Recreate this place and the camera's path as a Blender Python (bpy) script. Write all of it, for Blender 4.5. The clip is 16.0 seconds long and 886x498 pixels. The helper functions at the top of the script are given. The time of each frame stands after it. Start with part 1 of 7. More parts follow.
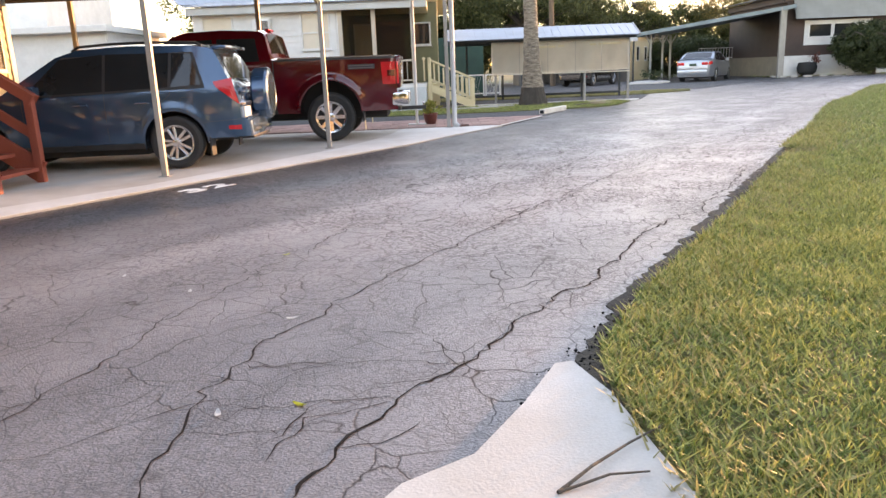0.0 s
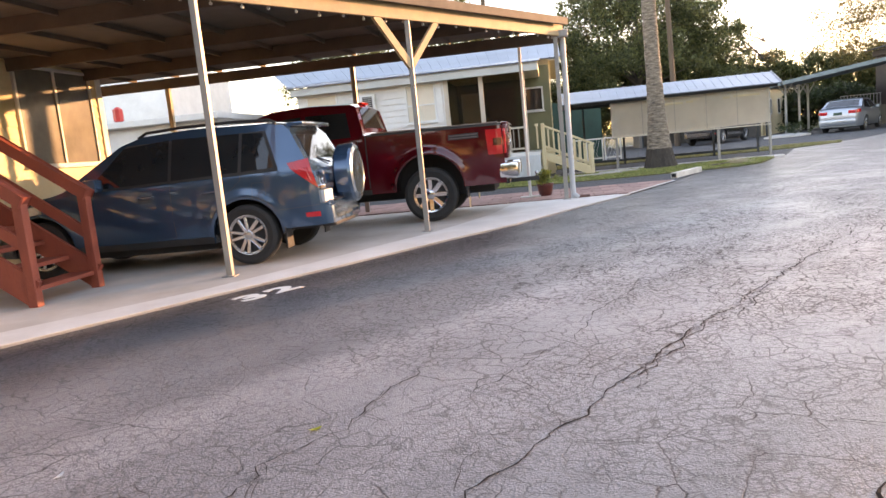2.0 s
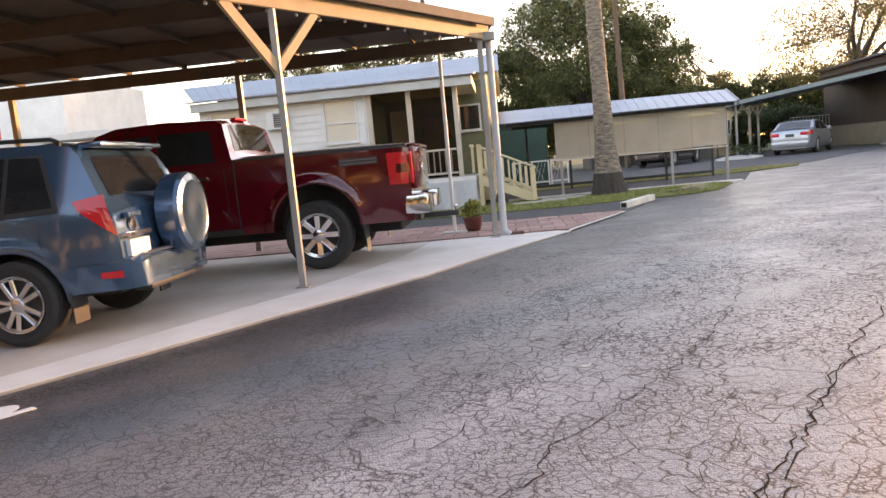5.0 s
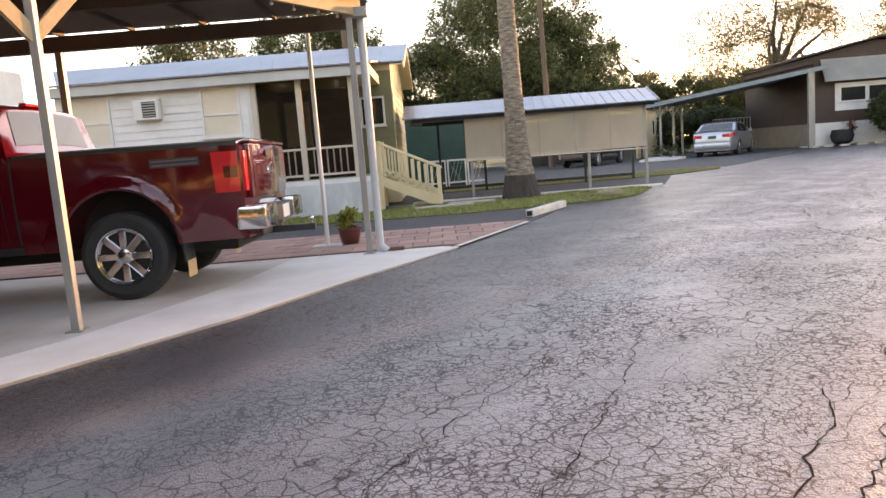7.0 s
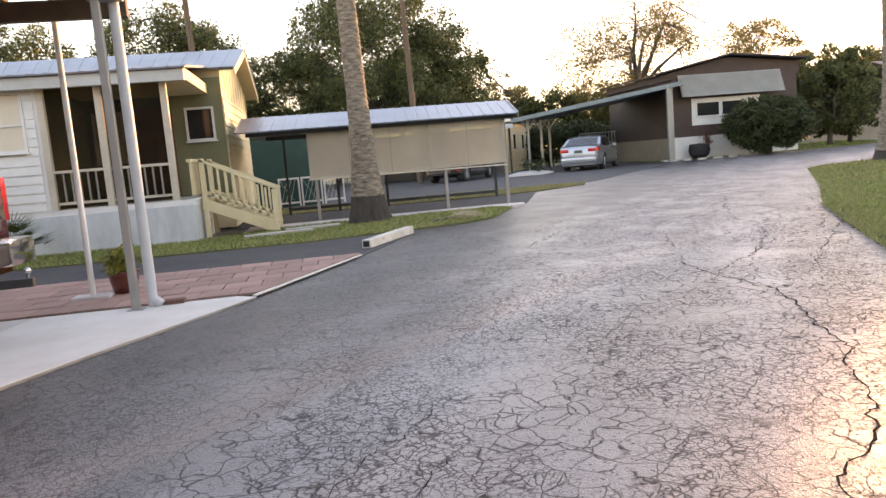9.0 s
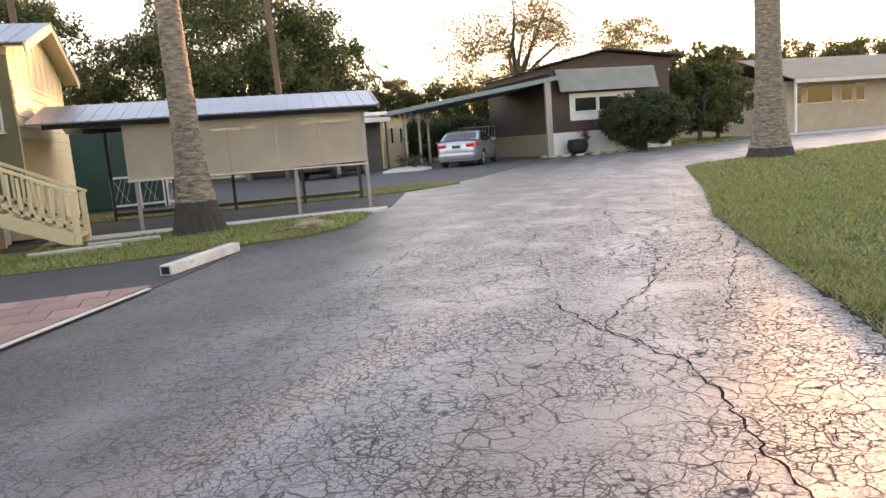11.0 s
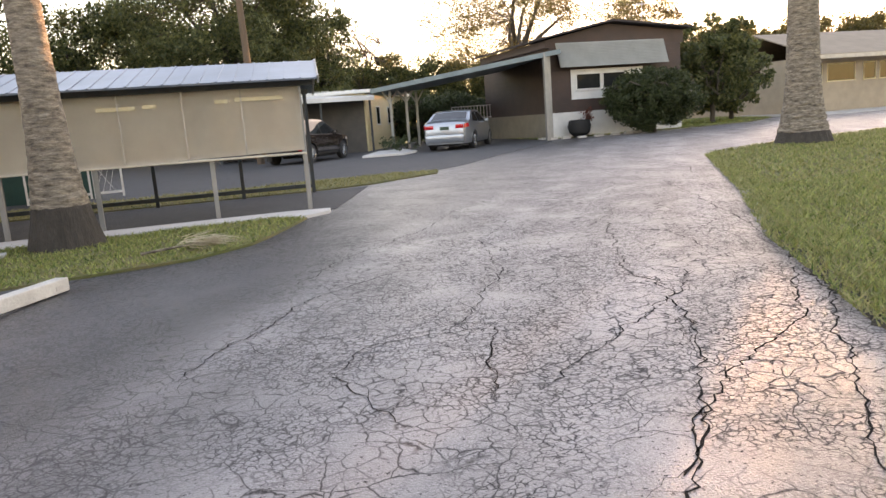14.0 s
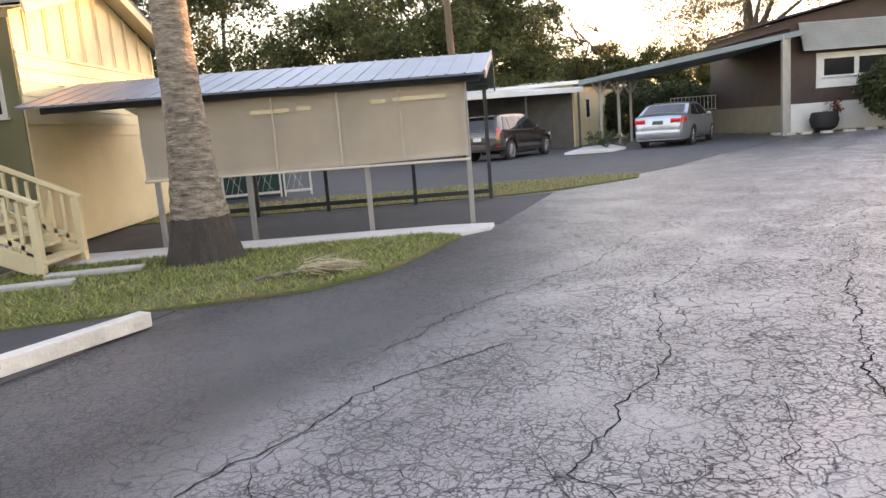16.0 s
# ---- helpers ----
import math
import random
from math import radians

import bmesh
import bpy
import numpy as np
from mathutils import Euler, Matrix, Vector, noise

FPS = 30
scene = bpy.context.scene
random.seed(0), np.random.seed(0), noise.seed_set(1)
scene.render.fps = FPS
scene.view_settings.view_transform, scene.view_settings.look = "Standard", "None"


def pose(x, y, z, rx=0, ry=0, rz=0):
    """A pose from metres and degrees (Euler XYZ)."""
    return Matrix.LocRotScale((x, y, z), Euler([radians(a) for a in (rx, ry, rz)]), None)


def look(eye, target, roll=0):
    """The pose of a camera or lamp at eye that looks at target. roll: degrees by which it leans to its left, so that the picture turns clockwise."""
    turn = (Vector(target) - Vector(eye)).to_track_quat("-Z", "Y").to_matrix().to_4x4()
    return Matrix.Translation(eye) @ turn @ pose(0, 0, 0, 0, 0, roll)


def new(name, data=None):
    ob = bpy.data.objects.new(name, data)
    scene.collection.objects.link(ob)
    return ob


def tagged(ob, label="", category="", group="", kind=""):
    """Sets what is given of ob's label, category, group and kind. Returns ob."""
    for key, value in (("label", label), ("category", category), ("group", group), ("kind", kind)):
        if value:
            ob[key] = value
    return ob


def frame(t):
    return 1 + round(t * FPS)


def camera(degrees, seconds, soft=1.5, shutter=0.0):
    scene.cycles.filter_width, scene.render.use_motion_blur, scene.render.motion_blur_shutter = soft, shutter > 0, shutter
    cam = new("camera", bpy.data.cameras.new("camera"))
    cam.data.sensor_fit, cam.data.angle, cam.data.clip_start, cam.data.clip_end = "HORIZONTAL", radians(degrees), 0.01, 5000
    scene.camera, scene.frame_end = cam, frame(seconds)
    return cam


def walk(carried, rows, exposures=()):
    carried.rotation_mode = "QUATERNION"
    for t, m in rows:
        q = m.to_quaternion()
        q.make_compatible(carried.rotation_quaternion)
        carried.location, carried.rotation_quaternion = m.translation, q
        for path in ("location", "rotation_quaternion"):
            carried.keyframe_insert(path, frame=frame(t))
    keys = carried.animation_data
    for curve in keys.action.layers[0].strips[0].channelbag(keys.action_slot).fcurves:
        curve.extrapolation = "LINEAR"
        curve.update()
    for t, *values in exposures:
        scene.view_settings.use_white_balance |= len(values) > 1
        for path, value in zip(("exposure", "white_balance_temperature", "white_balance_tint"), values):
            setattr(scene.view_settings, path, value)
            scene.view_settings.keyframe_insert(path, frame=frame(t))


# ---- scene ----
cam = camera(63.0, 16.0)
PATH = [
    (0, (-0.275, 0.567, 1.19), (-0.273, 2.509, 0.712), -2.3),
    (0.5, (-0.227, 1.035, 1.178), (-0.377, 2.974, 0.712), -4.6),
    (1, (-0.232, 1.462, 1.164), (-0.446, 3.405, 0.743), -5.1),
    (1.5, (-0.218, 2.034, 1.169), (-0.477, 3.993, 0.861), -5.6),
    (2, (-0.242, 2.507, 1.16), (-0.558, 4.463, 0.887), -5.6),
    (2.5, (-0.226, 2.992, 1.132), (-0.545, 4.951, 0.884), -5.9),
    (3, (-0.213, 3.479, 1.12), (-0.446, 5.449, 0.869), -5.7),
    (3.2, (-0.181, 3.692, 1.122), (-0.351, 5.668, 0.864), -5.9),
    (5.3, (0.313, 5.349, 1.196), (0.122, 7.326, 0.967), -5.4),
    (5.5, (0.405, 5.552, 1.181), (0.311, 7.536, 0.946), -5.2),
    (6, (0.633, 6.01, 1.163), (0.738, 7.99, 0.902), -3.8),
    (6.5, (0.793, 6.437, 1.15), (0.857, 8.416, 0.864), -3.2),
    (7, (0.947, 6.916, 1.203), (0.936, 8.899, 0.943), -4.5),
    (7.5, (1.143, 7.356, 1.198), (1.134, 9.34, 0.95), -4.7),
    (8, (1.325, 7.81, 1.219), (1.404, 9.793, 0.972), -4.9),
    (8.5, (1.601, 8.241, 1.221), (1.832, 10.213, 0.977), -3.9),
    (9, (1.848, 8.719, 1.245), (2.161, 10.678, 0.994), -4.7),
    (9.5, (2.125, 9.106, 1.257), (2.472, 11.059, 1.0), -5.8),
    (10, (2.373, 9.461, 1.272), (2.779, 11.4, 1.004), -5.4),
    (10.2, (2.516, 9.689, 1.283), (2.97, 11.617, 1.008), -5.0),
    (12.3, (3.441, 12.118, 1.283), (4.144, 13.966, 0.98), -4.9),
    (12.5, (3.574, 12.331, 1.297), (4.218, 14.199, 0.99), -4.9),
    (13, (3.871, 12.67, 1.305), (4.423, 14.567, 0.993), -5.1),
    (13.5, (4.234, 13.07, 1.298), (4.788, 14.963, 0.968), -5.0),
    (14, (4.646, 13.472, 1.309), (5.24, 15.349, 0.96), -4.3),
    (14.5, (4.945, 13.924, 1.345), (5.518, 15.81, 1.003), -4.1),
    (15, (5.246, 14.28, 1.354), (5.735, 16.189, 1.013), -3.1),
    (15.5, (5.461, 14.72, 1.361), (5.761, 16.668, 1.021), -3.2),
    (16, (5.663, 15.097, 1.416), (5.679, 17.069, 1.087), -4.5),
]
EXPOSURES = [(0, 3.28, 7300, 30), (1, 3.32, 7100, 30), (2, 3.12, 7200, 31), (8, 2.9, 7600, 33), (14, 2.95, 7900, 32), (16, 3.12, 7700, 33)]
walk(cam, [(t, look(eye, target, roll)) for t, eye, target, roll in PATH], EXPOSURES)

# ---- light: low evening sun behind the right-hand trees, clear pale sky ----
SUN_AZ, SUN_EL = 47.0, 5.4
world = bpy.data.worlds.new("evening_sky")
scene.world = world
world.use_nodes = True
wn = world.node_tree.nodes
sky = wn.new("ShaderNodeTexSky")
sky.sky_type, sky.sun_disc = "NISHITA", False
sky.sun_elevation, sky.sun_rotation = radians(SUN_EL), radians(SUN_AZ)
sky.air_density, sky.dust_density, sky.ozone_density = 1.0, 0.4, 1.0
wn["Background"].inputs["Strength"].default_value = 0.15
# a soft curve compresses the sky colour: the glow round the sun is soft, the far side stays pale
curve_div = wn.new("ShaderNodeVectorMath")
curve_div.operation = "DIVIDE"
curve_add = wn.new("ShaderNodeVectorMath")
curve_add.operation = "MULTIPLY_ADD"
curve_add.inputs[1].default_value, curve_add.inputs[2].default_value = (0.09, 0.09, 0.09), (0.84, 0.84, 0.84)
world.node_tree.links.new(sky.outputs[0], curve_add.inputs[0])
world.node_tree.links.new(sky.outputs[0], curve_div.inputs[0])
world.node_tree.links.new(curve_add.outputs[0], curve_div.inputs[1])
world.node_tree.links.new(curve_div.outputs[0], wn["Background"].inputs["Color"])
sun = new("sun", bpy.data.lights.new("sun", "SUN"))
sun.data.energy, sun.data.angle, sun.data.color = 1.45, radians(0.6), (1.0, 0.58, 0.24)
sa, se = radians(SUN_AZ), radians(SUN_EL)
sun.matrix_world = look((40 * math.sin(sa) * 3, 40 * math.cos(sa) * 3, 120 * math.tan(se)), (0, 0, 0))


# ---- materials ----
def mat(name, c1, c2=None, scale=3.0, rough=0.7, metal=0.0, bump=0.15, bscale=40.0, spec=0.5, coat=0.0, stretch=(1, 1, 1), speck=0.0, vary=0.0):
    """Two-scale procedural surface: large stains between c1 and c2, fine speckle, fine relief."""
    m = bpy.data.materials.new(name)
    m.use_nodes = True
    nt = m.node_tree
    n, l = nt.nodes, nt.links
    b = n["Principled BSDF"]
    c2 = c2 or tuple(v * 0.8 for v in c1)
    tc = n.new("ShaderNodeTexCoord")
    mp = n.new("ShaderNodeMapping")
    mp.inputs["Scale"].default_value = stretch
    l.new(tc.outputs["Object"], mp.inputs["Vector"])
    big = n.new("ShaderNodeTexNoise")
    big.inputs["Scale"].default_value, big.inputs["Detail"].default_value, big.inputs["Roughness"].default_value = scale, 6, 0.65
    l.new(mp.outputs[0], big.inputs["Vector"])
    ramp = n.new("ShaderNodeValToRGB")
    ramp.color_ramp.elements[0].position, ramp.color_ramp.elements[1].position = 0.35, 0.68
    ramp.color_ramp.elements[0].color, ramp.color_ramp.elements[1].color = (*c1, 1), (*c2, 1)
    l.new(big.outputs["Fac"], ramp.inputs["Fac"])
    out = ramp.outputs["Color"]
    fine = n.new("ShaderNodeTexNoise")
    fine.inputs["Scale"].default_value, fine.inputs["Detail"].default_value = bscale, 4
    l.new(mp.outputs[0], fine.inputs["Vector"])
    if speck or vary:
        hsv = n.new("ShaderNodeHueSaturation")
        add = n.new("ShaderNodeMath")
        add.operation = "MULTIPLY_ADD"
        add.inputs[1].default_value = speck * 2
        add.inputs[2].default_value = 1 - speck
        l.new(fine.outputs["Fac"], add.inputs[0])
        val = add.outputs[0]
        if vary:
            oi = n.new("ShaderNodeObjectInfo")
            v2 = n.new("ShaderNodeMath")
            v2.operation = "MULTIPLY_ADD"
            v2.inputs[1].default_value, v2.inputs[2].default_value = vary * 2, 1 - vary
            l.new(oi.outputs["Random"], v2.inputs[0])
            mu = n.new("ShaderNodeMath")
            mu.operation = "MULTIPLY"
            l.new(val, mu.inputs[0]), l.new(v2.outputs[0], mu.inputs[1])
            val = mu.outputs[0]
        l.new(val, hsv.inputs["Value"]), l.new(out, hsv.inputs["Color"])
        out = hsv.outputs["Color"]
    l.new(out, b.inputs["Base Color"])
    if bump:
        bp = n.new("ShaderNodeBump")
        bp.inputs["Strength"].default_value, bp.inputs["Distance"].default_value = bump, 0.02
        l.new(fine.outputs["Fac"], bp.inputs["Height"])
        l.new(bp.outputs[0], b.inputs["Normal"])
    b.inputs["Roughness"].default_value, b.inputs["Metallic"].default_value = rough, metal
    b.inputs["Specular IOR Level"].default_value, b.inputs["Coat Weight"].default_value = spec, coat
    b.inputs["Coat Roughness"].default_value = 0.05
    return m


def mat_asphalt(name, c1, c2, rough):
    """Old asphalt: aggregate, a net of fine cracks, worn dark patches and wheel tracks along the road."""
    m = mat(name, c1, c2, scale=0.45, rough=rough, bump=0.0, bscale=85, speck=0.6)
    nt = m.node_tree
    n, l = nt.nodes, nt.links
    b = n["Principled BSDF"]
    src = b.inputs["Base Color"].links[0].from_socket
    tc = n.new("ShaderNodeTexCoord")
    warp = n.new("ShaderNodeTexNoise")
    warp.inputs["Scale"].default_value, warp.inputs["Detail"].default_value = 3.0, 5
    l.new(tc.outputs["Object"], warp.inputs["Vector"])
    addv = n.new("ShaderNodeMixRGB")
    addv.blend_type, addv.inputs[0].default_value = "LINEAR_LIGHT", 0.10
    l.new(tc.outputs["Object"], addv.inputs[1]), l.new(warp.outputs["Color"], addv.inputs[2])
    # a smoother sealed strip follows the carport side of the road and fades out raggedly; dim reflections there are put
    # into its dark colour
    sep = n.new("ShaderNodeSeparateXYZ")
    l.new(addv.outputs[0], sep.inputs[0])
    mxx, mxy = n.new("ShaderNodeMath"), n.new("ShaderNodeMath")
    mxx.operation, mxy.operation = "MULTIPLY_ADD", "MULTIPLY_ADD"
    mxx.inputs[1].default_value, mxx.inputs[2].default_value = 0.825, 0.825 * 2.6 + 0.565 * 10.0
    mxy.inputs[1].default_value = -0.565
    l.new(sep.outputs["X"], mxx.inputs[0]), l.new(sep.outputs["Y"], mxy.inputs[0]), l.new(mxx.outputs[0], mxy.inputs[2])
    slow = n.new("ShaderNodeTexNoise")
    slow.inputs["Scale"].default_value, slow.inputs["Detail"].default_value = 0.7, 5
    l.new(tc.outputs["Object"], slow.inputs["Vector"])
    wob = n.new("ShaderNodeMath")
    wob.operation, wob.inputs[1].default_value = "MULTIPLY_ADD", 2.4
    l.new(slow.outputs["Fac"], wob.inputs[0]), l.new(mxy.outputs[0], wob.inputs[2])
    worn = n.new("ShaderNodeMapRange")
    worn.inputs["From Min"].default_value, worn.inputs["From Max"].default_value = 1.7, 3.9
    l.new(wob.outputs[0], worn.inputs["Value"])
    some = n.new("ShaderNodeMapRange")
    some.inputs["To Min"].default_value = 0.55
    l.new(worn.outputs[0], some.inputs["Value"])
    seal_dim = n.new("ShaderNodeMixRGB")
    seal_dim.inputs[1].default_value = (0.066, 0.063, 0.066, 1)
    l.new(worn.outputs[0], seal_dim.inputs[0]), l.new(src, seal_dim.inputs[2])
    # long wheel tracks and tyre-polished bands that run with the road
    tmap = n.new("ShaderNodeMapping")
    tmap.vector_type = "TEXTURE"
    tmap.inputs["Rotation"].default_value = (0, 0, radians(-34.4))
    tmap.inputs["Scale"].default_value = (1, 14, 1)
    l.new(tc.outputs["Object"], tmap.inputs["Vector"])
    trk = n.new("ShaderNodeTexNoise")
    trk.inputs["Scale"].default_value, trk.inputs["Detail"].default_value = 1.3, 6
    l.new(tmap.outputs[0], trk.inputs["Vector"])
    tv = n.new("ShaderNodeMapRange")
    tv.inputs["From Min"].default_value, tv.inputs["From Max"].default_value = 0.3, 0.7
    tv.inputs["To Min"].default_value, tv.inputs["To Max"].default_value = 0.62, 1.32
    l.new(trk.outputs["Fac"], tv.inputs["Value"])
    th2 = n.new("ShaderNodeHueSaturation")
    l.new(tv.outputs[0], th2.inputs["Value"]), l.new(seal_dim.outputs[0], th2.inputs["Color"])
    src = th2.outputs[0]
    # the older stretch further along the road carries most of the net
    age = n.new("ShaderNodeMapRange")
    age.inputs["From Min"].default_value, age.inputs["From Max"].default_value = 3.5, 8.5
    age.inputs["To Min"].default_value = 0.4
    l.new(sep.outputs["Y"], age.inputs["Value"])
    net = n.new("ShaderNodeMath")
    net.operation = "MULTIPLY"
    l.new(age.outputs[0], net.inputs[0]), l.new(some.outputs[0], net.inputs[1])
    # asphalt value is ramped down to 0.46 towards the near end
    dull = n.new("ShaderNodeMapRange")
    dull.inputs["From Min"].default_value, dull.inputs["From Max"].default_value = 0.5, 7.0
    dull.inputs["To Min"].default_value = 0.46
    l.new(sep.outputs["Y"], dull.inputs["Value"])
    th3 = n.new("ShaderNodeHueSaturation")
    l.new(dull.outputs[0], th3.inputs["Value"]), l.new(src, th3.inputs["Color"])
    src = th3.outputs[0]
    masks = []
    for sc, wd, lo, hi in ((2.6, 0.014, 0.36, 0.48), (8.0, 0.05, 0.36, 0.48), (24.0, 0.12, 0.38, 0.54)):
        v = n.new("ShaderNodeTexVoronoi")
        v.feature = "DISTANCE_TO_EDGE"
        v.inputs["Scale"].default_value = sc
        l.new(addv.outputs[0], v.inputs["Vector"])
        r = n.new("ShaderNodeMapRange")
        r.inputs["From Min"].default_value, r.inputs["From Max"].default_value = 0.0, wd
        r.inputs["To Min"].default_value, r.inputs["To Max"].default_value = 1.0, 0.0
        l.new(v.outputs["Distance"], r.inputs["Value"])
        w = n.new("ShaderNodeTexNoise")
        w.inputs["Scale"].default_value, w.inputs["Detail"].default_value = 0.5 + sc * 0.03, 5
        l.new(tc.outputs["Object"], w.inputs["Vector"])
        k = n.new("ShaderNodeMapRange")
        k.inputs["From Min"].default_value, k.inputs["From Max"].default_value = lo, hi
        l.new(w.outputs["Fac"], k.inputs["Value"])
        mu = n.new("ShaderNodeMath")
        mu.operation = "MULTIPLY"
        l.new(r.outputs[0], mu.inputs[0]), l.new(k.outputs[0], mu.inputs[1])
        m3 = n.new("ShaderNodeMath")
        m3.operation = "MULTIPLY"
        l.new(mu.outputs[0], m3.inputs[0]), l.new(some.outputs[0] if sc < 5 else net.outputs[0], m3.inputs[1])
        # each net breaks off along its own lines
        brk = n.new("ShaderNodeTexNoise")
        brk.inputs["Scale"].default_value, brk.inputs["Detail"].default_value = sc * 0.8, 3
        l.new(tc.outputs["Object"], brk.inputs["Vector"])
        bk = n.new("ShaderNodeMapRange")
        bk.inputs["From Min"].default_value, bk.inputs["From Max"].default_value = 0.36, 0.50
        l.new(brk.outputs["Fac"], bk.inputs["Value"])
        m4 = n.new("ShaderNodeMath")
        m4.operation = "MULTIPLY"
        l.new(m3.outputs[0], m4.inputs[0]), l.new(bk.outputs[0], m4.inputs[1])
        masks.append(m4.outputs[0])
    # pits where stones have come out
    pit = n.new("ShaderNodeTexNoise")
    pit.inputs["Scale"].default_value, pit.inputs["Detail"].default_value, pit.inputs["Roughness"].default_value = 34.0, 5, 0.7
    l.new(tc.outputs["Object"], pit.inputs["Vector"])
    pr = n.new("ShaderNodeMapRange")
    pr.inputs["From Min"].default_value, pr.inputs["From Max"].default_value = 0.575, 0.66
    l.new(pit.outputs["Fac"], pr.inputs["Value"])
    pm = n.new("ShaderNodeMath")
    pm.operation = "MULTIPLY"
    l.new(pr.outputs[0], pm.inputs[0]), l.new(net.outputs[0], pm.inputs[1])
    mx = n.new("ShaderNodeMath")
    mx.operation = "MAXIMUM"
    m2 = n.new("ShaderNodeMath")
    m2.operation = "MAXIMUM"
    m5 = n.new("ShaderNodeMath")
    m5.operation = "MAXIMUM"
    l.new(masks[1], m2.inputs[0]), l.new(masks[2], m2.inputs[1])
    l.new(m2.outputs[0], m5.inputs[0]), l.new(pm.outputs[0], m5.inputs[1])
    l.new(masks[0], mx.inputs[0]), l.new(m5.outputs[0], mx.inputs[1])
    mix = n.new("ShaderNodeMixRGB")
    mix.inputs[2].default_value = (0.012, 0.011, 0.011, 1)
    l.new(mx.outputs[0], mix.inputs[0]), l.new(src, mix.inputs[1])
    l.new(mix.outputs[0], b.inputs["Base Color"])
    grain = n.new("ShaderNodeTexNoise")
    grain.inputs["Scale"].default_value, grain.inputs["Detail"].default_value = 95.0, 6
    l.new(tc.outputs["Object"], grain.inputs["Vector"])
    h = n.new("ShaderNodeMath")
    h.operation = "MULTIPLY_ADD"
    h.inputs[1].default_value = -0.22
    l.new(mx.outputs[0], h.inputs[0]), l.new(grain.outputs["Fac"], h.inputs[2])
    bp = n.new("ShaderNodeBump")
    bp.inputs["Strength"].default_value, bp.inputs["Distance"].default_value = 0.5, 0.012
    l.new(h.outputs[0], bp.inputs["Height"]), l.new(bp.outputs[0], b.inputs["Normal"])
    rg = n.new("ShaderNodeMapRange")
    rg.inputs["To Min"].default_value, rg.inputs["To Max"].default_value = rough - 0.1, 0.95
    l.new(mx.outputs[0], rg.inputs["Value"]), l.new(rg.outputs[0], b.inputs["Roughness"])
    return m


def mat_leaf(name, c1, c2, trans=0.35):
    """Foliage with a different tone per leaf and light shining through."""
    m = bpy.data.materials.new(name)
    m.use_nodes = True
    n, l = m.node_tree.nodes, m.node_tree.links
    b = n["Principled BSDF"]
    geo = n.new("ShaderNodeNewGeometry")
    ramp = n.new("ShaderNodeValToRGB")
    ramp.color_ramp.elements[0].color, ramp.color_ramp.elements[1].color = (*c1, 1), (*c2, 1)
    l.new(geo.outputs["Random Per Island"], ramp.inputs["Fac"])
    l.new(ramp.outputs[0], b.inputs["Base Color"])
    b.inputs["Roughness"].default_value = 0.55
    tr = n.new("ShaderNodeBsdfTranslucent")
    l.new(ramp.outputs[0], tr.inputs["Color"])
    mix = n.new("ShaderNodeMixShader")
    mix.inputs[0].default_value = trans
    l.new(b.outputs[0], mix.inputs[1]), l.new(tr.outputs[0], mix.inputs[2])
    l.new(mix.outputs[0], n["Material Output"].inputs["Surface"])
    return m


def mat_glass(name, tint=(0.25, 0.28, 0.28), alpha=0.55):
    """Tinted pane: part see-through, part mirror-smooth dark."""
    m = bpy.data.materials.new(name)
    m.use_nodes = True
    n, l = m.node_tree.nodes, m.node_tree.links
    b = n["Principled BSDF"]
    b.inputs["Base Color"].default_value = (0.02, 0.022, 0.022, 1)
    b.inputs["Roughness"].default_value, b.inputs["Specular IOR Level"].default_value = 0.03, 0.6
    tr = n.new("ShaderNodeBsdfTransparent")
    tr.inputs[0].default_value = (*tint, 1)
    mix = n.new("ShaderNodeMixShader")
    mix.inputs[0].default_value = alpha
    l.new(tr.outputs[0], mix.inputs[1]), l.new(b.outputs[0], mix.inputs[2])
    l.new(mix.outputs[0], n["Material Output"].inputs["Surface"])
    return m


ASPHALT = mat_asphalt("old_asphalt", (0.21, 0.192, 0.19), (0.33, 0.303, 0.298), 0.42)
ASPHALT_NEW = mat("dark_asphalt", (0.045, 0.045, 0.047), (0.07, 0.068, 0.066), 1.2, 0.75, bump=0.5, bscale=120, speck=0.4)
CRACK = mat("crack_dirt", (0.01, 0.009, 0.009), (0.025, 0.022, 0.02), 8, 1.0, spec=0.1, bump=0.4)
CONCRETE = mat("weathered_concrete", (0.56, 0.53, 0.49), (0.40, 0.36, 0.31), 0.7, 0.8, bump=0.12, bscale=90, speck=0.12)
CONCRETE_WHITE = mat("whitewashed_concrete", (0.66, 0.64, 0.61), (0.56, 0.53, 0.49), 1.5, 0.75, bump=0.08, bscale=70, speck=0.08)
PAVER = mat("pink_paver", (0.40, 0.24, 0.20), (0.30, 0.19, 0.16), 2.5, 0.85, bump=0.3, bscale=60, speck=0.2, vary=0.15)
SOIL = mat("bare_soil", (0.09, 0.065, 0.045), (0.05, 0.038, 0.03), 2.0, 0.95, bump=0.8, bscale=35, speck=0.4)
TURF = mat("turf", (0.10, 0.115, 0.03), (0.20, 0.16, 0.075), 1.2, 0.95, bump=0.9, bscale=55, speck=0.4)
FIELD = mat("field", (0.07, 0.09, 0.03), (0.11, 0.10, 0.05), 0.08, 0.95, bump=0.5, bscale=20, speck=0.3)
BLADE = mat_leaf("grass_blade", (0.06, 0.12, 0.016), (0.47, 0.49, 0.15), 0.4)
BLADE_DRY = mat_leaf("dry_blade", (0.20, 0.21, 0.06), (0.42, 0.36, 0.16), 0.4)
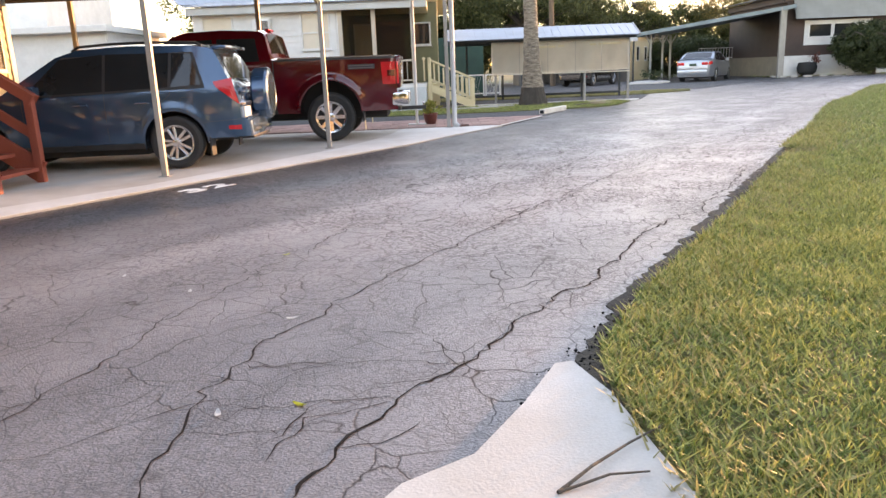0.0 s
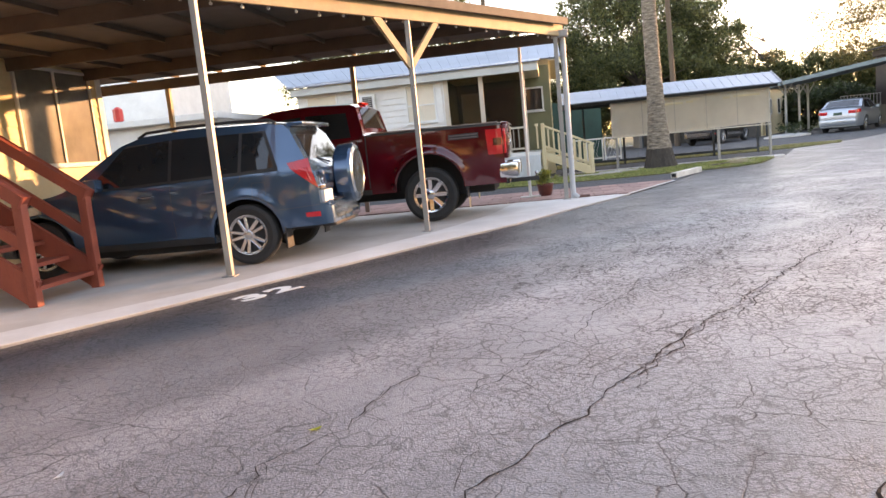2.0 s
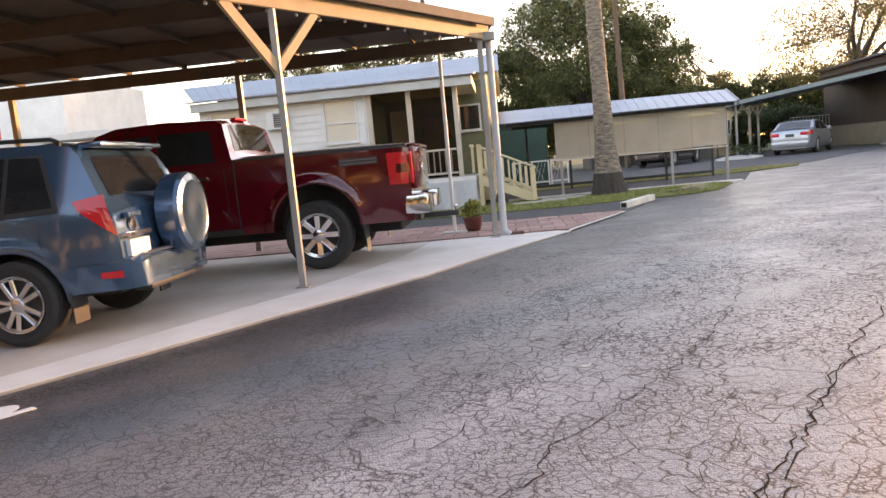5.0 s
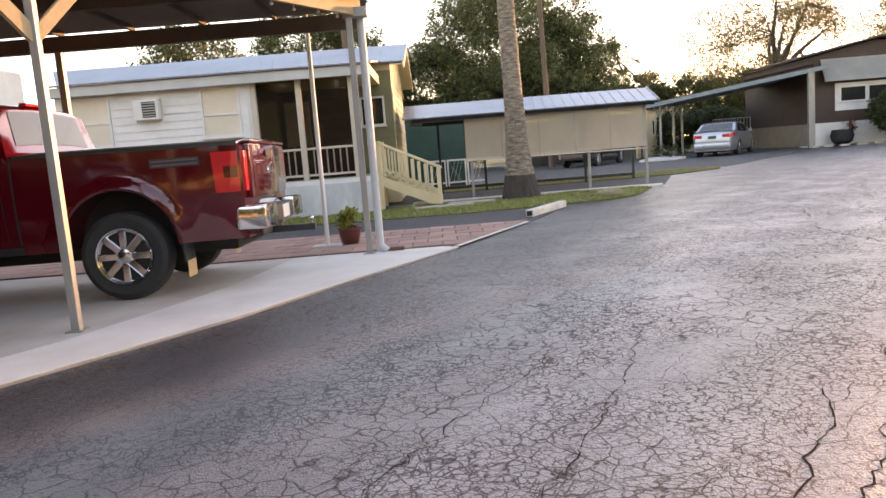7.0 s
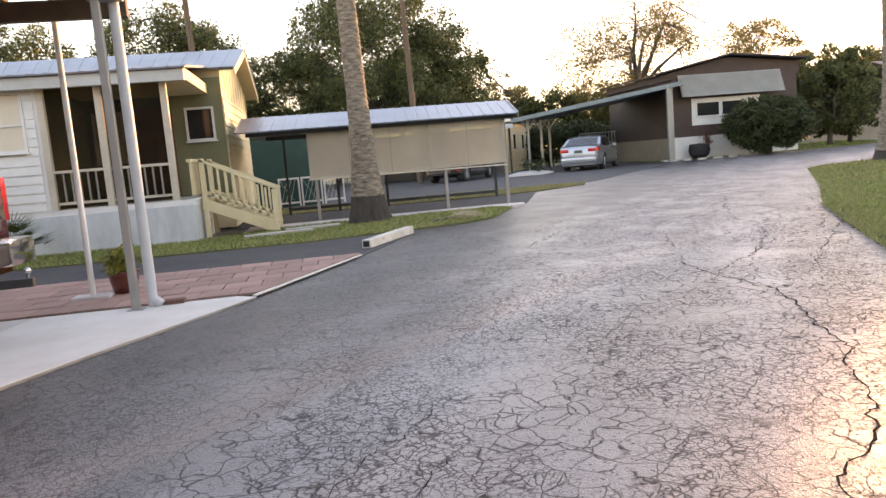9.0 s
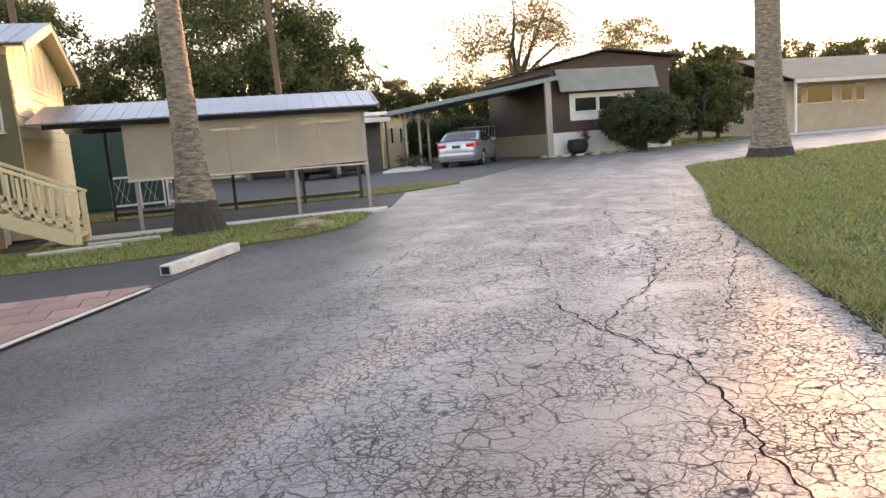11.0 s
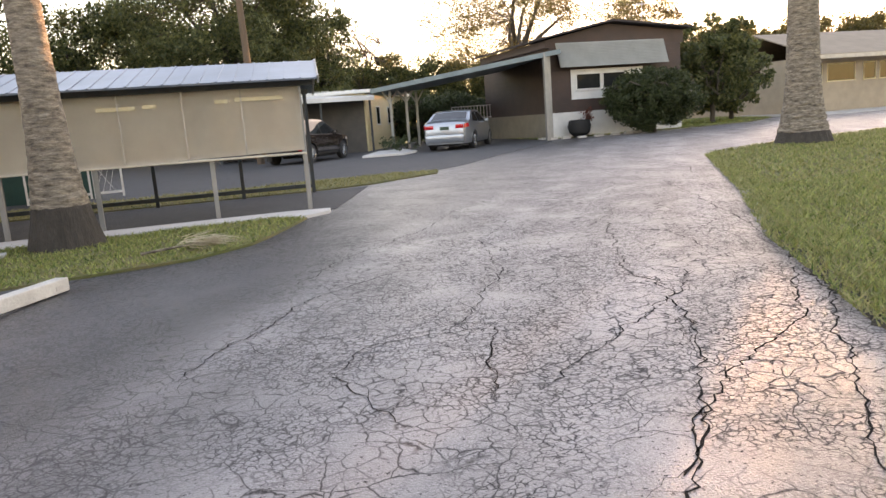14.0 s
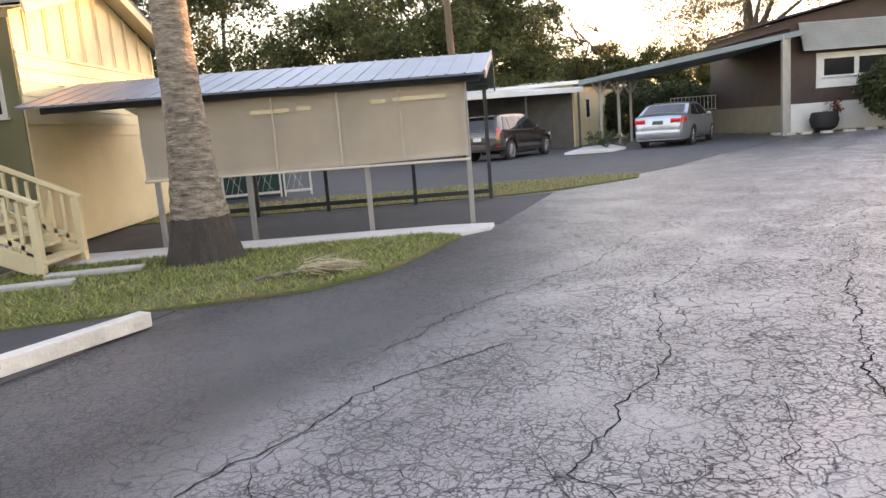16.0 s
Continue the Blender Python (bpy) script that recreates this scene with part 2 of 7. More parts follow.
GALV = mat("galvanised_steel", (0.36, 0.35, 0.33), (0.27, 0.265, 0.25), 6, 0.45, metal=0.5, bump=0.05, stretch=(1, 1, 0.3))
BEAM = mat("painted_beam", (0.46, 0.33, 0.18), (0.36, 0.26, 0.15), 3, 0.65, bump=0.2, stretch=(1, 1, 1))
JOIST = mat("brown_joist", (0.13, 0.10, 0.075), (0.09, 0.07, 0.055), 3, 0.75, bump=0.2)
SHEET = mat("roof_sheet", (0.24, 0.28, 0.34), (0.18, 0.21, 0.25), 0.8, 0.38, metal=0.55, bump=0.05)
SHEET_UNDER = mat("sheet_underside", (0.16, 0.135, 0.11), (0.11, 0.095, 0.08), 1.5, 0.7, bump=0.1)
REDWOOD = mat("red_painted_wood", (0.30, 0.065, 0.035), (0.22, 0.05, 0.03), 4, 0.6, bump=0.25, bscale=50, stretch=(1, 1, 0.4))
CREAM = mat("cream_siding", (0.72, 0.61, 0.38), (0.64, 0.53, 0.32), 1.2, 0.6, bump=0.08, speck=0.06)
WHITE = mat("white_paint", (0.74, 0.73, 0.70), (0.62, 0.61, 0.58), 1.5, 0.55, bump=0.08, speck=0.06)
SKIRT = mat("stained_white_skirt", (0.62, 0.65, 0.66), (0.44, 0.47, 0.48), 2.2, 0.7, bump=0.15, stretch=(1, 1, 0.35), speck=0.1)
# cream porch walls: their shade is painted in as olive
SHADED_CREAM = mat("shaded_cream_wall", (0.20, 0.20, 0.11), (0.16, 0.16, 0.09), 1.5, 0.7, bump=0.1)
BROWN = mat("dark_brown_siding", (0.075, 0.045, 0.035), (0.055, 0.035, 0.028), 1.5, 0.65, bump=0.1)
GREEN = mat("dark_green_sheet", (0.02, 0.07, 0.055), (0.015, 0.05, 0.04), 1.5, 0.6, bump=0.1)
SHADE = mat("tan_shade_cloth", (0.72, 0.64, 0.51), (0.65, 0.57, 0.45), 1.5, 0.8, bump=0.3, bscale=300)
SCREEN = mat("insect_screen", (0.05, 0.04, 0.03), (0.035, 0.03, 0.022), 2, 0.6, bump=0.1, bscale=300)
DARK = mat("dark_recess", (0.02, 0.02, 0.02), (0.015, 0.014, 0.014), 3, 0.8)
BARK_PALM = mat("palm_bark", (0.34, 0.28, 0.21), (0.085, 0.065, 0.05), 6, 0.9, bump=1.0, bscale=14, stretch=(1, 1, 3.5), speck=0.5)
PALM_FOOT = mat("palm_root_foot", (0.07, 0.058, 0.048), (0.045, 0.038, 0.03), 4, 0.95, bump=1.0, bscale=24, stretch=(2, 2, 0.6), speck=0.3)
BARK = mat("grey_bark", (0.10, 0.08, 0.06), (0.06, 0.05, 0.04), 5, 0.9, bump=0.8, bscale=25, stretch=(1, 1, 0.4))
POLE = mat("utility_pole_wood", (0.16, 0.11, 0.075), (0.11, 0.08, 0.055), 4, 0.9, bump=0.4, stretch=(1, 1, 0.15))
LEAF_DARK = mat_leaf("dark_foliage", (0.036, 0.054, 0.018), (0.17, 0.175, 0.06), 0.4)
# low evening sun is put into these gold leaf colours
LEAF_OAK = mat_leaf("sunlit_foliage", (0.09, 0.075, 0.022), (0.24, 0.19, 0.06), 0.5)
LEAF_HEDGE = mat_leaf("hedge_foliage", (0.02, 0.035, 0.01), (0.06, 0.075, 0.02), 0.25)
GLASS = mat_glass("window_glass")
TERRACOTTA = mat("dark_red_glaze", (0.14, 0.035, 0.025), (0.09, 0.025, 0.02), 5, 0.3, bump=0.05)
CURB = mat("chipped_white_timber", (0.70, 0.67, 0.60), (0.50, 0.47, 0.42), 4, 0.7, bump=0.3, speck=0.1)


# ---- mesh helpers ----
def bm_new():
    return bmesh.new()


def part(name, bm, material, parent=None, label="", smooth=False):
    me = bpy.data.meshes.new(name)
    bm.normal_update()
    bm.to_mesh(me)
    bm.free()
    if smooth:
        me.polygons.foreach_set("use_smooth", [True] * len(me.polygons))
    me.materials.append(material)
    ob = new(name, me)
    if parent is not None:
        ob.parent = parent
    if label:
        ob["label"] = label
    return ob


def thing(name, m, label, category, group="", kind=""):
    ob = new(name)
    ob.matrix_basis = m
    return tagged(ob, label, category, group, kind)


def structure(ob, label, category):
    return tagged(ob, label, category, kind="structure")


def box(bm, x0, x1, y0, y1, z0, z1, bev=0.0):
    r = bmesh.ops.create_cube(bm, size=1.0)["verts"]
    for v in r:
        v.co = Vector((x0 + (v.co.x + 0.5) * (x1 - x0), y0 + (v.co.y + 0.5) * (y1 - y0), z0 + (v.co.z + 0.5) * (z1 - z0)))
    if bev:
        es = list({e for v in r for e in v.link_edges})
        bmesh.ops.bevel(bm, geom=es, offset=bev, segments=2, affect="EDGES", profile=0.6)
    return bm


def beam(bm, p, q, w, h, bev=0.006):
    """A squared timber or tube from p to q, w across and h high."""
    p, q = Vector(p), Vector(q)
    d = q - p
    up = Vector((0, 0, 1)) if abs(d.normalized().z) < 0.98 else Vector((0, 1, 0))
    xa = d.normalized()
    ya = up.cross(xa).normalized()
    za = xa.cross(ya)
    r = bmesh.ops.create_cube(bm, size=1.0)["verts"]
    for v in r:
        v.co = p + xa * ((v.co.x + 0.5) * d.length) + ya * (v.co.y * w) + za * (v.co.z * h)
    if bev:
        bmesh.ops.bevel(bm, geom=list({e for v in r for e in v.link_edges}), offset=bev, segments=1, affect="EDGES")
    return bm


def cyl(bm, p, q, r0, r1=None, n=16, caps=True):
    p, q = Vector(p), Vector(q)
    d = q - p
    r1 = r0 if r1 is None else r1
    m = Matrix.Translation((p + q) / 2) @ d.to_track_quat("Z", "Y").to_matrix().to_4x4()
    bmesh.ops.create_cone(bm, cap_ends=caps, segments=n, radius1=r0, radius2=r1, depth=d.length, matrix=m)
    return bm


def prism(bm, pts, z0, z1):
    """A slab with a polygon outline."""
    top = [bm.verts.new((x, y, z1)) for x, y in pts]
    bot = [bm.verts.new((x, y, z0)) for x, y in pts]
    bm.faces.new(top)
    bm.faces.new(list(reversed(bot)))
    k = len(pts)
    for i in range(k):
        bm.faces.new((bot[i], bot[(i + 1) % k], top[(i + 1) % k], top[i]))
    bmesh.ops.recalc_face_normals(bm, faces=bm.faces)
    return bm


def lathe(bm, prof, n=24, centre=(0, 0, 0)):
    """A turned shape from (radius, height) pairs."""
    rings = []
    for r, z in prof:
        rings.append([bm.verts.new((centre[0] + r * math.cos(2 * math.pi * i / n), centre[1] + r * math.sin(2 * math.pi * i / n), centre[2] + z)) for i in range(n)])
    for a, b in zip(rings, rings[1:]):
        for i in range(n):
            bm.faces.new((a[i], a[(i + 1) % n], b[(i + 1) % n], b[i]))
    bm.faces.new(rings[-1])
    bm.faces.new(list(reversed(rings[0])))
    return bm


def raw(name, verts, faces, material, parent=None, smooth=False):
    """One mesh straight from arrays, for leaves and blades."""
    me = bpy.data.meshes.new(name)
    verts = np.asarray(verts, dtype=np.float32)
    faces = np.asarray(faces, dtype=np.int32)
    k = faces.shape[1]
    me.vertices.add(len(verts))
    me.vertices.foreach_set("co", verts.ravel())
    me.loops.add(faces.size)
    me.loops.foreach_set("vertex_index", faces.ravel())
    me.polygons.add(len(faces))
    me.polygons.foreach_set("loop_start", np.arange(0, faces.size, k, dtype=np.int32))
    me.update(calc_edges=True)
    me.validate()
    me.materials.append(material)
    ob = new(name, me)
    if parent is not None:
        ob.parent = parent
    return ob


def inside(px, py, poly):
    """Which of the points lie within a polygon."""
    res = np.zeros(len(px), dtype=bool)
    k = len(poly)
    for i in range(k):
        (xa, ya), (xb, yb) = poly[i], poly[(i + 1) % k]
        cond = ((ya > py) != (yb > py)) & (px < (xb - xa) * (py - ya) / ((yb - ya) or 1e-9) + xa)
        res ^= cond
    return res


# ---- the ground ----
ground = part("ground", prism(bm_new(), [(-600, -500), (700, -500), (700, 900), (-600, 900)], -0.5, -0.02), FIELD)
structure(ground, "flat dull green ground reaching the horizon", "ground")
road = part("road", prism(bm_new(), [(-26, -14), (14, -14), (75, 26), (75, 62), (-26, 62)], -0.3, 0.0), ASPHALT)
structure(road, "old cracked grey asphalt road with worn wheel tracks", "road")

LAWN_EDGE = [(-0.05, 2.75), (0.23, 3.3), (0.73, 4.14), (1.56, 5.44), (2.42, 6.85), (4.39, 10.13), (6.58, 13.6), (8.3, 16.5), (9.75, 18.9), (11.8, 21.7), (14.2, 25.2), (16.2, 28.1), (16.9, 28.9)]
LAWN = LAWN_EDGE[2:] + [(19, 29.8), (26, 31.5), (34, 33.5), (48, 36), (48, 6), (20, -8), (0.9, -6), (0.45, 1.8), (0.40, 2.36), (0.34, 3.1), (0.38, 3.45)]
lawn = part("lawn", prism(bm_new(), LAWN, -0.1, 0.012), TURF)
structure(lawn, "mown green and yellow lawn beside the road", "lawn")
CRUMBLE = mat("crumbled_edge", (0.075, 0.062, 0.045), (0.035, 0.03, 0.024), 5.0, 0.95, bump=1.0, bscale=40, speck=0.5)
rag = random.Random(5)
ROAD_EDGE = [(0.20, 2.9), (0.27, 3.36), (0.61, 4.14), (1.45, 5.5), (2.32, 6.95), (4.30, 10.2), (6.5, 13.68), (8.2, 16.6), (9.65, 19.0)]
ragged = []
for (xa, ya), (xb, yb) in zip(ROAD_EDGE, ROAD_EDGE[1:]):
    k = int(math.hypot(xb - xa, yb - ya) / 0.07)
    ragged += [(xa + (xb - xa) * i / k + rag.gauss(0, 0.02), ya + (yb - ya) * i / k + rag.gauss(0, 0.012)) for i in range(k)]
verge = part("soil_verge", prism(bm_new(), ragged + [(9.65, 19.0), (11.9, 21.7), (6.9, 13.6), (4.7, 10.1), (1.9, 5.4), (1.05, 3.9), (0.72, 2.4), (0.6, -2), (0.3, -2)], -0.1, 0.006), CRUMBLE)
structure(verge, "dark crumbled soil edge between lawn and asphalt", "soil")
slab = part("pavement_slab", prism(bm_new(), [(-0.55, 2.25), (-0.42, 2.45), (-0.20, 2.6), (0.0, 2.95), (0.16, 3.28), (0.235, 3.3), (0.32, 3.0), (0.37, 2.55), (0.42, 2.2), (0.55, -4), (-1.6, -4), (-1.0, 1.2)], -0.1, 0.03), CONCRETE)
structure(slab, "pale smooth concrete path end at the lawn", "pavement")

ROAD_L = [(-9.5, 0.5), (-6.2, 4.6), (-4.4, 7.25), (-3.45, 8.75), (-2.6, 10.0), (-1.72, 11.35), (-0.82, 12.65), (0.08, 14.3), (0.62, 15.2), (1.1, 16.02)]
apron = part("pavement_apron", prism(bm_new(), ROAD_L + [(0.9, 16.2), (-15, 16.2), (-15, 0.5)], -0.1, 0.02), CONCRETE)
structure(apron, "stained concrete carport floor", "pavement")
band_in = [(-3.2 - 0.5, 9.05), (-3.0, 10.35), (-2.4, 11.6), (-2.0, 12.3), (-1.7, 13.1), (-1.3, 14.3), (-1.0, 16.16)]
band = part("pavement_band", prism(bm_new(), ROAD_L + [(0.9, 16.17)] + list(reversed(band_in)) + [(-4.9, 7.55), (-6.6, 4.9), (-9.8, 0.7)], 0.0, 0.026), CONCRETE_WHITE)
structure(band, "bright whitewashed concrete edge along the road", "pavement")
paver_bed = part("pavement_pavers", prism(bm_new(), [(-9, 16.2), (1.12, 16.2), (2.26, 18.52), (1.0, 18.7), (-9, 18.7)], -0.1, 0.018), SOIL)
structure(paver_bed, "bed of pink patio pavers", "pavement")
drive = part("pavement_drive", prism(bm_new(), [(-9, 18.7), (1.0, 18.7), (2.29, 18.55), (2.9, 19.9), (3.3, 21.4), (1.6, 21.0), (-9, 21.2)], -0.1, 0.012), ASPHALT_NEW)
structure(drive, "dark fresh asphalt parking strip", "pavement")
STRIP1 = [(-9, 21.2), (-2, 21.0), (1.6, 21.0), (3.3, 21.45), (4.4, 21.75), (5.05, 22.35), (5.3, 22.8), (6.0, 24.4), (5.6, 24.75), (3.0, 24.6), (0.9, 24.4), (0.2, 23.8), (-0.4, 23.3), (-9, 23.3)]
strip_a = part("lawn_strip", prism(bm_new(), STRIP1, -0.1, 0.03), TURF)
structure(strip_a, "narrow grass strip in front of the porch", "lawn")
walkway = part("pavement_walkway", prism(bm_new(), [(0.2, 23.9), (1.0, 24.45), (3.0, 24.65), (5.5, 24.8), (6.0, 24.5), (6.42, 24.85), (6.5, 25.25), (5.8, 25.4), (0.2, 25.35)], -0.1, 0.045), CONCRETE_WHITE)
structure(walkway, "pale narrow concrete walkway with grassy joints", "pavement")
STRIP2 = [(-8, 29.2), (6.7, 29.2), (8.2, 29.6), (10.2, 31.0), (10.45, 31.7), (9.5, 32.2), (6.4, 32.0), (-8, 31.6)]
strip_b = part("lawn_median", prism(bm_new(), STRIP2, -0.1, 0.03), TURF)
structure(strip_b, "grass strip behind the low carport", "lawn")
lane = part("pavement_lane", prism(bm_new(), [(-26, 32.0), (-8, 31.7), (6.4, 32.1), (9.5, 32.3), (10.35, 31.9), (12.0, 33.6), (14.5, 37.0), (19.9, 43.7), (20.6, 46.0), (22, 61), (-26, 61)], -0.1, 0.008), ASPHALT_NEW)
structure(lane, "darker asphalt lane and drives before the far houses", "pavement")
bay = part("pavement_bay", prism(bm_new(), [(-8, 25.42), (6.3, 25.42), (6.6, 25.35), (8.0, 29.2), (-8, 29.15)], -0.1, 0.01), ASPHALT_NEW)
structure(bay, "dark asphalt bay under the low carport", "pavement")
YARD = [(24.0, 45.6), (27, 45.3), (33.5, 46.6), (38, 50), (42, 60), (22, 60), (20.5, 46.0)]
yard = part("lawn_yard", prism(bm_new(), YARD, -0.1, 0.035), TURF)
structure(yard, "shaded yard grass by the brown house", "lawn")
pad = part("pavement_pad", prism(bm_new(), [(37, 46.5), (70, 44), (75, 62), (44, 62)], -0.1, 0.03), CONCRETE)
structure(pad, "pale concrete drive before the cream house", "pavement")


# ---- long jagged cracks in the road ----
def crack(name, pts, width, seed, forks=2):
    rnd = random.Random(seed)
    bm = bm_new()

    def run(line, w):
        path, wx, wy = [], 0.0, 0.0
        for (xa, ya), (xb, yb) in zip(line, line[1:]):
            steps = max(3, int(math.hypot(xb - xa, yb - ya) / 0.05))
            for i in range(steps):
                f = i / steps
                wx, wy = wx * 0.75 + rnd.gauss(0, 0.017), wy * 0.75 + rnd.gauss(0, 0.017)
                path.append(Vector((xa + (xb - xa) * f + wx, ya + (yb - ya) * f + wy, 0.0035)))
        prev = None
        for i, p in enumerate(path):
            d = (path[min(i + 1, len(path) - 1)] - path[max(i - 1, 0)]).normalized()
            s = Vector((-d.y, d.x, 0)) * w * rnd.uniform(0.25, 1.0) * (0.35 if i in (0, len(path) - 1) else 1)
            a, b = bm.verts.new(p + s), bm.verts.new(p - s)
            if prev:
                bm.faces.new((prev[0], prev[1], b, a))
            prev = (a, b)
        return path

    main = run(pts, width)
    for _ in range(forks * max(1, len(pts) - 1)):
        p = rnd.choice(main)
        a = rnd.uniform(0, 2 * math.pi)
        ln = rnd.uniform(0.25, 0.9)
        run([(p.x, p.y), (p.x + math.cos(a) * ln * 0.5, p.y + math.sin(a) * ln * 0.5), (p.x + math.cos(a + 0.5) * ln, p.y + math.sin(a + 0.5) * ln)], width * 0.4)
    for f in bm.faces:
        if f.normal.z < 0:
            f.normal_flip()
    ob = part("crack", bm, CRACK)
    ob.parent = road
    return ob


# the main cracks: way points along the road and half widths; the jags are random
for seed, w, pts in (
    (1, 0.013, ((-0.77, 2.4), (-0.5, 3.0), (0.28, 4.15), (0.62, 4.6), (1.15, 5.6), (1.82, 6.35), (3.1, 8.5))),
    (2, 0.009, ((-1.25, 2.4), (-1.15, 3.45), (-0.86, 4.25), (-0.5, 5.0), (0.06, 6.0), (0.6, 6.85), (1.6, 8.5), (2.75, 10.3))),
    (3, 0.009, ((0.0, 5.8), (0.6, 6.8), (1.05, 7.5), (1.75, 8.7), (2.3, 9.2), (3.4, 10.8))),
    (4, 0.006, ((-0.7, 5.8), (-0.2, 6.7), (0.1, 7.6), (0.8, 8.65), (1.25, 9.4), (2.3, 11.6))),
    (5, 0.006, ((-0.25, 8.0), (0.3, 9.0), (1.2, 10.5), (2.35, 12.3))),
    (6, 0.013, ((3.4, 10.7), (4.05, 11.35), (4.75, 12.4), (5.3, 13.85), (5.2, 14.7), (5.35, 15.65))),
    (7, 0.013, ((5.3, 14.1), (5.3, 14.7), (6.55, 15.9), (7.27, 17.0), (7.66, 17.8), (7.75, 18.5), (8.4, 19.6), (9.0, 20.9))),
    (8, 0.009, ((5.3, 16.4), (5.17, 17.2), (5.45, 17.65), (6.28, 17.6))),
    (9, 0.010, ((5.8, 16.5), (6.28, 17.6), (6.15, 17.8), (6.9, 19.05), (7.4, 20.75), (8.25, 21.9))),
    (10, 0.011, ((6.2, 14.6), (7.63, 16.2), (8.25, 16.9), (9.3, 18.3), (10.4, 20.4), (12.3, 24.5))),
    (11, 0.005, ((6.3, 17.7), (7.0, 17.65), (7.27, 18.6), (7.67, 17.9))),
    (12, 0.007, ((-1.9, 3.0), (-1.75, 4.0), (-1.35, 5.2), (-0.9, 6.4))),
    (13, 0.005, ((-2.4, 2.2), (-1.2, 3.1), (-0.5, 3.0))),
    (14, 0.005, ((-1.15, 3.45), (-0.2, 3.4), (0.28, 4.15))),
    (15, 0.006, ((0.55, 3.4), (1.0, 4.5), (1.5, 5.3), (2.3, 6.8), (4.2, 10.1), (6.4, 13.6))),
):
    crack("crack", pts, w * 0.66, seed, 3)
crk = random.Random(77)
for k in range(16):
    y = 15.5 + k * 1.05
    u = crk.uniform(1.2, 6.4)
    pts = []
    for j in range(crk.randint(3, 5)):
        pts.append((1.1 + 0.69 * (y - 16) + u, y))
        y, u = y + crk.uniform(0.5, 1.2), u + crk.gauss(0, 0.3)
    crack("crack", pts, 0.007, 200 + k, 3)


# ---- buildings: shared pieces ----
def siding(parent, x0, x1, y, z0, z1, pitch, material, axis="y", face=-1, skip=()):
    """Lapped boards on a wall; each is a piece of its own. face: which way they look. skip: openings (a0, a1, z0, z1)."""
    z = z0
    while z < z1 - 0.02:
        zt = min(z + pitch, z1)
        runs = [(x0, x1)]
        for a0, a1, s0, s1 in skip:
            if zt > s0 + 0.02 and z < s1 - 0.02:
                cut = []
                for r0, r1 in runs:
                    if a1 <= r0 or a0 >= r1:
                        cut.append((r0, r1))
                    else:
                        if a0 - r0 > 0.02:
                            cut.append((r0, a0))
                        if r1 - a1 > 0.02:
                            cut.append((a1, r1))
                runs = cut
        for r0, r1 in runs:
            bm = bm_new()
            lo, hi = 0.028 * face, 0.008 * face
            prof = ((0, z), (lo, z), (hi, zt), (0, zt))
            ends = []
            for a in (r0, r1):
                ends.append([bm.verts.new((a, y + o, h) if axis == "y" else (y + o, a, h)) for o, h in prof])
            for i in range(4):
                bm.faces.new((ends[0][i], ends[0][(i + 1) % 4], ends[1][(i + 1) % 4], ends[1][i]))
            bm.faces.new(ends[0]), bm.faces.new(list(reversed(ends[1])))
            bmesh.ops.recalc_face_normals(bm, faces=bm.faces)
            part("siding_board", bm, material, parent)
        z += pitch


def window(name, parent, x0, x1, y, z0, z1, material, glass, axis="y", face=-1, bars=1, split=None):
    """Framed window proud of a wall: frame, panes, sill."""
    w = new(name)
    w.parent = parent

    def put(bm, a0, a1, o0, o1, h0, h1):
        lo, hi = sorted((y + o0 * face, y + o1 * face))
        if axis == "y":
            box(bm, a0, a1, lo, hi, h0, h1, 0.004)
        else:
            box(bm, lo, hi, a0, a1, h0, h1, 0.004)

    bm = bm_new()
    f = 0.05
    put(bm, x0 - f, x1 + f, 0.0, 0.05, z1, z1 + f)
    put(bm, x0 - f, x1 + f, 0.0, 0.05, z0 - f, z0)
    put(bm, x0 - f, x0, 0.0, 0.048, z0, z1)
    put(bm, x1, x1 + f, 0.0, 0.048, z0, z1)
    part("window_frame", bm, material, w)
    if split is not None:
        bm = bm_new()
        put(bm, x0, x1, 0.005, 0.045, split - 0.02, split + 0.02)
        part("mullion", bm, material, w)
    for i in range(bars):
        a, b = x0 + (x1 - x0) * i / bars, x0 + (x1 - x0) * (i + 1) / bars
        if i:
            bm = bm_new()
            put(bm, a - 0.025, a + 0.025, 0.005, 0.046, z0, z1)
            part("mullion", bm, material, w)
        bm = bm_new()
        put(bm, a + 0.002, b - 0.002, 0.012, 0.02, z0 + 0.002, z1 - 0.002)
        part("pane", bm, glass, w)
    bm = bm_new()
    put(bm, x0 - 0.08, x1 + 0.08, 0.0, 0.08, z0 - f - 0.03, z0 - f - 0.002)
    part("window_sill", bm, material, w)
    return w


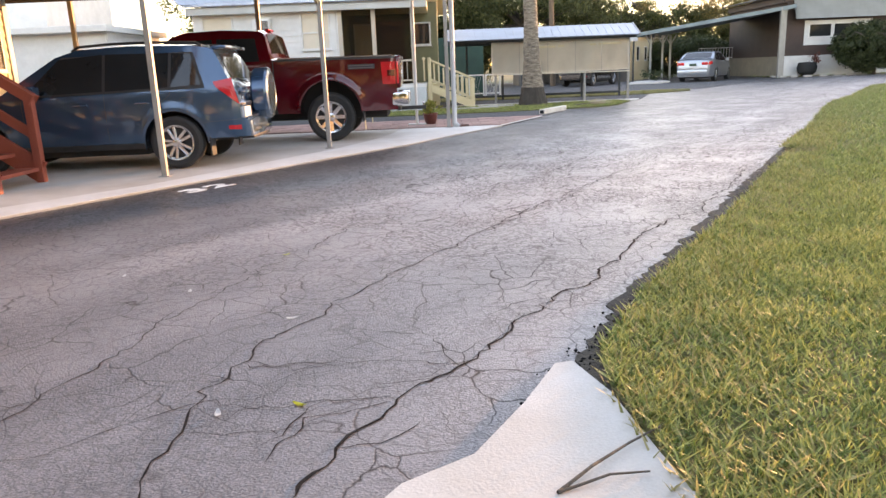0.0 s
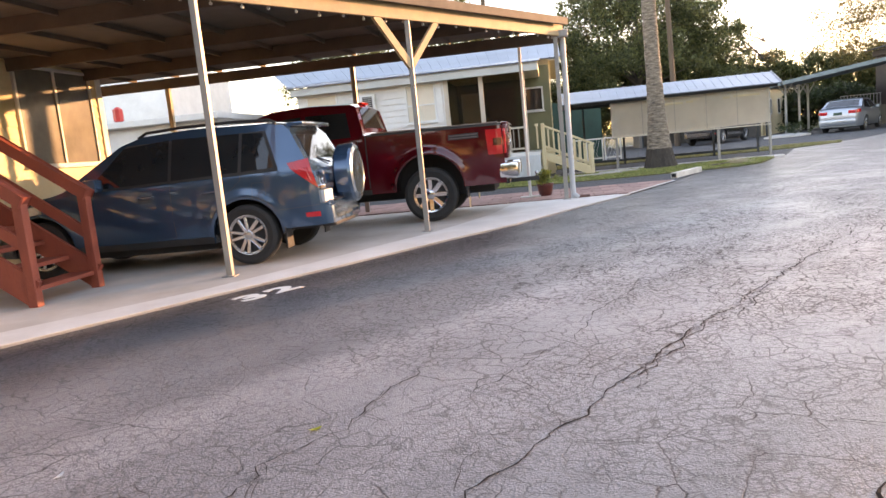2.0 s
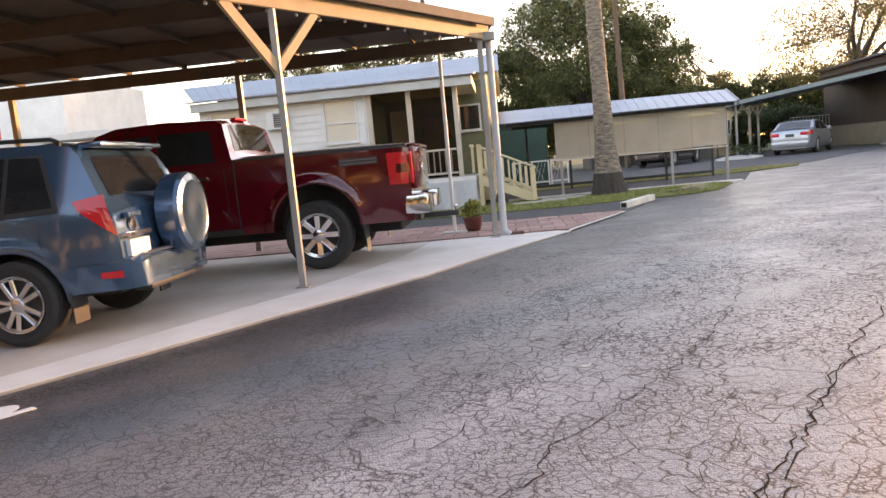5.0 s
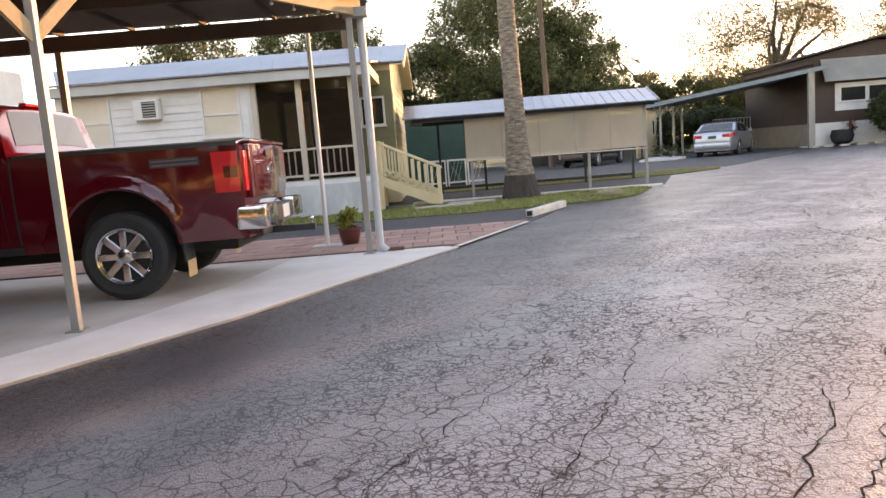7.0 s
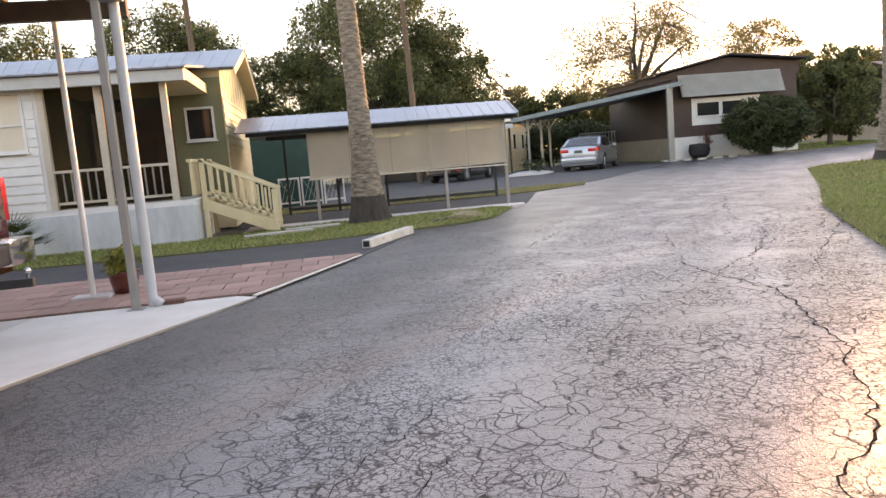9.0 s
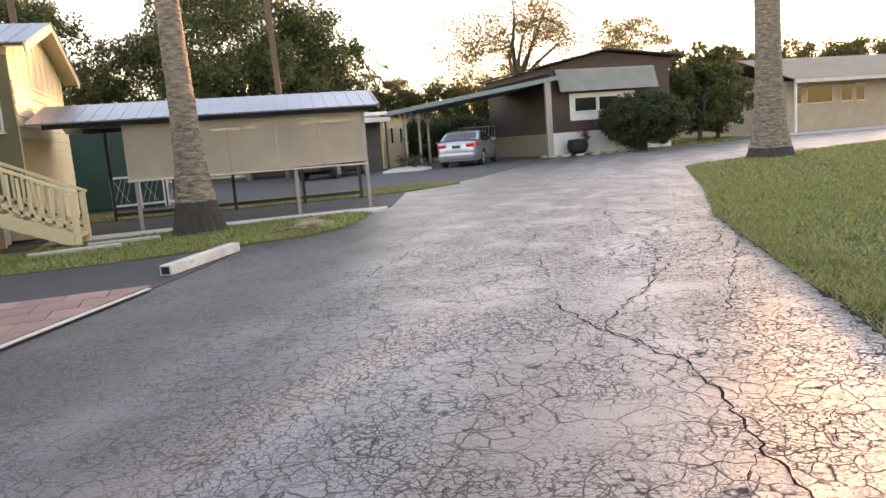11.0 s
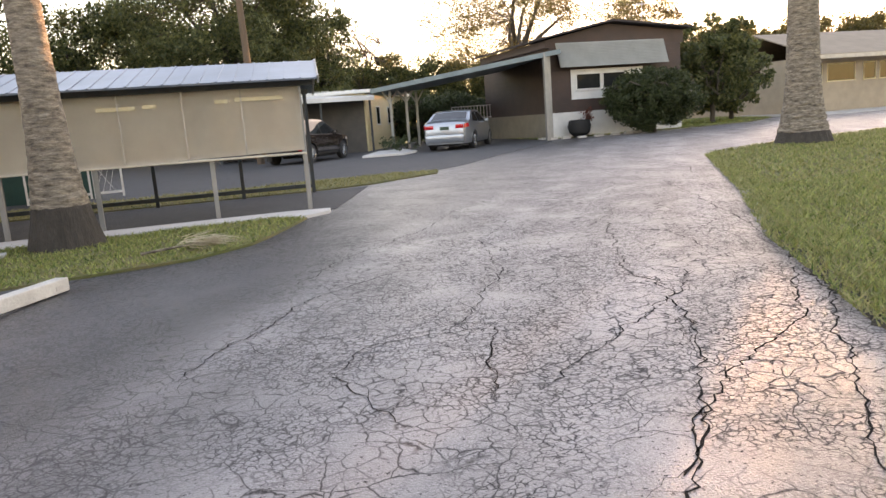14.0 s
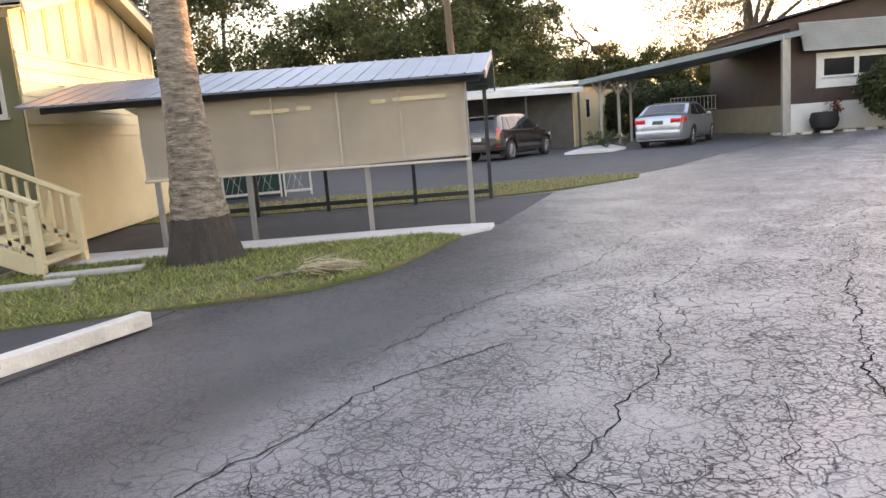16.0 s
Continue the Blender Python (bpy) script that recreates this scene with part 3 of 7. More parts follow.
def sheet_roof(name, parent, a, b, c, d, material, rib=0.3, thick=0.03, ribs=True):
    """Metal sheet between four corners (a-b along the eave, d-c along the ridge) with raised ribs running up the slope."""
    a, b, c, d = map(Vector, (a, b, c, d))
    nrm = (b - a).cross(d - a).normalized()
    if nrm.z < 0:
        nrm = -nrm
    bm = bm_new()
    top = [bm.verts.new(p + nrm * thick) for p in (a, b, c, d)]
    bot = [bm.verts.new(p) for p in (a, b, c, d)]
    bm.faces.new(top), bm.faces.new(list(reversed(bot)))
    for i in range(4):
        bm.faces.new((bot[i], bot[(i + 1) % 4], top[(i + 1) % 4], top[i]))
    k = max(1, int((b - a).length / rib))
    if ribs:
        for i in range(k + 1):
            f = i / k
            rb = bm_new()
            beam(rb, a.lerp(b, f) + nrm * (thick + 0.004), d.lerp(c, f) + nrm * (thick + 0.004), 0.03, 0.018, 0)
            part("roof_rib", rb, material, parent)
    bmesh.ops.recalc_face_normals(bm, faces=bm.faces)
    return part(name, bm, material, parent)


PLASTIC_GLASS = mat("dusty_pane", (0.20, 0.19, 0.17), (0.14, 0.135, 0.12), 2, 0.15, bump=0.0)
WIN_DARK = mat("dark_pane", (0.03, 0.03, 0.03), (0.02, 0.022, 0.022), 2, 0.06, bump=0.0)
IDENT = Matrix.Identity(4)

# ---- big carport along the road ----
carport = thing("carport", IDENT, "large open carport with steel posts and a brown metal roof", "carport")
E1, E3 = Vector((-3.80, 9.80)), Vector((0.02, 16.0))
ALONG = (E3 - E1).normalized()
E0 = E1 - ALONG * 5.2
ROOF_Z = 2.95
bm = bm_new()
RC = [E0 - ALONG * 0.4, E3 + ALONG * 0.15]
OUT = Vector((ALONG.y, -ALONG.x)) * 0.14
rp = [RC[0] + OUT, RC[1] + OUT, Vector((0.1, 17.05)), Vector((-11.5, 17.05)), Vector((-11.5, RC[0].y))]
prism(bm, [(p.x, p.y) for p in rp], ROOF_Z + 0.26, ROOF_Z + 0.29)
part("roof_deck", bm, SHEET_UNDER, carport)
bm = bm_new()
y = RC[0].y
while y < 17.0:
    f = (y - RC[0].y) / (RC[1].y - RC[0].y)
    xe = (RC[0].lerp(RC[1], min(max(f, 0), 1)) + OUT).x - 0.05
    box(bm, -11.4, xe, y - 0.02, y + 0.02, ROOF_Z + 0.29, ROOF_Z + 0.315)
    y += 0.30
part("roof_rib", bm, SHEET, carport)
bm = bm_new()
beam(bm, (*RC[0], ROOF_Z + 0.10), (*RC[1], ROOF_Z + 0.10), 0.05, 0.20)
part("front_beam", bm, BEAM, carport, "tan painted front beam")
bm = bm_new()
beam(bm, (*(RC[0] + OUT * 0.9), ROOF_Z + 0.245), (*(RC[1] + OUT * 0.9), ROOF_Z + 0.245), 0.03, 0.13)
part("fascia", bm, JOIST, carport)
bm = bm_new()
box(bm, -11.4, 0.05, 16.86, 16.96, ROOF_Z - 0.0, ROOF_Z + 0.2, 0.006)
part("rear_beam", bm, JOIST, carport)
for yy in (8.2, 10.6, 13.0, 14.9):
    f = (yy - RC[0].y) / (RC[1].y - RC[0].y)
    xe = RC[0].lerp(RC[1], f).x - 0.03
    bm = bm_new()
    box(bm, -11.4, xe, yy - 0.03, yy + 0.03, ROOF_Z + 0.06, ROOF_Z + 0.258, 0.005)
    part("joist", bm, JOIST, carport)
for i in range(11):
    xx = -10.6 + i * 0.95
    f = min(1, max(0, (xx + 0.1 - RC[0].x) / (RC[1].x - RC[0].x)))
    y0 = RC[0].y + (RC[1].y - RC[0].y) * f + 0.03 if xx > RC[0].x else RC[0].y
    bm = bm_new()
    box(bm, xx - 0.025, xx + 0.025, y0, 16.9, ROOF_Z + 0.19, ROOF_Z + 0.262, 0.004)
    part("purlin", bm, JOIST, carport)


def carport_post(x, y, w, ztop, material, label=""):
    bm = bm_new()
    box(bm, x - w / 2, x + w / 2, y - w / 2, y + w / 2, 0.02, ztop, 0.008)
    box(bm, x - w, x + w, y - w, y + w, 0.02, 0.032, 0.003)
    return part("post", bm, material, carport, label)


carport_post(-3.77, 9.80, 0.07, ROOF_Z, GALV)
carport_post(-2.07, 12.62, 0.07, ROOF_Z, GALV)
carport_post(-0.03, 16.02, 0.075, ROOF_Z + 0.02, GALV)
for px, py in ((-4.04, 16.9), (-8.02, 16.9), (-9.76, 16.9), (-7.0, 4.6)):
    carport_post(px, py, 0.09, ROOF_Z, BEAM if px < -7.5 else GALV)
bm = bm_new()
cyl(bm, (0.10, 16.14, 0.03), (0.10, 16.14, ROOF_Z + 0.1), 0.05, n=16)
cyl(bm, (0.10, 16.14, 0.10), (0.19, 16.10, 0.03), 0.05, n=16)
part("downpipe", bm, mat("pale_grey_pipe", (0.52, 0.53, 0.54), (0.44, 0.45, 0.46), 3, 0.5, bump=0.05), carport, "pale grey rain downpipe")
bm = bm_new()
box(bm, -0.1, 0.2, 15.98, 16.12, ROOF_Z - 0.02, ROOF_Z + 0.1, 0.01)
part("bracket", bm, GALV, carport)
for s in (-1, 1):
    bm = bm_new()
    p = Vector((-2.07, 12.62))
    q = p + ALONG * 0.62 * s
    beam(bm, (p.x, p.y, ROOF_Z - 0.62), (q.x, q.y, ROOF_Z + 0.02), 0.045, 0.10)
    part("knee_brace", bm, BEAM, carport)
for i in range(26):
    p = RC[0].lerp(RC[1], 0.25 + i * 0.029)
    bm = bm_new()
    c = p - OUT * (0.45 + 0.2 * (i % 2))
    bmesh.ops.create_icosphere(bm, subdivisions=1, radius=0.022, matrix=Matrix.Translation((c.x, c.y, ROOF_Z - 0.005 - 0.01 * (i % 3))))
    cyl(bm, (c.x, c.y, ROOF_Z + 0.0), (c.x, c.y, ROOF_Z + 0.20), 0.007, n=6)
    part("light_bulb", bm, WHITE, carport, "small round unlit string light")

# brick shoe by the corner post
bm = bm_new()
box(bm, 0.16, 0.40, 16.10, 16.22, 0.02, 0.07, 0.01)
tagged(part("brick", bm, mat("brown_brick", (0.16, 0.08, 0.06), None, 6, 0.85, bump=0.4)), "loose brown brick at the foot of the post", "brick")

# ---- house with the red stairs, behind the cars ----
home_a = thing("mobile_home", IDENT, "cream sided mobile home under the big carport", "house")
bm = bm_new()
box(bm, -14.5, -8.55, 5.0, 15.3, 0.0, 3.7, 0.01)
part("wall", bm, CREAM, home_a)
siding(home_a, 5.0, 15.2, -8.55, 0.75, 3.2, 0.2, CREAM, "x", 1, ((13.0, 15.05, 1.5, 3.15), (8.6, 9.6, 0.8, 3.0)))
bm = bm_new()
box(bm, -8.56, -8.50, 15.18, 15.32, 0.6, 3.3, 0.006)
part("corner_trim", bm, WHITE, home_a)
window("window", home_a, 13.1, 14.95, -8.55, 1.55, 3.1, WHITE, PLASTIC_GLASS, "x", 1, 2)
bm = bm_new()
box(bm, -8.58, -8.50, 8.65, 9.55, 0.85, 2.9, 0.01)
part("door", bm, WHITE, home_a)

# ---- red wooden stairs ----
stair = thing("porch_stairs", pose(-5.30, 9.25, 0.02), "red painted wooden porch stairs with handrails", "stairs")
for i in range(6):
    z, xr = 0.19 * (i + 1), -0.27 * i
    bm = bm_new()
    box(bm, xr - 0.31, xr, -0.45, 0.45, z - 0.045, z, 0.006)
    part("tread", bm, REDWOOD, stair)
for s in (-1, 1):
    y = s * 0.49
    bm = bm_new()
    beam(bm, (0.0, y, 0.13), (-1.62, y, 1.27), 0.045, 0.26)
    part("stringer", bm, REDWOOD, stair)
    bm = bm_new()
    box(bm, -0.06, 0.04, y - 0.05, y + 0.05, 0.0, 1.02, 0.01)
    part("newel", bm, REDWOOD, stair)
    bm = bm_new()
    box(bm, -1.62, -1.52, y - 0.05, y + 0.05, 0.0, 2.1, 0.01)
    part("newel", bm, REDWOOD, stair)
    bm = bm_new()
    beam(bm, (0.05, y, 1.02), (-1.6, y, 2.15), 0.12, 0.09, 0.015)
    part("handrail", bm, REDWOOD, stair)
    bm = bm_new()
    beam(bm, (0.0, y, 0.58), (-1.6, y, 1.70), 0.04, 0.10)
    part("midrail", bm, REDWOOD, stair)
bm = bm_new()
box(bm, -3.45, -1.6, -0.5, 0.5, 1.05, 1.14, 0.01)
part("landing", bm, REDWOOD, stair)
for px in (-3.3, -2.4):
    for py in (-0.44, 0.44):
        bm = bm_new()
        box(bm, px - 0.05, px + 0.05, py - 0.05, py + 0.05, 0.0, 1.05, 0.008)
        part("leg", bm, REDWOOD, stair)

# ---- house with the screened porch ----
home_b = thing("porch_house", IDENT, "white and cream house with metal roof and screened porch", "house")
bm = bm_new()
box(bm, -7.45, -3.12, 23.23, 31.3, 0.05, 3.25, 0.0)
part("wall", bm, WHITE, home_b)
bm = bm_new()
box(bm, -3.12, -0.15, 25.9, 31.3, 0.05, 3.45, 0.0)
part("wall", bm, CREAM, home_b)
GX = -0.15
bm = bm_new()
gp = [(25.9, 3.45), (31.3, 3.45), (31.3, 3.55), (28.75, 4.38), (25.9, 3.62)]
va = [bm.verts.new((GX, yy, zz)) for yy, zz in gp]
vb = [bm.verts.new((-7.4, yy, zz)) for yy, zz in gp]
bm.faces.new(va), bm.faces.new(list(reversed(vb)))
for i in range(5):
    bm.faces.new((va[i], va[(i + 1) % 5], vb[(i + 1) % 5], vb[i]))
bmesh.ops.recalc_face_normals(bm, faces=bm.faces)
part("gable", bm, CREAM, home_b)
siding(home_b, 25.9, 31.3, GX, 0.15, 3.0, 0.2, CREAM, "x", 1)
WINS = ((-7.15, -6.3, 1.97, 2.98), (-4.2, -3.42, 2.0, 3.0), (-5.68, -5.1, 2.42, 2.9))
siding(home_b, -7.45, -3.2, 23.23, 0.85, 3.15, 0.17, WHITE, "y", -1, WINS)
window("window", home_b, -7.15, -6.3, 23.23, 1.97, 2.98, WHITE, SHADE, split=2.45)
window("window", home_b, -4.2, -3.42, 23.23, 2.0, 3.0, WHITE, SHADE, split=2.45)
ac = new("air_conditioner")
ac.parent = home_b
bm = bm_new()
box(bm, -5.66, -5.12, 23.0, 23.24, 2.44, 2.88, 0.02)
part("case", bm, WHITE, ac)
bm = bm_new()
box(bm, -5.46, -5.17, 22.985, 23.0, 2.49, 2.83, 0.004)
part("grille", bm, DARK, ac)
for k in range(6):
    bm = bm_new()
    box(bm, -5.46, -5.17, 22.976, 22.985, 2.51 + k * 0.055, 2.535 + k * 0.055)
    part("slat", bm, GALV, ac)
# porch floor, skirt, posts, screens, rail
AGED = mat("aged_cream_paint", (0.58, 0.51, 0.41), (0.46, 0.40, 0.32), 2.5, 0.65, bump=0.1)
WEATHERED = mat("weathered_grey_wood", (0.30, 0.26, 0.22), (0.20, 0.17, 0.14), 3, 0.8, bump=0.2)
PALE_GREY = mat("dull_white_paint", (0.52, 0.53, 0.51), (0.42, 0.43, 0.41), 1.5, 0.65, bump=0.1)
bm = bm_new()
box(bm, -3.12, -0.55, 23.2, 25.95, 0.72, 0.84, 0.008)
part("porch_floor", bm, WHITE, home_b)
bm = bm_new()
box(bm, -7.45, -0.58, 23.16, 23.2, 0.0, 0.74, 0.004)
box(bm, -0.60, -0.56, 23.2, 25.9, 0.0, 0.72, 0.004)
part("skirting", bm, SKIRT, home_b, "white skirting streaked with grime")
for px in (-3.07, -2.07, -0.90):
    bm = bm_new()
    box(bm, px - 0.06, px + 0.06, 23.2, 23.32, 0.84, 3.1, 0.008)
    part("porch_post", bm, AGED, home_b)
for a, b in ((-3.0, -2.14), (-2.0, -0.97)):
    for zz in (0.93, 1.52):
        bm = bm_new()
        box(bm, a, b, 23.22, 23.28, zz, zz + 0.05, 0.004)
        part("rail", bm, AGED, home_b)
    k = int((b - a) / 0.13)
    for i in range(1, k):
        bm = bm_new()
        xx = a + (b - a) * i / k
        box(bm, xx - 0.015, xx + 0.015, 23.235, 23.265, 0.98, 1.52)
        part("baluster", bm, WEATHERED, home_b)
    bm = bm_new()
    box(bm, a - 0.04, b + 0.04, 23.31, 23.318, 0.86, 3.08)
    part("screen", bm, mat_glass("screen_mesh", (0.62, 0.56, 0.48), 0.25), home_b, "dark insect screen")
for i in range(8):
    bm = bm_new()
    yy = 23.42 + i * 0.12
    box(bm, -0.63, -0.60, yy - 0.02, yy + 0.02, 0.9, 1.55)
    part("baluster", bm, CREAM, home_b)
bm = bm_new()
box(bm, -0.66, -0.58, 23.32, 24.36, 1.55, 1.61, 0.005)
part("rail", bm, CREAM, home_b)
bm = bm_new()
box(bm, -3.10, -0.16, 25.86, 25.90, 0.84, 3.44)
part("porch_back_wall", bm, SHADED_CREAM, home_b, "back wall in the olive tone of shaded cream")
bm = bm_new()
box(bm, -3.116, -3.08, 23.3, 25.86, 0.84, 3.3)
part("porch_side_wall", bm, SHADED_CREAM, home_b)
window("window", home_b, -2.9, -2.35, 25.86, 1.75, 2.75, WHITE, SHADE, split=2.2)
window("window", home_b, -0.95, -0.42, 25.86, 2.1, 2.75, WHITE, WIN_DARK)
bm = bm_new()
box(bm, -2.1, -1.25, 25.81, 25.86, 0.84, 2.85, 0.01)
part("door", bm, mat("brown_door", (0.16, 0.09, 0.05), None, 4, 0.5), home_b)
bm = bm_new()
box(bm, -7.55, -0.45, 22.95, 23.1, 3.05, 3.26, 0.008)
part("eave_fascia", bm, PALE_GREY, home_b)
bm = bm_new()
box(bm, -0.60, -0.45, 23.1, 25.95, 3.08, 3.30, 0.008)
part("porch_header", bm, CREAM, home_b)
bm = bm_new()
box(bm, -7.45, -0.6, 23.1, 25.9, 3.08, 3.12)
part("porch_ceiling", bm, CREAM, home_b)
sheet_roof("porch_roof", home_b, (-7.62, 22.88, 3.27), (-0.40, 22.88, 3.27), (-0.40, 26.0, 3.66), (-7.62, 26.0, 3.66), SHEET)
sheet_roof("main_roof", home_b, (-8.6, 25.7, 3.60), (0.22, 25.7, 3.60), (0.22, 28.75, 4.45), (-10.2, 28.75, 4.45), SHEET)
sheet_roof("main_roof", home_b, (-8.6, 31.85, 3.52), (0.22, 31.85, 3.52), (0.22, 28.75, 4.45), (-10.2, 28.75, 4.45), SHEET)
for p, q in (((0.2, 25.65, 3.52), (0.2, 28.75, 4.37)), ((0.2, 28.75, 4.37), (0.2, 31.9, 3.43))):
    bm = bm_new()
    beam(bm, p, q, 0.04, 0.17)
    part("barge_board", bm, CREAM, home_b)
    bm = bm_new()
    p2, q2 = Vector(p), Vector(q)
    beam(bm, p2 + Vector((-0.18, 0, 0.02)), q2 + Vector((-0.18, 0, 0.02)), 0.34, 0.02)
    part("soffit", bm, CREAM, home_b)
for i in range(9):
    bm = bm_new()
    yy = 26.3 + i * 0.6
    box(bm, GX + 0.03, GX + 0.045, yy - 0.02, yy + 0.02, 3.02, 3.6 + max(0, 0.7 - abs(yy - 28.75) * 0.28))
    part("gable_batten", bm, CREAM, home_b)

# ---- cream stairs of the porch ----
steps = thing("porch_steps", pose(-0.5, 24.3, 0.03) @ Matrix.Diagonal((0.98, 1, 1.0, 1)), "cream painted wooden porch steps with balustrades", "stairs")
for i in range(5):
    z = 0.78 - 0.155 * i
    bm = bm_new()
    box(bm, 0.28 * i + 0.02, 0.28 * i + 0.32, -0.5, 0.5, z - 0.045, z, 0.006)
    part("tread", bm, CREAM, steps)
for s in (-1, 1):
    y = s * 0.54
    bm = bm_new()
    beam(bm, (0.0, y, 0.68), (1.45, y, 0.07), 0.04, 0.22)
    part("stringer", bm, CREAM, steps)
    for xx, zz in ((0.05, 1.58), (1.42, 0.86)):
        bm = bm_new()
        box(bm, xx - 0.05, xx + 0.05, y - 0.05, y + 0.05, 0.0, zz, 0.01)
        part("newel", bm, CREAM, steps)
    bm = bm_new()
    beam(bm, (0.0, y, 1.55), (1.5, y, 0.86), 0.10, 0.05)
    part("handrail", bm, CREAM, steps)
    bm = bm_new()
    beam(bm, (0.05, y, 0.92), (1.42, y, 0.28), 0.04, 0.07)
    part("bottom_rail", bm, CREAM, steps)
    for i in range(8):
        xx = 0.2 + i * 0.15
        zz = 0.86 - xx * 0.465
        bm = bm_new()
        box(bm, xx - 0.022, xx + 0.022, y - 0.02, y + 0.02, zz, zz + 0.63)
        part("baluster", bm, CREAM, steps)

# ---- low carport with the tan shade cloth ----
low = thing("low_carport", IDENT, "low carport with grey metal roof and tan shade cloth", "carport")
SX0, SX1, SY0, SY1 = 0.85, 6.35, 25.55, 29.0
for px in (1.75, 3.05, 4.75, 6.22):
    bm = bm_new()
    box(bm, px - 0.035, px + 0.035, SY0 - 0.035, SY0 + 0.035, 0.0, 2.05, 0.005)
    part("post", bm, GALV, low)
DARKSTEEL = mat("dark_steel", (0.06, 0.07, 0.075), (0.04, 0.045, 0.05), 4, 0.5, metal=0.3)
for px in (0.95, 2.3, 3.65, 5.33, 6.78):
    bm = bm_new()
    box(bm, px - 0.035, px + 0.035, SY1 - 0.035, SY1 + 0.035, 0.0, 2.1, 0.005)
    part("post", bm, DARKSTEEL, low)
bm = bm_new()
box(bm, 0.9, 6.8, SY1 - 0.03, SY1 + 0.03, 0.12, 0.2, 0.004)
part("bottom_rail", bm, DARKSTEEL, low)
bm = bm_new()
box(bm, 0.3, 6.45, SY0 - 0.10, SY0 - 0.04, 2.03, 2.14, 0.006)
part("eave_beam", bm, DARKSTEEL, low)
bm = bm_new()
box(bm, 0.5, 6.85, SY1 - 0.03, SY1 + 0.05, 2.06, 2.16, 0.006)
part("eave_beam", bm, DARKSTEEL, low)
sheet_roof("roof", low, (0.1, 25.2, 2.10), (6.48, 25.2, 2.10), (6.78, 27.3, 2.55), (0.1, 27.3, 2.55), SHEET, 0.25)
sheet_roof("roof", low, (0.1, 29.4, 2.10), (7.0, 29.4, 2.10), (6.78, 27.3, 2.55), (0.1, 27.3, 2.55), SHEET, 0.25)
bm = bm_new()
beam(bm, (6.50, 25.2, 2.10), (6.80, 27.3, 2.55), 0.03, 0.12)
beam(bm, (6.80, 27.3, 2.55), (7.02, 29.4, 2.10), 0.03, 0.12)
part("barge_board", bm, GALV, low)
# the cloth hangs in soft folds
bm = bm_new()
nx, nz = 60, 10
grid = [[bm.verts.new((1.62 + 4.6 * i / nx, 25.49 + 0.012 * math.sin(i * 0.9) * (j / nz) + 0.01 * math.sin(i * 0.23 + j), 2.03 - (1.02 + 0.05 * (1 - i / nx)) * j / nz)) for j in range(nz + 1)] for i in range(nx + 1)]
for i in range(nx):
    for j in range(nz):
        bm.faces.new((grid[i][j], grid[i + 1][j], grid[i + 1][j + 1], grid[i][j + 1]))
bmesh.ops.solidify(bm, geom=bm.faces[:], thickness=0.004)
part("shade_cloth", bm, SHADE, low, "tan woven shade cloth panel", smooth=True)
bm = bm_new()
cyl(bm, (1.6, 25.48, 0.985), (6.24, 25.48, 0.955), 0.018, n=10)
part("hem_bar", bm, SHADE, low)
for k, (a, b) in enumerate(((3.2, 3.75), (3.85, 4.05), (4.9, 5.1), (5.2, 5.95))):
    bm = bm_new()
    box(bm, a, b, 25.468, 25.472, 1.80 + 0.012 * k, 1.86 + 0.012 * k)
    part("worn_patch", bm, CREAM, low, "pale worn streak in the cloth")
for xx in (2.55, 3.5, 4.42, 5.3):
    part("cloth_seam", box(bm_new(), xx - 0.012, xx + 0.012, 25.466, 25.478, 1.0, 2.02), AGED, low, "stitched seam in the cloth")
bm = bm_new()
box(bm, -4.5, 1.9, 33.9, 34.02, 0.0, 2.6)
screen_wall = part("green_fence_panel", bm, GREEN)
tagged(screen_wall, "dark green sheet metal fence behind the carport", "fence")
gate = thing("lattice_gate", pose(0.45, 33.2, 0.0, 0, 0, 10), "low white lattice panels on the grass", "gate")
for k in range(3):
    bm = bm_new()
    x0 = k * 0.75
    for z in (0.12, 0.92):
        box(bm, x0, x0 + 0.7, -0.02, 0.02, z, z + 0.06)
    for xx in (x0, x0 + 0.65):
        box(bm, xx, xx + 0.05, -0.019, 0.019, 0.02, 0.98)
    part("frame", bm, WHITE, gate)
    bm = bm_new()
    for i in range(4):
        beam(bm, (x0 + 0.05 + i * 0.15, 0.005, 0.16), (x0 + 0.05 + ((i + 2) % 5) * 0.13, 0.005, 0.92), 0.014, 0.008, 0)
    part("lattice", bm, WHITE, gate)


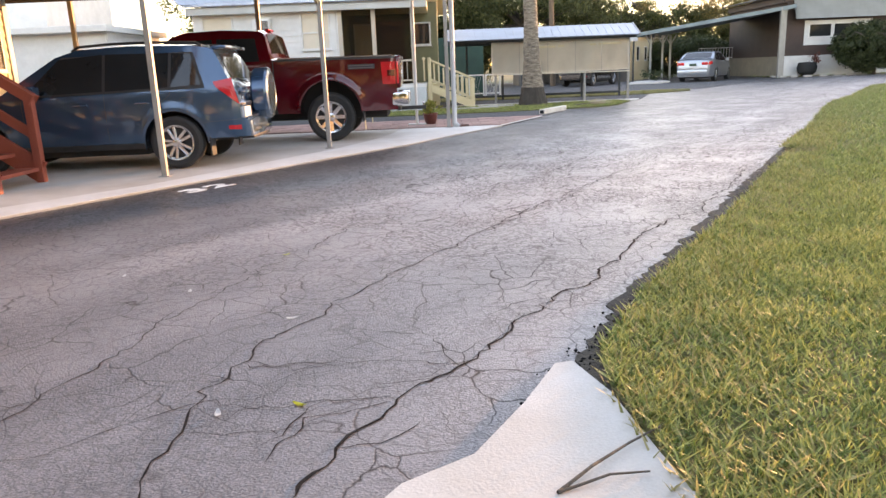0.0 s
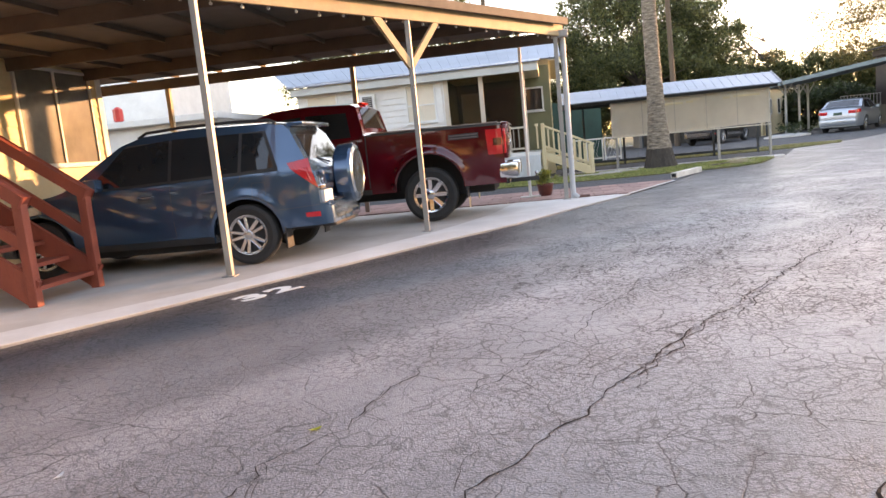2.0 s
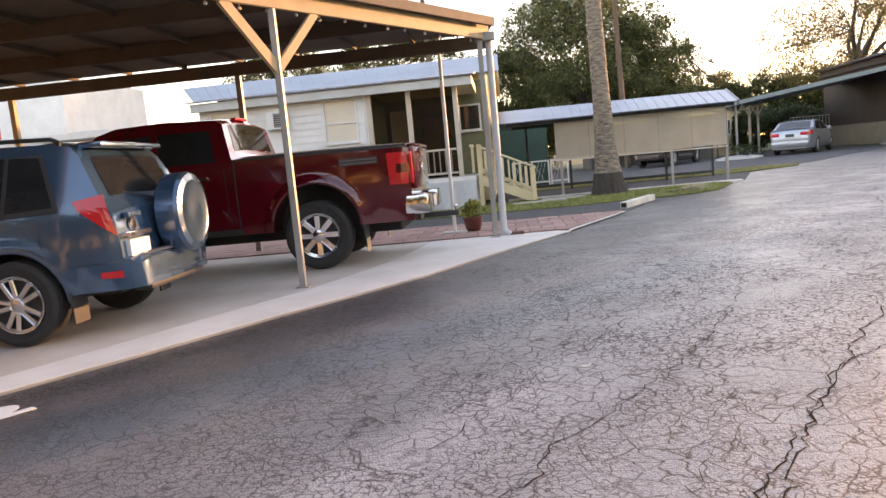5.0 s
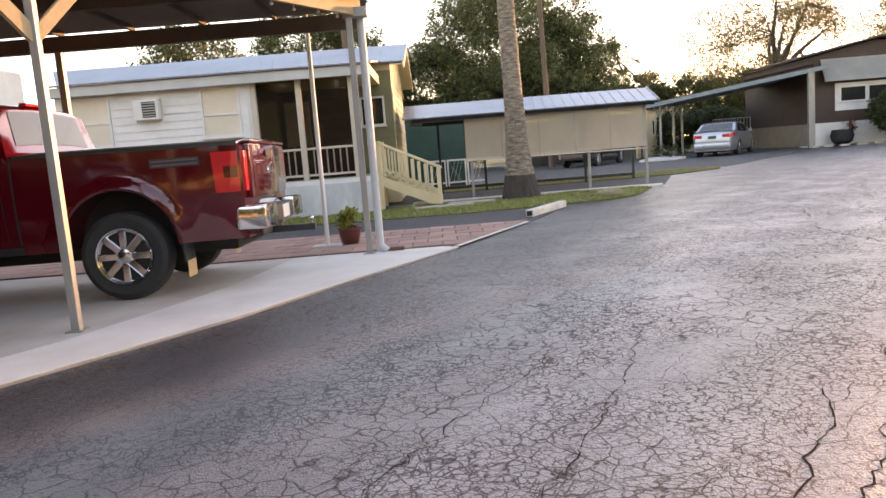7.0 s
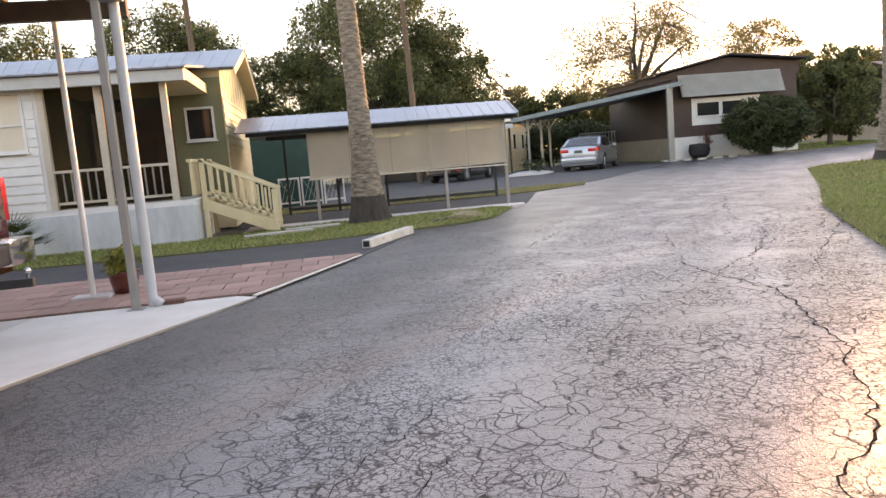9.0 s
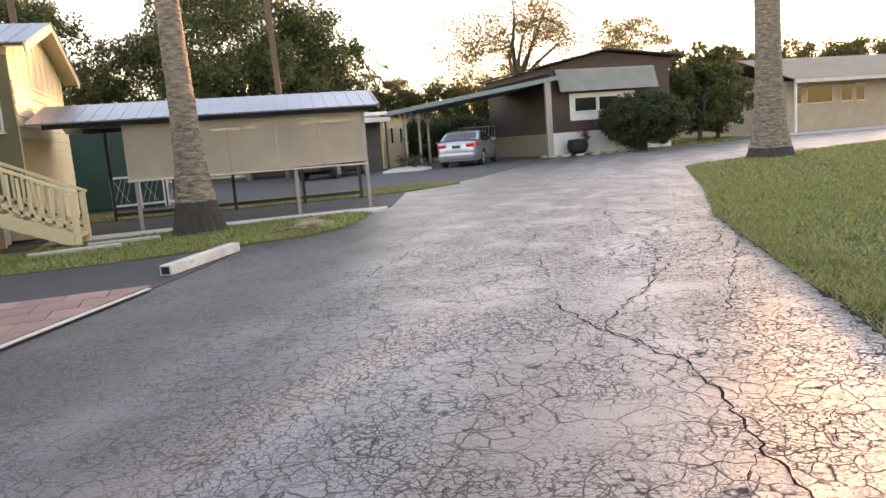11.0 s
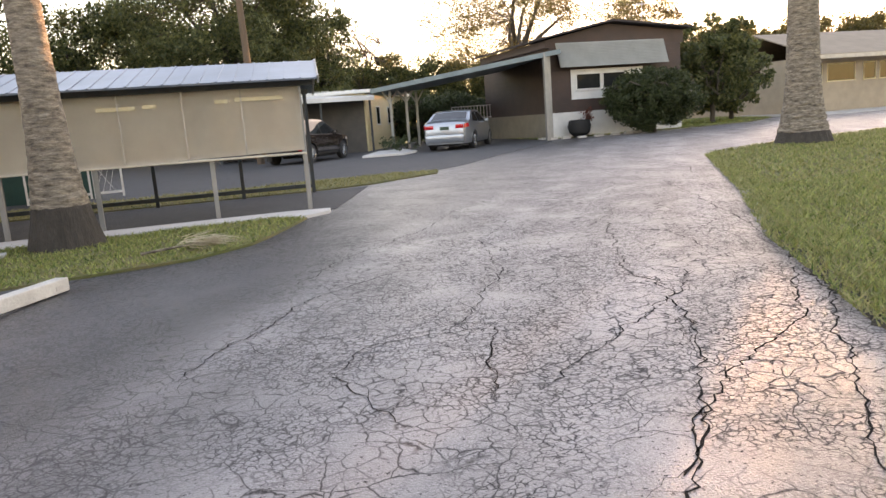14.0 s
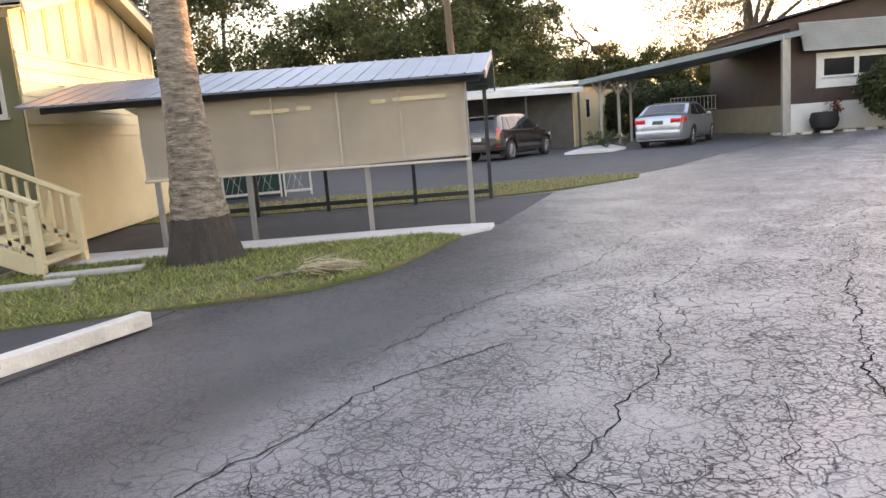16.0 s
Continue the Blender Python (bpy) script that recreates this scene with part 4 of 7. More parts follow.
# ---- palm trunks ----
def palm_trunk(x, y, r0, r1, h, lean, label, seed, foot=0.55):
    t = thing("palm_tree", pose(x, y, 0.02), label, "palm tree")
    rnd = random.Random(seed)
    n = 40
    bm = bm_new()
    rings = []
    z = 0.0
    hs = []
    while z < h:
        hs.append(z)
        z += 0.035 if z < 4.5 else 0.12
    for k, z in enumerate(hs):
        f = z / h
        r = r1 + (r0 - r1) * math.exp(-z / 0.9) + 0.04 * (1 - f)
        ring = []
        for i in range(n):
            a = 2 * math.pi * i / n
            w = 1 + (0.055 * noise.noise(Vector((math.cos(a) * 1.6, math.sin(a) * 1.6, z * 13 + seed))) + 0.03 * noise.noise(Vector((math.cos(a) * 5, math.sin(a) * 5, z * 21 + seed)))) * (z > foot) + (0.06 * noise.noise(Vector((math.cos(a) * 8, math.sin(a) * 8, z * 2))) if z < foot else 0)
            jz = 0.016 * noise.noise(Vector((a * 4, z * 9, seed)))
            ring.append(bm.verts.new((r * w * math.cos(a) + lean[0] * z, r * w * math.sin(a) + lean[1] * z, z + jz)))
        rings.append(ring)
    foot_bm = bm_new()
    cut = next(k for k, z in enumerate(hs) if z >= foot)
    fr = [[foot_bm.verts.new(v.co) for v in ring] for ring in rings[:cut + 1]]
    for a, b in zip(fr, fr[1:]):
        for i in range(n):
            foot_bm.faces.new((a[i], a[(i + 1) % n], b[(i + 1) % n], b[i]))
    for a, b in zip(rings[cut:], rings[cut + 1:]):
        for i in range(n):
            bm.faces.new((a[i], a[(i + 1) % n], b[(i + 1) % n], b[i]))
    bm.faces.new(rings[-1])
    bmesh.ops.delete(bm, geom=[v for ring in rings[:cut] for v in ring], context="VERTS")
    part("trunk", bm, BARK_PALM, t)
    part("foot", foot_bm, PALM_FOOT, t, "dark fibrous root foot")
    fr = []
    fv, ff = [], []
    top = Vector((lean[0] * h, lean[1] * h, h))
    for i in range(30):
        a, e = rnd.uniform(0, 6.28), rnd.uniform(-0.6, 0.9)
        d = Vector((math.cos(a) * math.cos(e), math.sin(a) * math.cos(e), math.sin(e)))
        s = Vector((-math.sin(a), math.cos(a), 0))
        hub = top + d * 1.0
        for j in range(14):
            b = (j - 6.5) / 6.5 * 1.3
            dd = (d * math.cos(b) + s * math.sin(b)) * 0.95 + Vector((0, 0, -0.25 * abs(b)))
            k = len(fv)
            fv += [tuple(hub + dd.cross(Vector((0, 0, 1))) * 0.03), tuple(hub - dd.cross(Vector((0, 0, 1))) * 0.03), tuple(hub + dd)]
            ff.append((k, k + 1, k + 2))
        k = len(fv)
        fv += [tuple(top + s * 0.02), tuple(top - s * 0.02), tuple(hub)]
        ff.append((k, k + 1, k + 2))
    raw("fronds", fv, ff, LEAF_DARK, t)
    return t


palm_trunk(2.80, 24.0, 0.44, 0.17, 11.0, (-0.02, 0.0), "tall palm with ringed grey trunk in the grass strip", 3)
palm_trunk(19.75, 28.9, 0.70, 0.34, 12.0, (-0.015, 0.0), "thick smooth palm trunk on the lawn corner", 8, foot=0.3)

# ---- far carport and dark brown house ----
far_cp = thing("far_carport", IDENT, "sloping metal carport roof beside the brown house", "carport")
sheet_roof("roof", far_cp, (12.6, 48.2, 2.95), (20.9, 44.6, 4.08), (24.5, 52.0, 4.25), (15.8, 53.5, 3.0), mat("blue_grey_sheet", (0.26, 0.32, 0.36), (0.2, 0.25, 0.28), 1, 0.5), 0.35, 0.05)
bm = bm_new()
beam(bm, (12.6, 48.15, 2.93), (20.9, 44.55, 4.06), 0.06, 0.22)
beam(bm, (12.6, 48.2, 2.9), (15.8, 53.5, 2.95), 0.06, 0.2)
part("fascia", bm, mat("grey_green_fascia", (0.20, 0.25, 0.26), None, 2, 0.6), far_cp)
for px, py, zt in ((13.7, 48.9, 2.95), (14.9, 50.3, 2.95), (15.9, 51.8, 2.95)):
    bm = bm_new()
    box(bm, px - 0.06, px + 0.06, py - 0.06, py + 0.06, 0, zt, 0.01)
    part("post", bm, GALV, far_cp)
    bm = bm_new()
    for s in (-1, 1):
        beam(bm, (px, py, zt - 0.6), (px + 0.4 * s, py, zt + 0.02), 0.07, 0.07)
    part("brace", bm, GALV, far_cp)
for px, py in ((20.25, 44.9), (20.75, 45.6)):
    bm = bm_new()
    box(bm, px - 0.09, px + 0.09, py - 0.09, py + 0.09, 0, 4.05, 0.01)
    part("post", bm, GALV, far_cp)

home_c = thing("brown_house", IDENT, "dark brown single storey house with white window awning", "house")
HY = 46.3
bm = bm_new()
box(bm, 21.2, 28.7, HY, 55, 1.25, 4.4)
part("wall", bm, BROWN, home_c)
siding(home_c, 21.2, 28.7, HY, 1.25, 4.4, 0.22, BROWN, "y", -1, ((22.3, 26.4, 1.9, 4.45),))
bm = bm_new()
box(bm, 21.2, 28.7, HY - 0.04, HY + 0.3, 0.0, 1.25)
part("foundation", bm, WHITE, home_c, "white painted foundation wall")
bm = bm_new()
gp = [(21.0, 4.4), (28.9, 4.4), (28.9, 5.0), (24.5, 5.45), (21.0, 4.75)]
va = [bm.verts.new((xx, HY, zz)) for xx, zz in gp]
vb = [bm.verts.new((xx, 55, zz)) for xx, zz in gp]
bm.faces.new(va), bm.faces.new(list(reversed(vb)))
for i in range(5):
    bm.faces.new((va[i], va[(i + 1) % 5], vb[(i + 1) % 5], vb[i]))
bmesh.ops.recalc_face_normals(bm, faces=bm.faces)
part("gable", bm, BROWN, home_c)
for p, q in (((20.7, 4.78), (24.5, 5.52)), ((24.5, 5.52), (29.2, 5.06))):
    sheet_roof("roof", home_c, (p[0], HY - 0.5, p[1]), (q[0], HY - 0.5, q[1]), (q[0], 55.4, q[1]), (p[0], 55.4, p[1]), mat("dark_roof", (0.05, 0.04, 0.04), None, 2, 0.7), 0.5, 0.08, False)
bm = bm_new()
box(bm, 22.3, 26.4, HY - 0.06, HY + 0.02, 1.85, 3.3)
part("window_surround", bm, WHITE, home_c)
for a, b in ((22.6, 23.9), (24.1, 25.3)):
    window("window", home_c, a, b, HY - 0.06, 2.35, 3.05, WHITE, WIN_DARK)
awn = new("awning")
awn.parent = home_c
for i in range(16):
    f0, f1 = i / 16, (i + 1) / 16
    bm = bm_new()
    p = [(HY - 0.09 - 0.45 * f0, 4.6 - 1.2 * f0), (HY - 0.19 - 0.45 * f1, 4.6 - 1.2 * f1), (HY - 0.08 - 0.45 * f1, 4.6 - 1.2 * f1), (HY - 0.06 - 0.45 * f0, 4.6 - 1.2 * f0)]
    vs = [[bm.verts.new((xx, yy, zz)) for yy, zz in p] for xx in (21.5, 27.6)]
    for j in range(4):
        bm.faces.new((vs[0][j], vs[1][j], vs[1][(j + 1) % 4], vs[0][(j + 1) % 4]))
    bm.faces.new(vs[0]), bm.faces.new(list(reversed(vs[1])))
    bmesh.ops.recalc_face_normals(bm, faces=bm.faces)
    part("slat", bm, PALE_GREY, awn)
bm = bm_new()
box(bm, 21.16, 21.4, HY + 0.3, 55, 0.0, 1.25)
part("foundation", bm, mat("tan_block_wall", (0.30, 0.26, 0.20), (0.24, 0.21, 0.17), 2, 0.85), home_c)
siding(home_c, HY, 55.0, 21.2, 1.25, 4.4, 0.22, BROWN, "x", -1)

# ---- cream house with open garage, left of the far carport ----
home_d = thing("garage_house", IDENT, "pale cream house with white roofed open garage", "house")
# garage walls coloured dark to carry the shade of the deep interior
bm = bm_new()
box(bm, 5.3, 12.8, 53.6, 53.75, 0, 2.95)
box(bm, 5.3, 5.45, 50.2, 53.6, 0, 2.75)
part("garage_wall", bm, mat("shaded_garage_wall", (0.14, 0.125, 0.11), None, 1, 0.8), home_d)
sheet_roof("roof", home_d, (5.0, 49.0, 2.75), (13.2, 50.2, 2.75), (13.6, 57.5, 3.5), (5.0, 57.5, 3.5), WHITE, 0.5, 0.06)
bm = bm_new()
beam(bm, (5.0, 48.95, 2.70), (13.2, 50.15, 2.70), 0.05, 0.2)
part("fascia", bm, WHITE, home_d)
for px, py in ((5.4, 49.4), (10.4, 50.0), (13.0, 50.4)):
    bm = bm_new()
    box(bm, px - 0.05, px + 0.05, py - 0.05, py + 0.05, 0, 2.75, 0.01)
    part("post", bm, DARKSTEEL, home_d)
cottage = thing("cream_cottage", pose(12.9, 50.9, 0, 0, 0, 63.4), "cream sided cottage wall lit by the low sun", "house")
part("wall", box(bm_new(), 0, 11, 0.03, 6, 0, 3.0), CREAM, cottage)
siding(cottage, 0, 11, 0.03, 0.3, 3.0, 0.2, CREAM, "y", -1, ((2.2, 3.0, 1.4, 2.3), (5.0, 5.8, 1.4, 2.3), (8.0, 8.8, 1.4, 2.3)))
for a in (2.2, 5.0, 8.0):
    window("window", cottage, a, a + 0.8, 0.03, 1.4, 2.3, WHITE, WIN_DARK)
# added dark panel: the garage interior's shade, set over the cottage end
part("interior_panel", box(bm_new(), -0.10, -0.02, 0.1, 6.0, 0, 2.7), mat("dim_interior_grey", (0.10, 0.09, 0.08), (0.07, 0.065, 0.06), 1.5, 0.8), cottage, "dark grey panel in place of the dim garage interior")
part("roof", box(bm_new(), -0.3, 11.3, -0.35, 6.3, 3.0, 3.18, 0.03), WHITE, cottage)

# ---- cream house beyond the lawn ----
home_e = thing("cream_house", IDENT, "low cream house with wide shingled roof in evening haze", "house")
bm = bm_new()
box(bm, 42.5, 66, 52.0, 64, 0, 3.6)
# cream wall with the evening haze put into its tan colour
part("wall", bm, mat("hazed_cream_wall", (0.42, 0.34, 0.25), (0.34, 0.28, 0.21), 1.2, 0.8), home_e)
sheet_roof("roof", home_e, (41.5, 50.2, 3.55), (67, 50.2, 3.55), (67, 57.5, 5.6), (43, 57.5, 5.6), mat("tan_shingle", (0.30, 0.24, 0.18), None, 1, 0.85), 0.6, 0.08, False)
sheet_roof("roof", home_e, (41.5, 65, 3.55), (67, 65, 3.55), (67, 57.5, 5.6), (43, 57.5, 5.6), mat("tan_shingle_rear", (0.30, 0.24, 0.18), None, 1, 0.85), 0.6, 0.08, False)
bm = bm_new()
box(bm, 41.5, 67, 50.15, 50.25, 3.35, 3.6)
part("fascia", bm, AGED, home_e)
for a, b in ((43.2, 43.8), (44.3, 46.6), (47.4, 48.4), (48.8, 49.6)):
    window("window", home_e, a, b, 52.0, 2.0, 3.1, CREAM, WIN_DARK)
for px in (41.8, 50.2, 58):
    bm = bm_new()
    box(bm, px - 0.07, px + 0.07, 50.4, 50.54, 0, 3.5, 0.01)
    part("post", bm, WHITE, home_e)

# ---- pale neighbour behind the cars ----
home_f = thing("long_white_home", IDENT, "long white mobile home behind the carport", "house")
bm = bm_new()
box(bm, -40, -10.6, 24.5, 29, 0, 2.8)
part("wall", bm, WHITE, home_f)
siding(home_f, -30, -10.65, 24.5, 0.5, 2.7, 0.25, WHITE, "y", -1)
bm = bm_new()
box(bm, -40.3, -10.4, 24.1, 29.3, 2.8, 3.0, 0.02)
part("roof", bm, WHITE, home_f)
bm = bm_new()
box(bm, -34, -15.2, 30, 36, 0, 5.6)
tall = part("tall_white_building", bm, WHITE)
tagged(tall, "plain tall white building wall in the distance", "building")
bm = bm_new()
lathe(bm, [(0.05, 0), (0.16, 0.06), (0.16, 0.42), (0.05, 0.5)], 8, (-13.9, 24.4, 2.99))
tagged(part("lantern", bm, mat("red_enamel", (0.6, 0.04, 0.03), None, 4, 0.4)), "small red lantern ornament on the roof edge", "lantern")


# ---- vehicles ----
def paint(name, c, metal=0.35, rough=0.28):
    m = mat(name, c, tuple(v * 0.9 for v in c), 1.5, rough, metal=metal, bump=0.01, bscale=300, coat=1.0)
    return m


TYRE = mat("tyre_rubber", (0.022, 0.022, 0.023), (0.03, 0.029, 0.028), 8, 0.8, bump=0.3, bscale=60)
ALLOY = mat("alloy_rim", (0.62, 0.62, 0.63), (0.5, 0.5, 0.5), 6, 0.25, metal=0.9, bump=0.02)
CHROME = mat("chrome", (0.78, 0.78, 0.8), (0.6, 0.6, 0.62), 3, 0.12, metal=1.0, bump=0.01)
TRIM = mat("black_trim", (0.02, 0.02, 0.021), (0.028, 0.028, 0.028), 6, 0.55, bump=0.1)
CARGLASS = mat("car_glass", (0.018, 0.02, 0.022), (0.014, 0.016, 0.018), 2, 0.04, bump=0.0, spec=0.6)
LAMP_RED = mat("red_lamp_lens", (0.65, 0.02, 0.025), (0.5, 0.015, 0.02), 5, 0.12, bump=0.02, coat=0.6)
LAMP_CLEAR = mat("clear_lamp_lens", (0.7, 0.7, 0.7), (0.6, 0.6, 0.6), 5, 0.1, bump=0.02, coat=0.6)
PLATE = mat("number_plate", (0.68, 0.68, 0.66), (0.6, 0.6, 0.6), 8, 0.5, bump=0.02)


def lerp_list(pts, x):
    if x <= pts[0][0]:
        return pts[0][1]
    for (xa, za), (xb, zb) in zip(pts, pts[1:]):
        if x <= xb:
            return za + (zb - za) * (x - xa) / ((xb - xa) or 1e-9)
    return pts[-1][1]


def soften(ob, angle=32):
    ob.data.polygons.foreach_set("use_smooth", [True] * len(ob.data.polygons))
    ob.data.set_sharp_from_angle(angle=radians(angle))
    return ob


class Shell:
    """Half widths and outline of a car body. x forward from the rear axle, y to its left, z up."""

    def __init__(self, width, top, belt, sill, axles, arch, plan, tumble=0.30, flare=0.02, tail=0.0):
        self.tail = tail
        self.w, self.top, self.belt, self.sill, self.axles, self.arch, self.plan, self.tumble, self.flare = width / 2, top, belt, sill, axles, arch, plan, tumble, flare

    def low(self, x):
        z = self.sill + self.tail * min(1.0, max(0.0, (-0.40 - x) / 0.06))
        for a, zc in self.axles:
            d = self.arch ** 2 - (x - a) ** 2
            if d > 0:
                z = max(z, zc + math.sqrt(d))
        return z

    def half(self, x, z):
        w = self.w * lerp_list(self.plan, x)
        b = lerp_list(self.belt, x)
        if z > b:
            return w - 0.015 - self.tumble * (z - b)
        mid = self.sill + (b - self.sill) * 0.55
        w = w - 0.05 * ((z - mid) / (b - mid if z > mid else mid - self.sill)) ** 2 * (0.35 if z > mid else 1.0)
        for a, zc in self.axles:
            d = math.hypot(x - a, z - zc)
            w += self.flare * max(0.0, 1 - abs(d - self.arch - 0.03) / 0.10)
        return w

    def body(self, xs, rows=16):
        bm = bm_new()
        left, right, roof = [], [], []
        for x in xs:
            lo, hi = self.low(x), lerp_list(self.top, x)
            b = lerp_list(self.belt, x)
            hi = max(hi, lo + 0.02)
            if hi > b + 0.03:
                zs = [lo + (b - lo) * j / (rows - 6) for j in range(rows - 6)] + [b + (hi - b) * j / 6 for j in range(7)]
            else:
                zs = [lo + (hi - lo) * j / rows for j in range(rows + 1)]
            left.append([bm.verts.new((x, self.half(x, z), z)) for z in zs])
            right.append([bm.verts.new((x, -self.half(x, z), z)) for z in zs])
            wt = self.half(x, hi)
            mids = []
            for j in range(1, 9):
                f = 1 - 2 * j / 9
                mids.append(bm.verts.new((x, wt * f, hi + 0.035 * (1 - f * f) * min(1, wt) + (0.012 * (1 - abs(f) ** 6)))))
            roof.append([left[-1][-1]] + mids + [right[-1][-1]])
        for i in range(len(xs) - 1):
            for g in (left, right, roof):
                for j in range(len(g[i]) - 1):
                    bm.faces.new((g[i][j], g[i + 1][j], g[i + 1][j + 1], g[i][j + 1]))
            bm.faces.new((left[i][0], left[i + 1][0], right[i + 1][0], right[i][0]))
        for i in (0, len(xs) - 1):
            for j in range(rows):
                bm.faces.new((left[i][j], left[i][j + 1], right[i][j + 1], right[i][j]))
            bm.faces.new(roof[i])
        bmesh.ops.recalc_face_normals(bm, faces=bm.faces)
        return bm

    def patch(self, quad, side, off=0.004, n=8, m=6):
        """A panel on the flank between four (x, z) corners."""
        bm = bm_new()
        (ax, az), (bx, bz), (cx, cz), (dx, dz) = quad
        g = []
        for i in range(n + 1):
            u = i / n
            row = []
            for j in range(m + 1):
                v = j / m
                x = (ax * (1 - u) + bx * u) * (1 - v) + (dx * (1 - u) + cx * u) * v
                z = (az * (1 - u) + bz * u) * (1 - v) + (dz * (1 - u) + cz * u) * v
                row.append(bm.verts.new((x, side * (self.half(x, z) + off), z)))
            g.append(row)
        for i in range(n):
            for j in range(m):
                bm.faces.new((g[i][j], g[i + 1][j], g[i + 1][j + 1], g[i][j + 1]))
        bmesh.ops.recalc_face_normals(bm, faces=bm.faces)
        for f in bm.faces:
            if f.normal.y * side < 0:
                f.normal_flip()
        return bm

    def cross(self, x0, x1, ya, yb, off=0.006, n=10, m=6, inset=None):
        """A panel on the top surface (screen, tailgate glass) between two stations; ya, yb as shares of the half width."""
        bm = bm_new()
        g = []
        for i in range(n + 1):
            row = []
            for j in range(m + 1):
                x = x0 + (x1 - x0) * j / m
                hi = lerp_list(self.top, x)
                wt = self.half(x, hi)
                f = ya + (yb - ya) * i / n
                dz = lerp_list(self.top, x + 0.01) - lerp_list(self.top, x - 0.01)
                nr = Vector((-dz, 0, 0.02)).normalized()
                p = Vector((x, wt * f, hi + 0.035 * (1 - f * f) * min(1, wt) + 0.012 * (1 - abs(f) ** 6))) + nr * off
                row.append(bm.verts.new(p))
            g.append(row)
        for i in range(n):
            for j in range(m):
                bm.faces.new((g[i][j], g[i + 1][j], g[i + 1][j + 1], g[i][j + 1]))
        bmesh.ops.recalc_face_normals(bm, faces=bm.faces)
        return bm


def wheel(parent, x, y, r, width, side, spokes, double, rim=0.66, rim_mat=None):
    """Tyre, rim and spokes; side +1 looks to the car's left."""
    w = new("wheel")
    w.parent = parent
    rim_mat = rim_mat or ALLOY
    rot = Matrix.Translation((x, y, r)) @ Matrix.Rotation(radians(-90 * side), 4, "X")
    h = width / 2
    bm = bm_new()
    prof = [(r * rim, -h * 0.9), (r * 0.86, -h), (r * 0.97, -h * 0.85), (r, -h * 0.5), (r, h * 0.5), (r * 0.97, h * 0.85), (r * 0.86, h), (r * (rim + 0.02), h * 0.9), (r * rim, h * 0.6)]
    lathe(bm, prof, 36)
    bmesh.ops.transform(bm, matrix=rot, verts=bm.verts)
    bmesh.ops.recalc_face_normals(bm, faces=bm.faces)
    soften(part("tyre", bm, TYRE, w))
    bm = bm_new()
    lathe(bm, [(r * rim * 0.9, h * 0.25), (r * rim, h * 0.3), (r * rim, h * 0.92), (r * rim * 0.93, h * 0.96), (r * rim * 0.9, h * 0.6), (r * rim * 0.86, h * 0.24), (0.02, h * 0.2)], 36)
    bmesh.ops.transform(bm, matrix=rot, verts=bm.verts)
    bmesh.ops.recalc_face_normals(bm, faces=bm.faces)
    soften(part("rim", bm, DARKALLOY, w))
    bm = bm_new()
    lathe(bm, [(r * rim * 0.88, h * 0.8), (r * rim * 0.99, h * 0.86), (r * rim * 1.0, h * 0.98), (r * rim * 0.9, h * 0.93)], 36)
    bm.faces.ensure_lookup_table()
    bmesh.ops.delete(bm, geom=[f for f in bm.faces if len(f.verts) > 4], context="FACES_ONLY")
    bmesh.ops.transform(bm, matrix=rot, verts=bm.verts)
    soften(part("rim_lip", bm, rim_mat, w))
    for k in range(spokes):
        for d in ((-0.2, 0.2) if double else (0.0,)):
            a = 2 * math.pi * k / spokes
            bm = bm_new()
            p0 = Vector((math.cos(a + d * 1.6) * r * 0.15, math.sin(a + d * 1.6) * r * 0.15, h * 0.80))
            p1 = Vector((math.cos(a + d * 1.1) * r * rim * 0.93, math.sin(a + d * 1.1) * r * rim * 0.93, h * 0.86))
            beam(bm, p0, p1, r * (0.12 if double else 0.17), 0.035, 0.008)
            bmesh.ops.transform(bm, matrix=rot, verts=bm.verts)
            part("spoke", bm, rim_mat, w)
    bm = bm_new()
    lathe(bm, [(r * 0.19, h * 0.6), (r * 0.19, h * 0.86), (r * 0.12, h * 0.95), (0.005, h * 0.97)], 20)
    bmesh.ops.transform(bm, matrix=rot, verts=bm.verts)
    bmesh.ops.recalc_face_normals(bm, faces=bm.faces)
    soften(part("hub", bm, rim_mat, w))
    return w


# metal behind the spokes; the shade there is put into its colour
DARKALLOY = mat("brake_shadowed_metal", (0.06, 0.06, 0.06), (0.04, 0.04, 0.04), 6, 0.5, metal=0.5)


def stations(x0, x1, axles, arch, extra=()):
    xs = set(round(x0 + (x1 - x0) * i / 60, 4) for i in range(61))
    for a, _ in axles:
        xs |= {round(a + arch * math.sin(radians(d)), 4) for d in range(-90, 91, 9)}
        xs |= {round(a - arch - 0.002, 4), round(a + arch + 0.002, 4)}
    xs |= {round(e, 4) for e in extra}
    return sorted(x for x in xs if x0 <= x <= x1)


def seam(sh, th, line, w=0.008, sides=(1, -1), material=None, off=0.0025):
    for s in sides:
        for (xa, za), (xb, zb) in zip(line, line[1:]):
            if abs(xb - xa) < abs(zb - za):
                q = ((xa - w / 2, za), (xa + w / 2, za), (xb + w / 2, zb), (xb - w / 2, zb))
                part("door_seam", sh.patch(q, s, off, 1, 8), material or TRIM, th)
            else:
                q = ((xa, za - w / 2), (xb, zb - w / 2), (xb, zb + w / 2), (xa, za + w / 2))
                part("door_seam", sh.patch(q, s, off, 8, 1), material or TRIM, th)


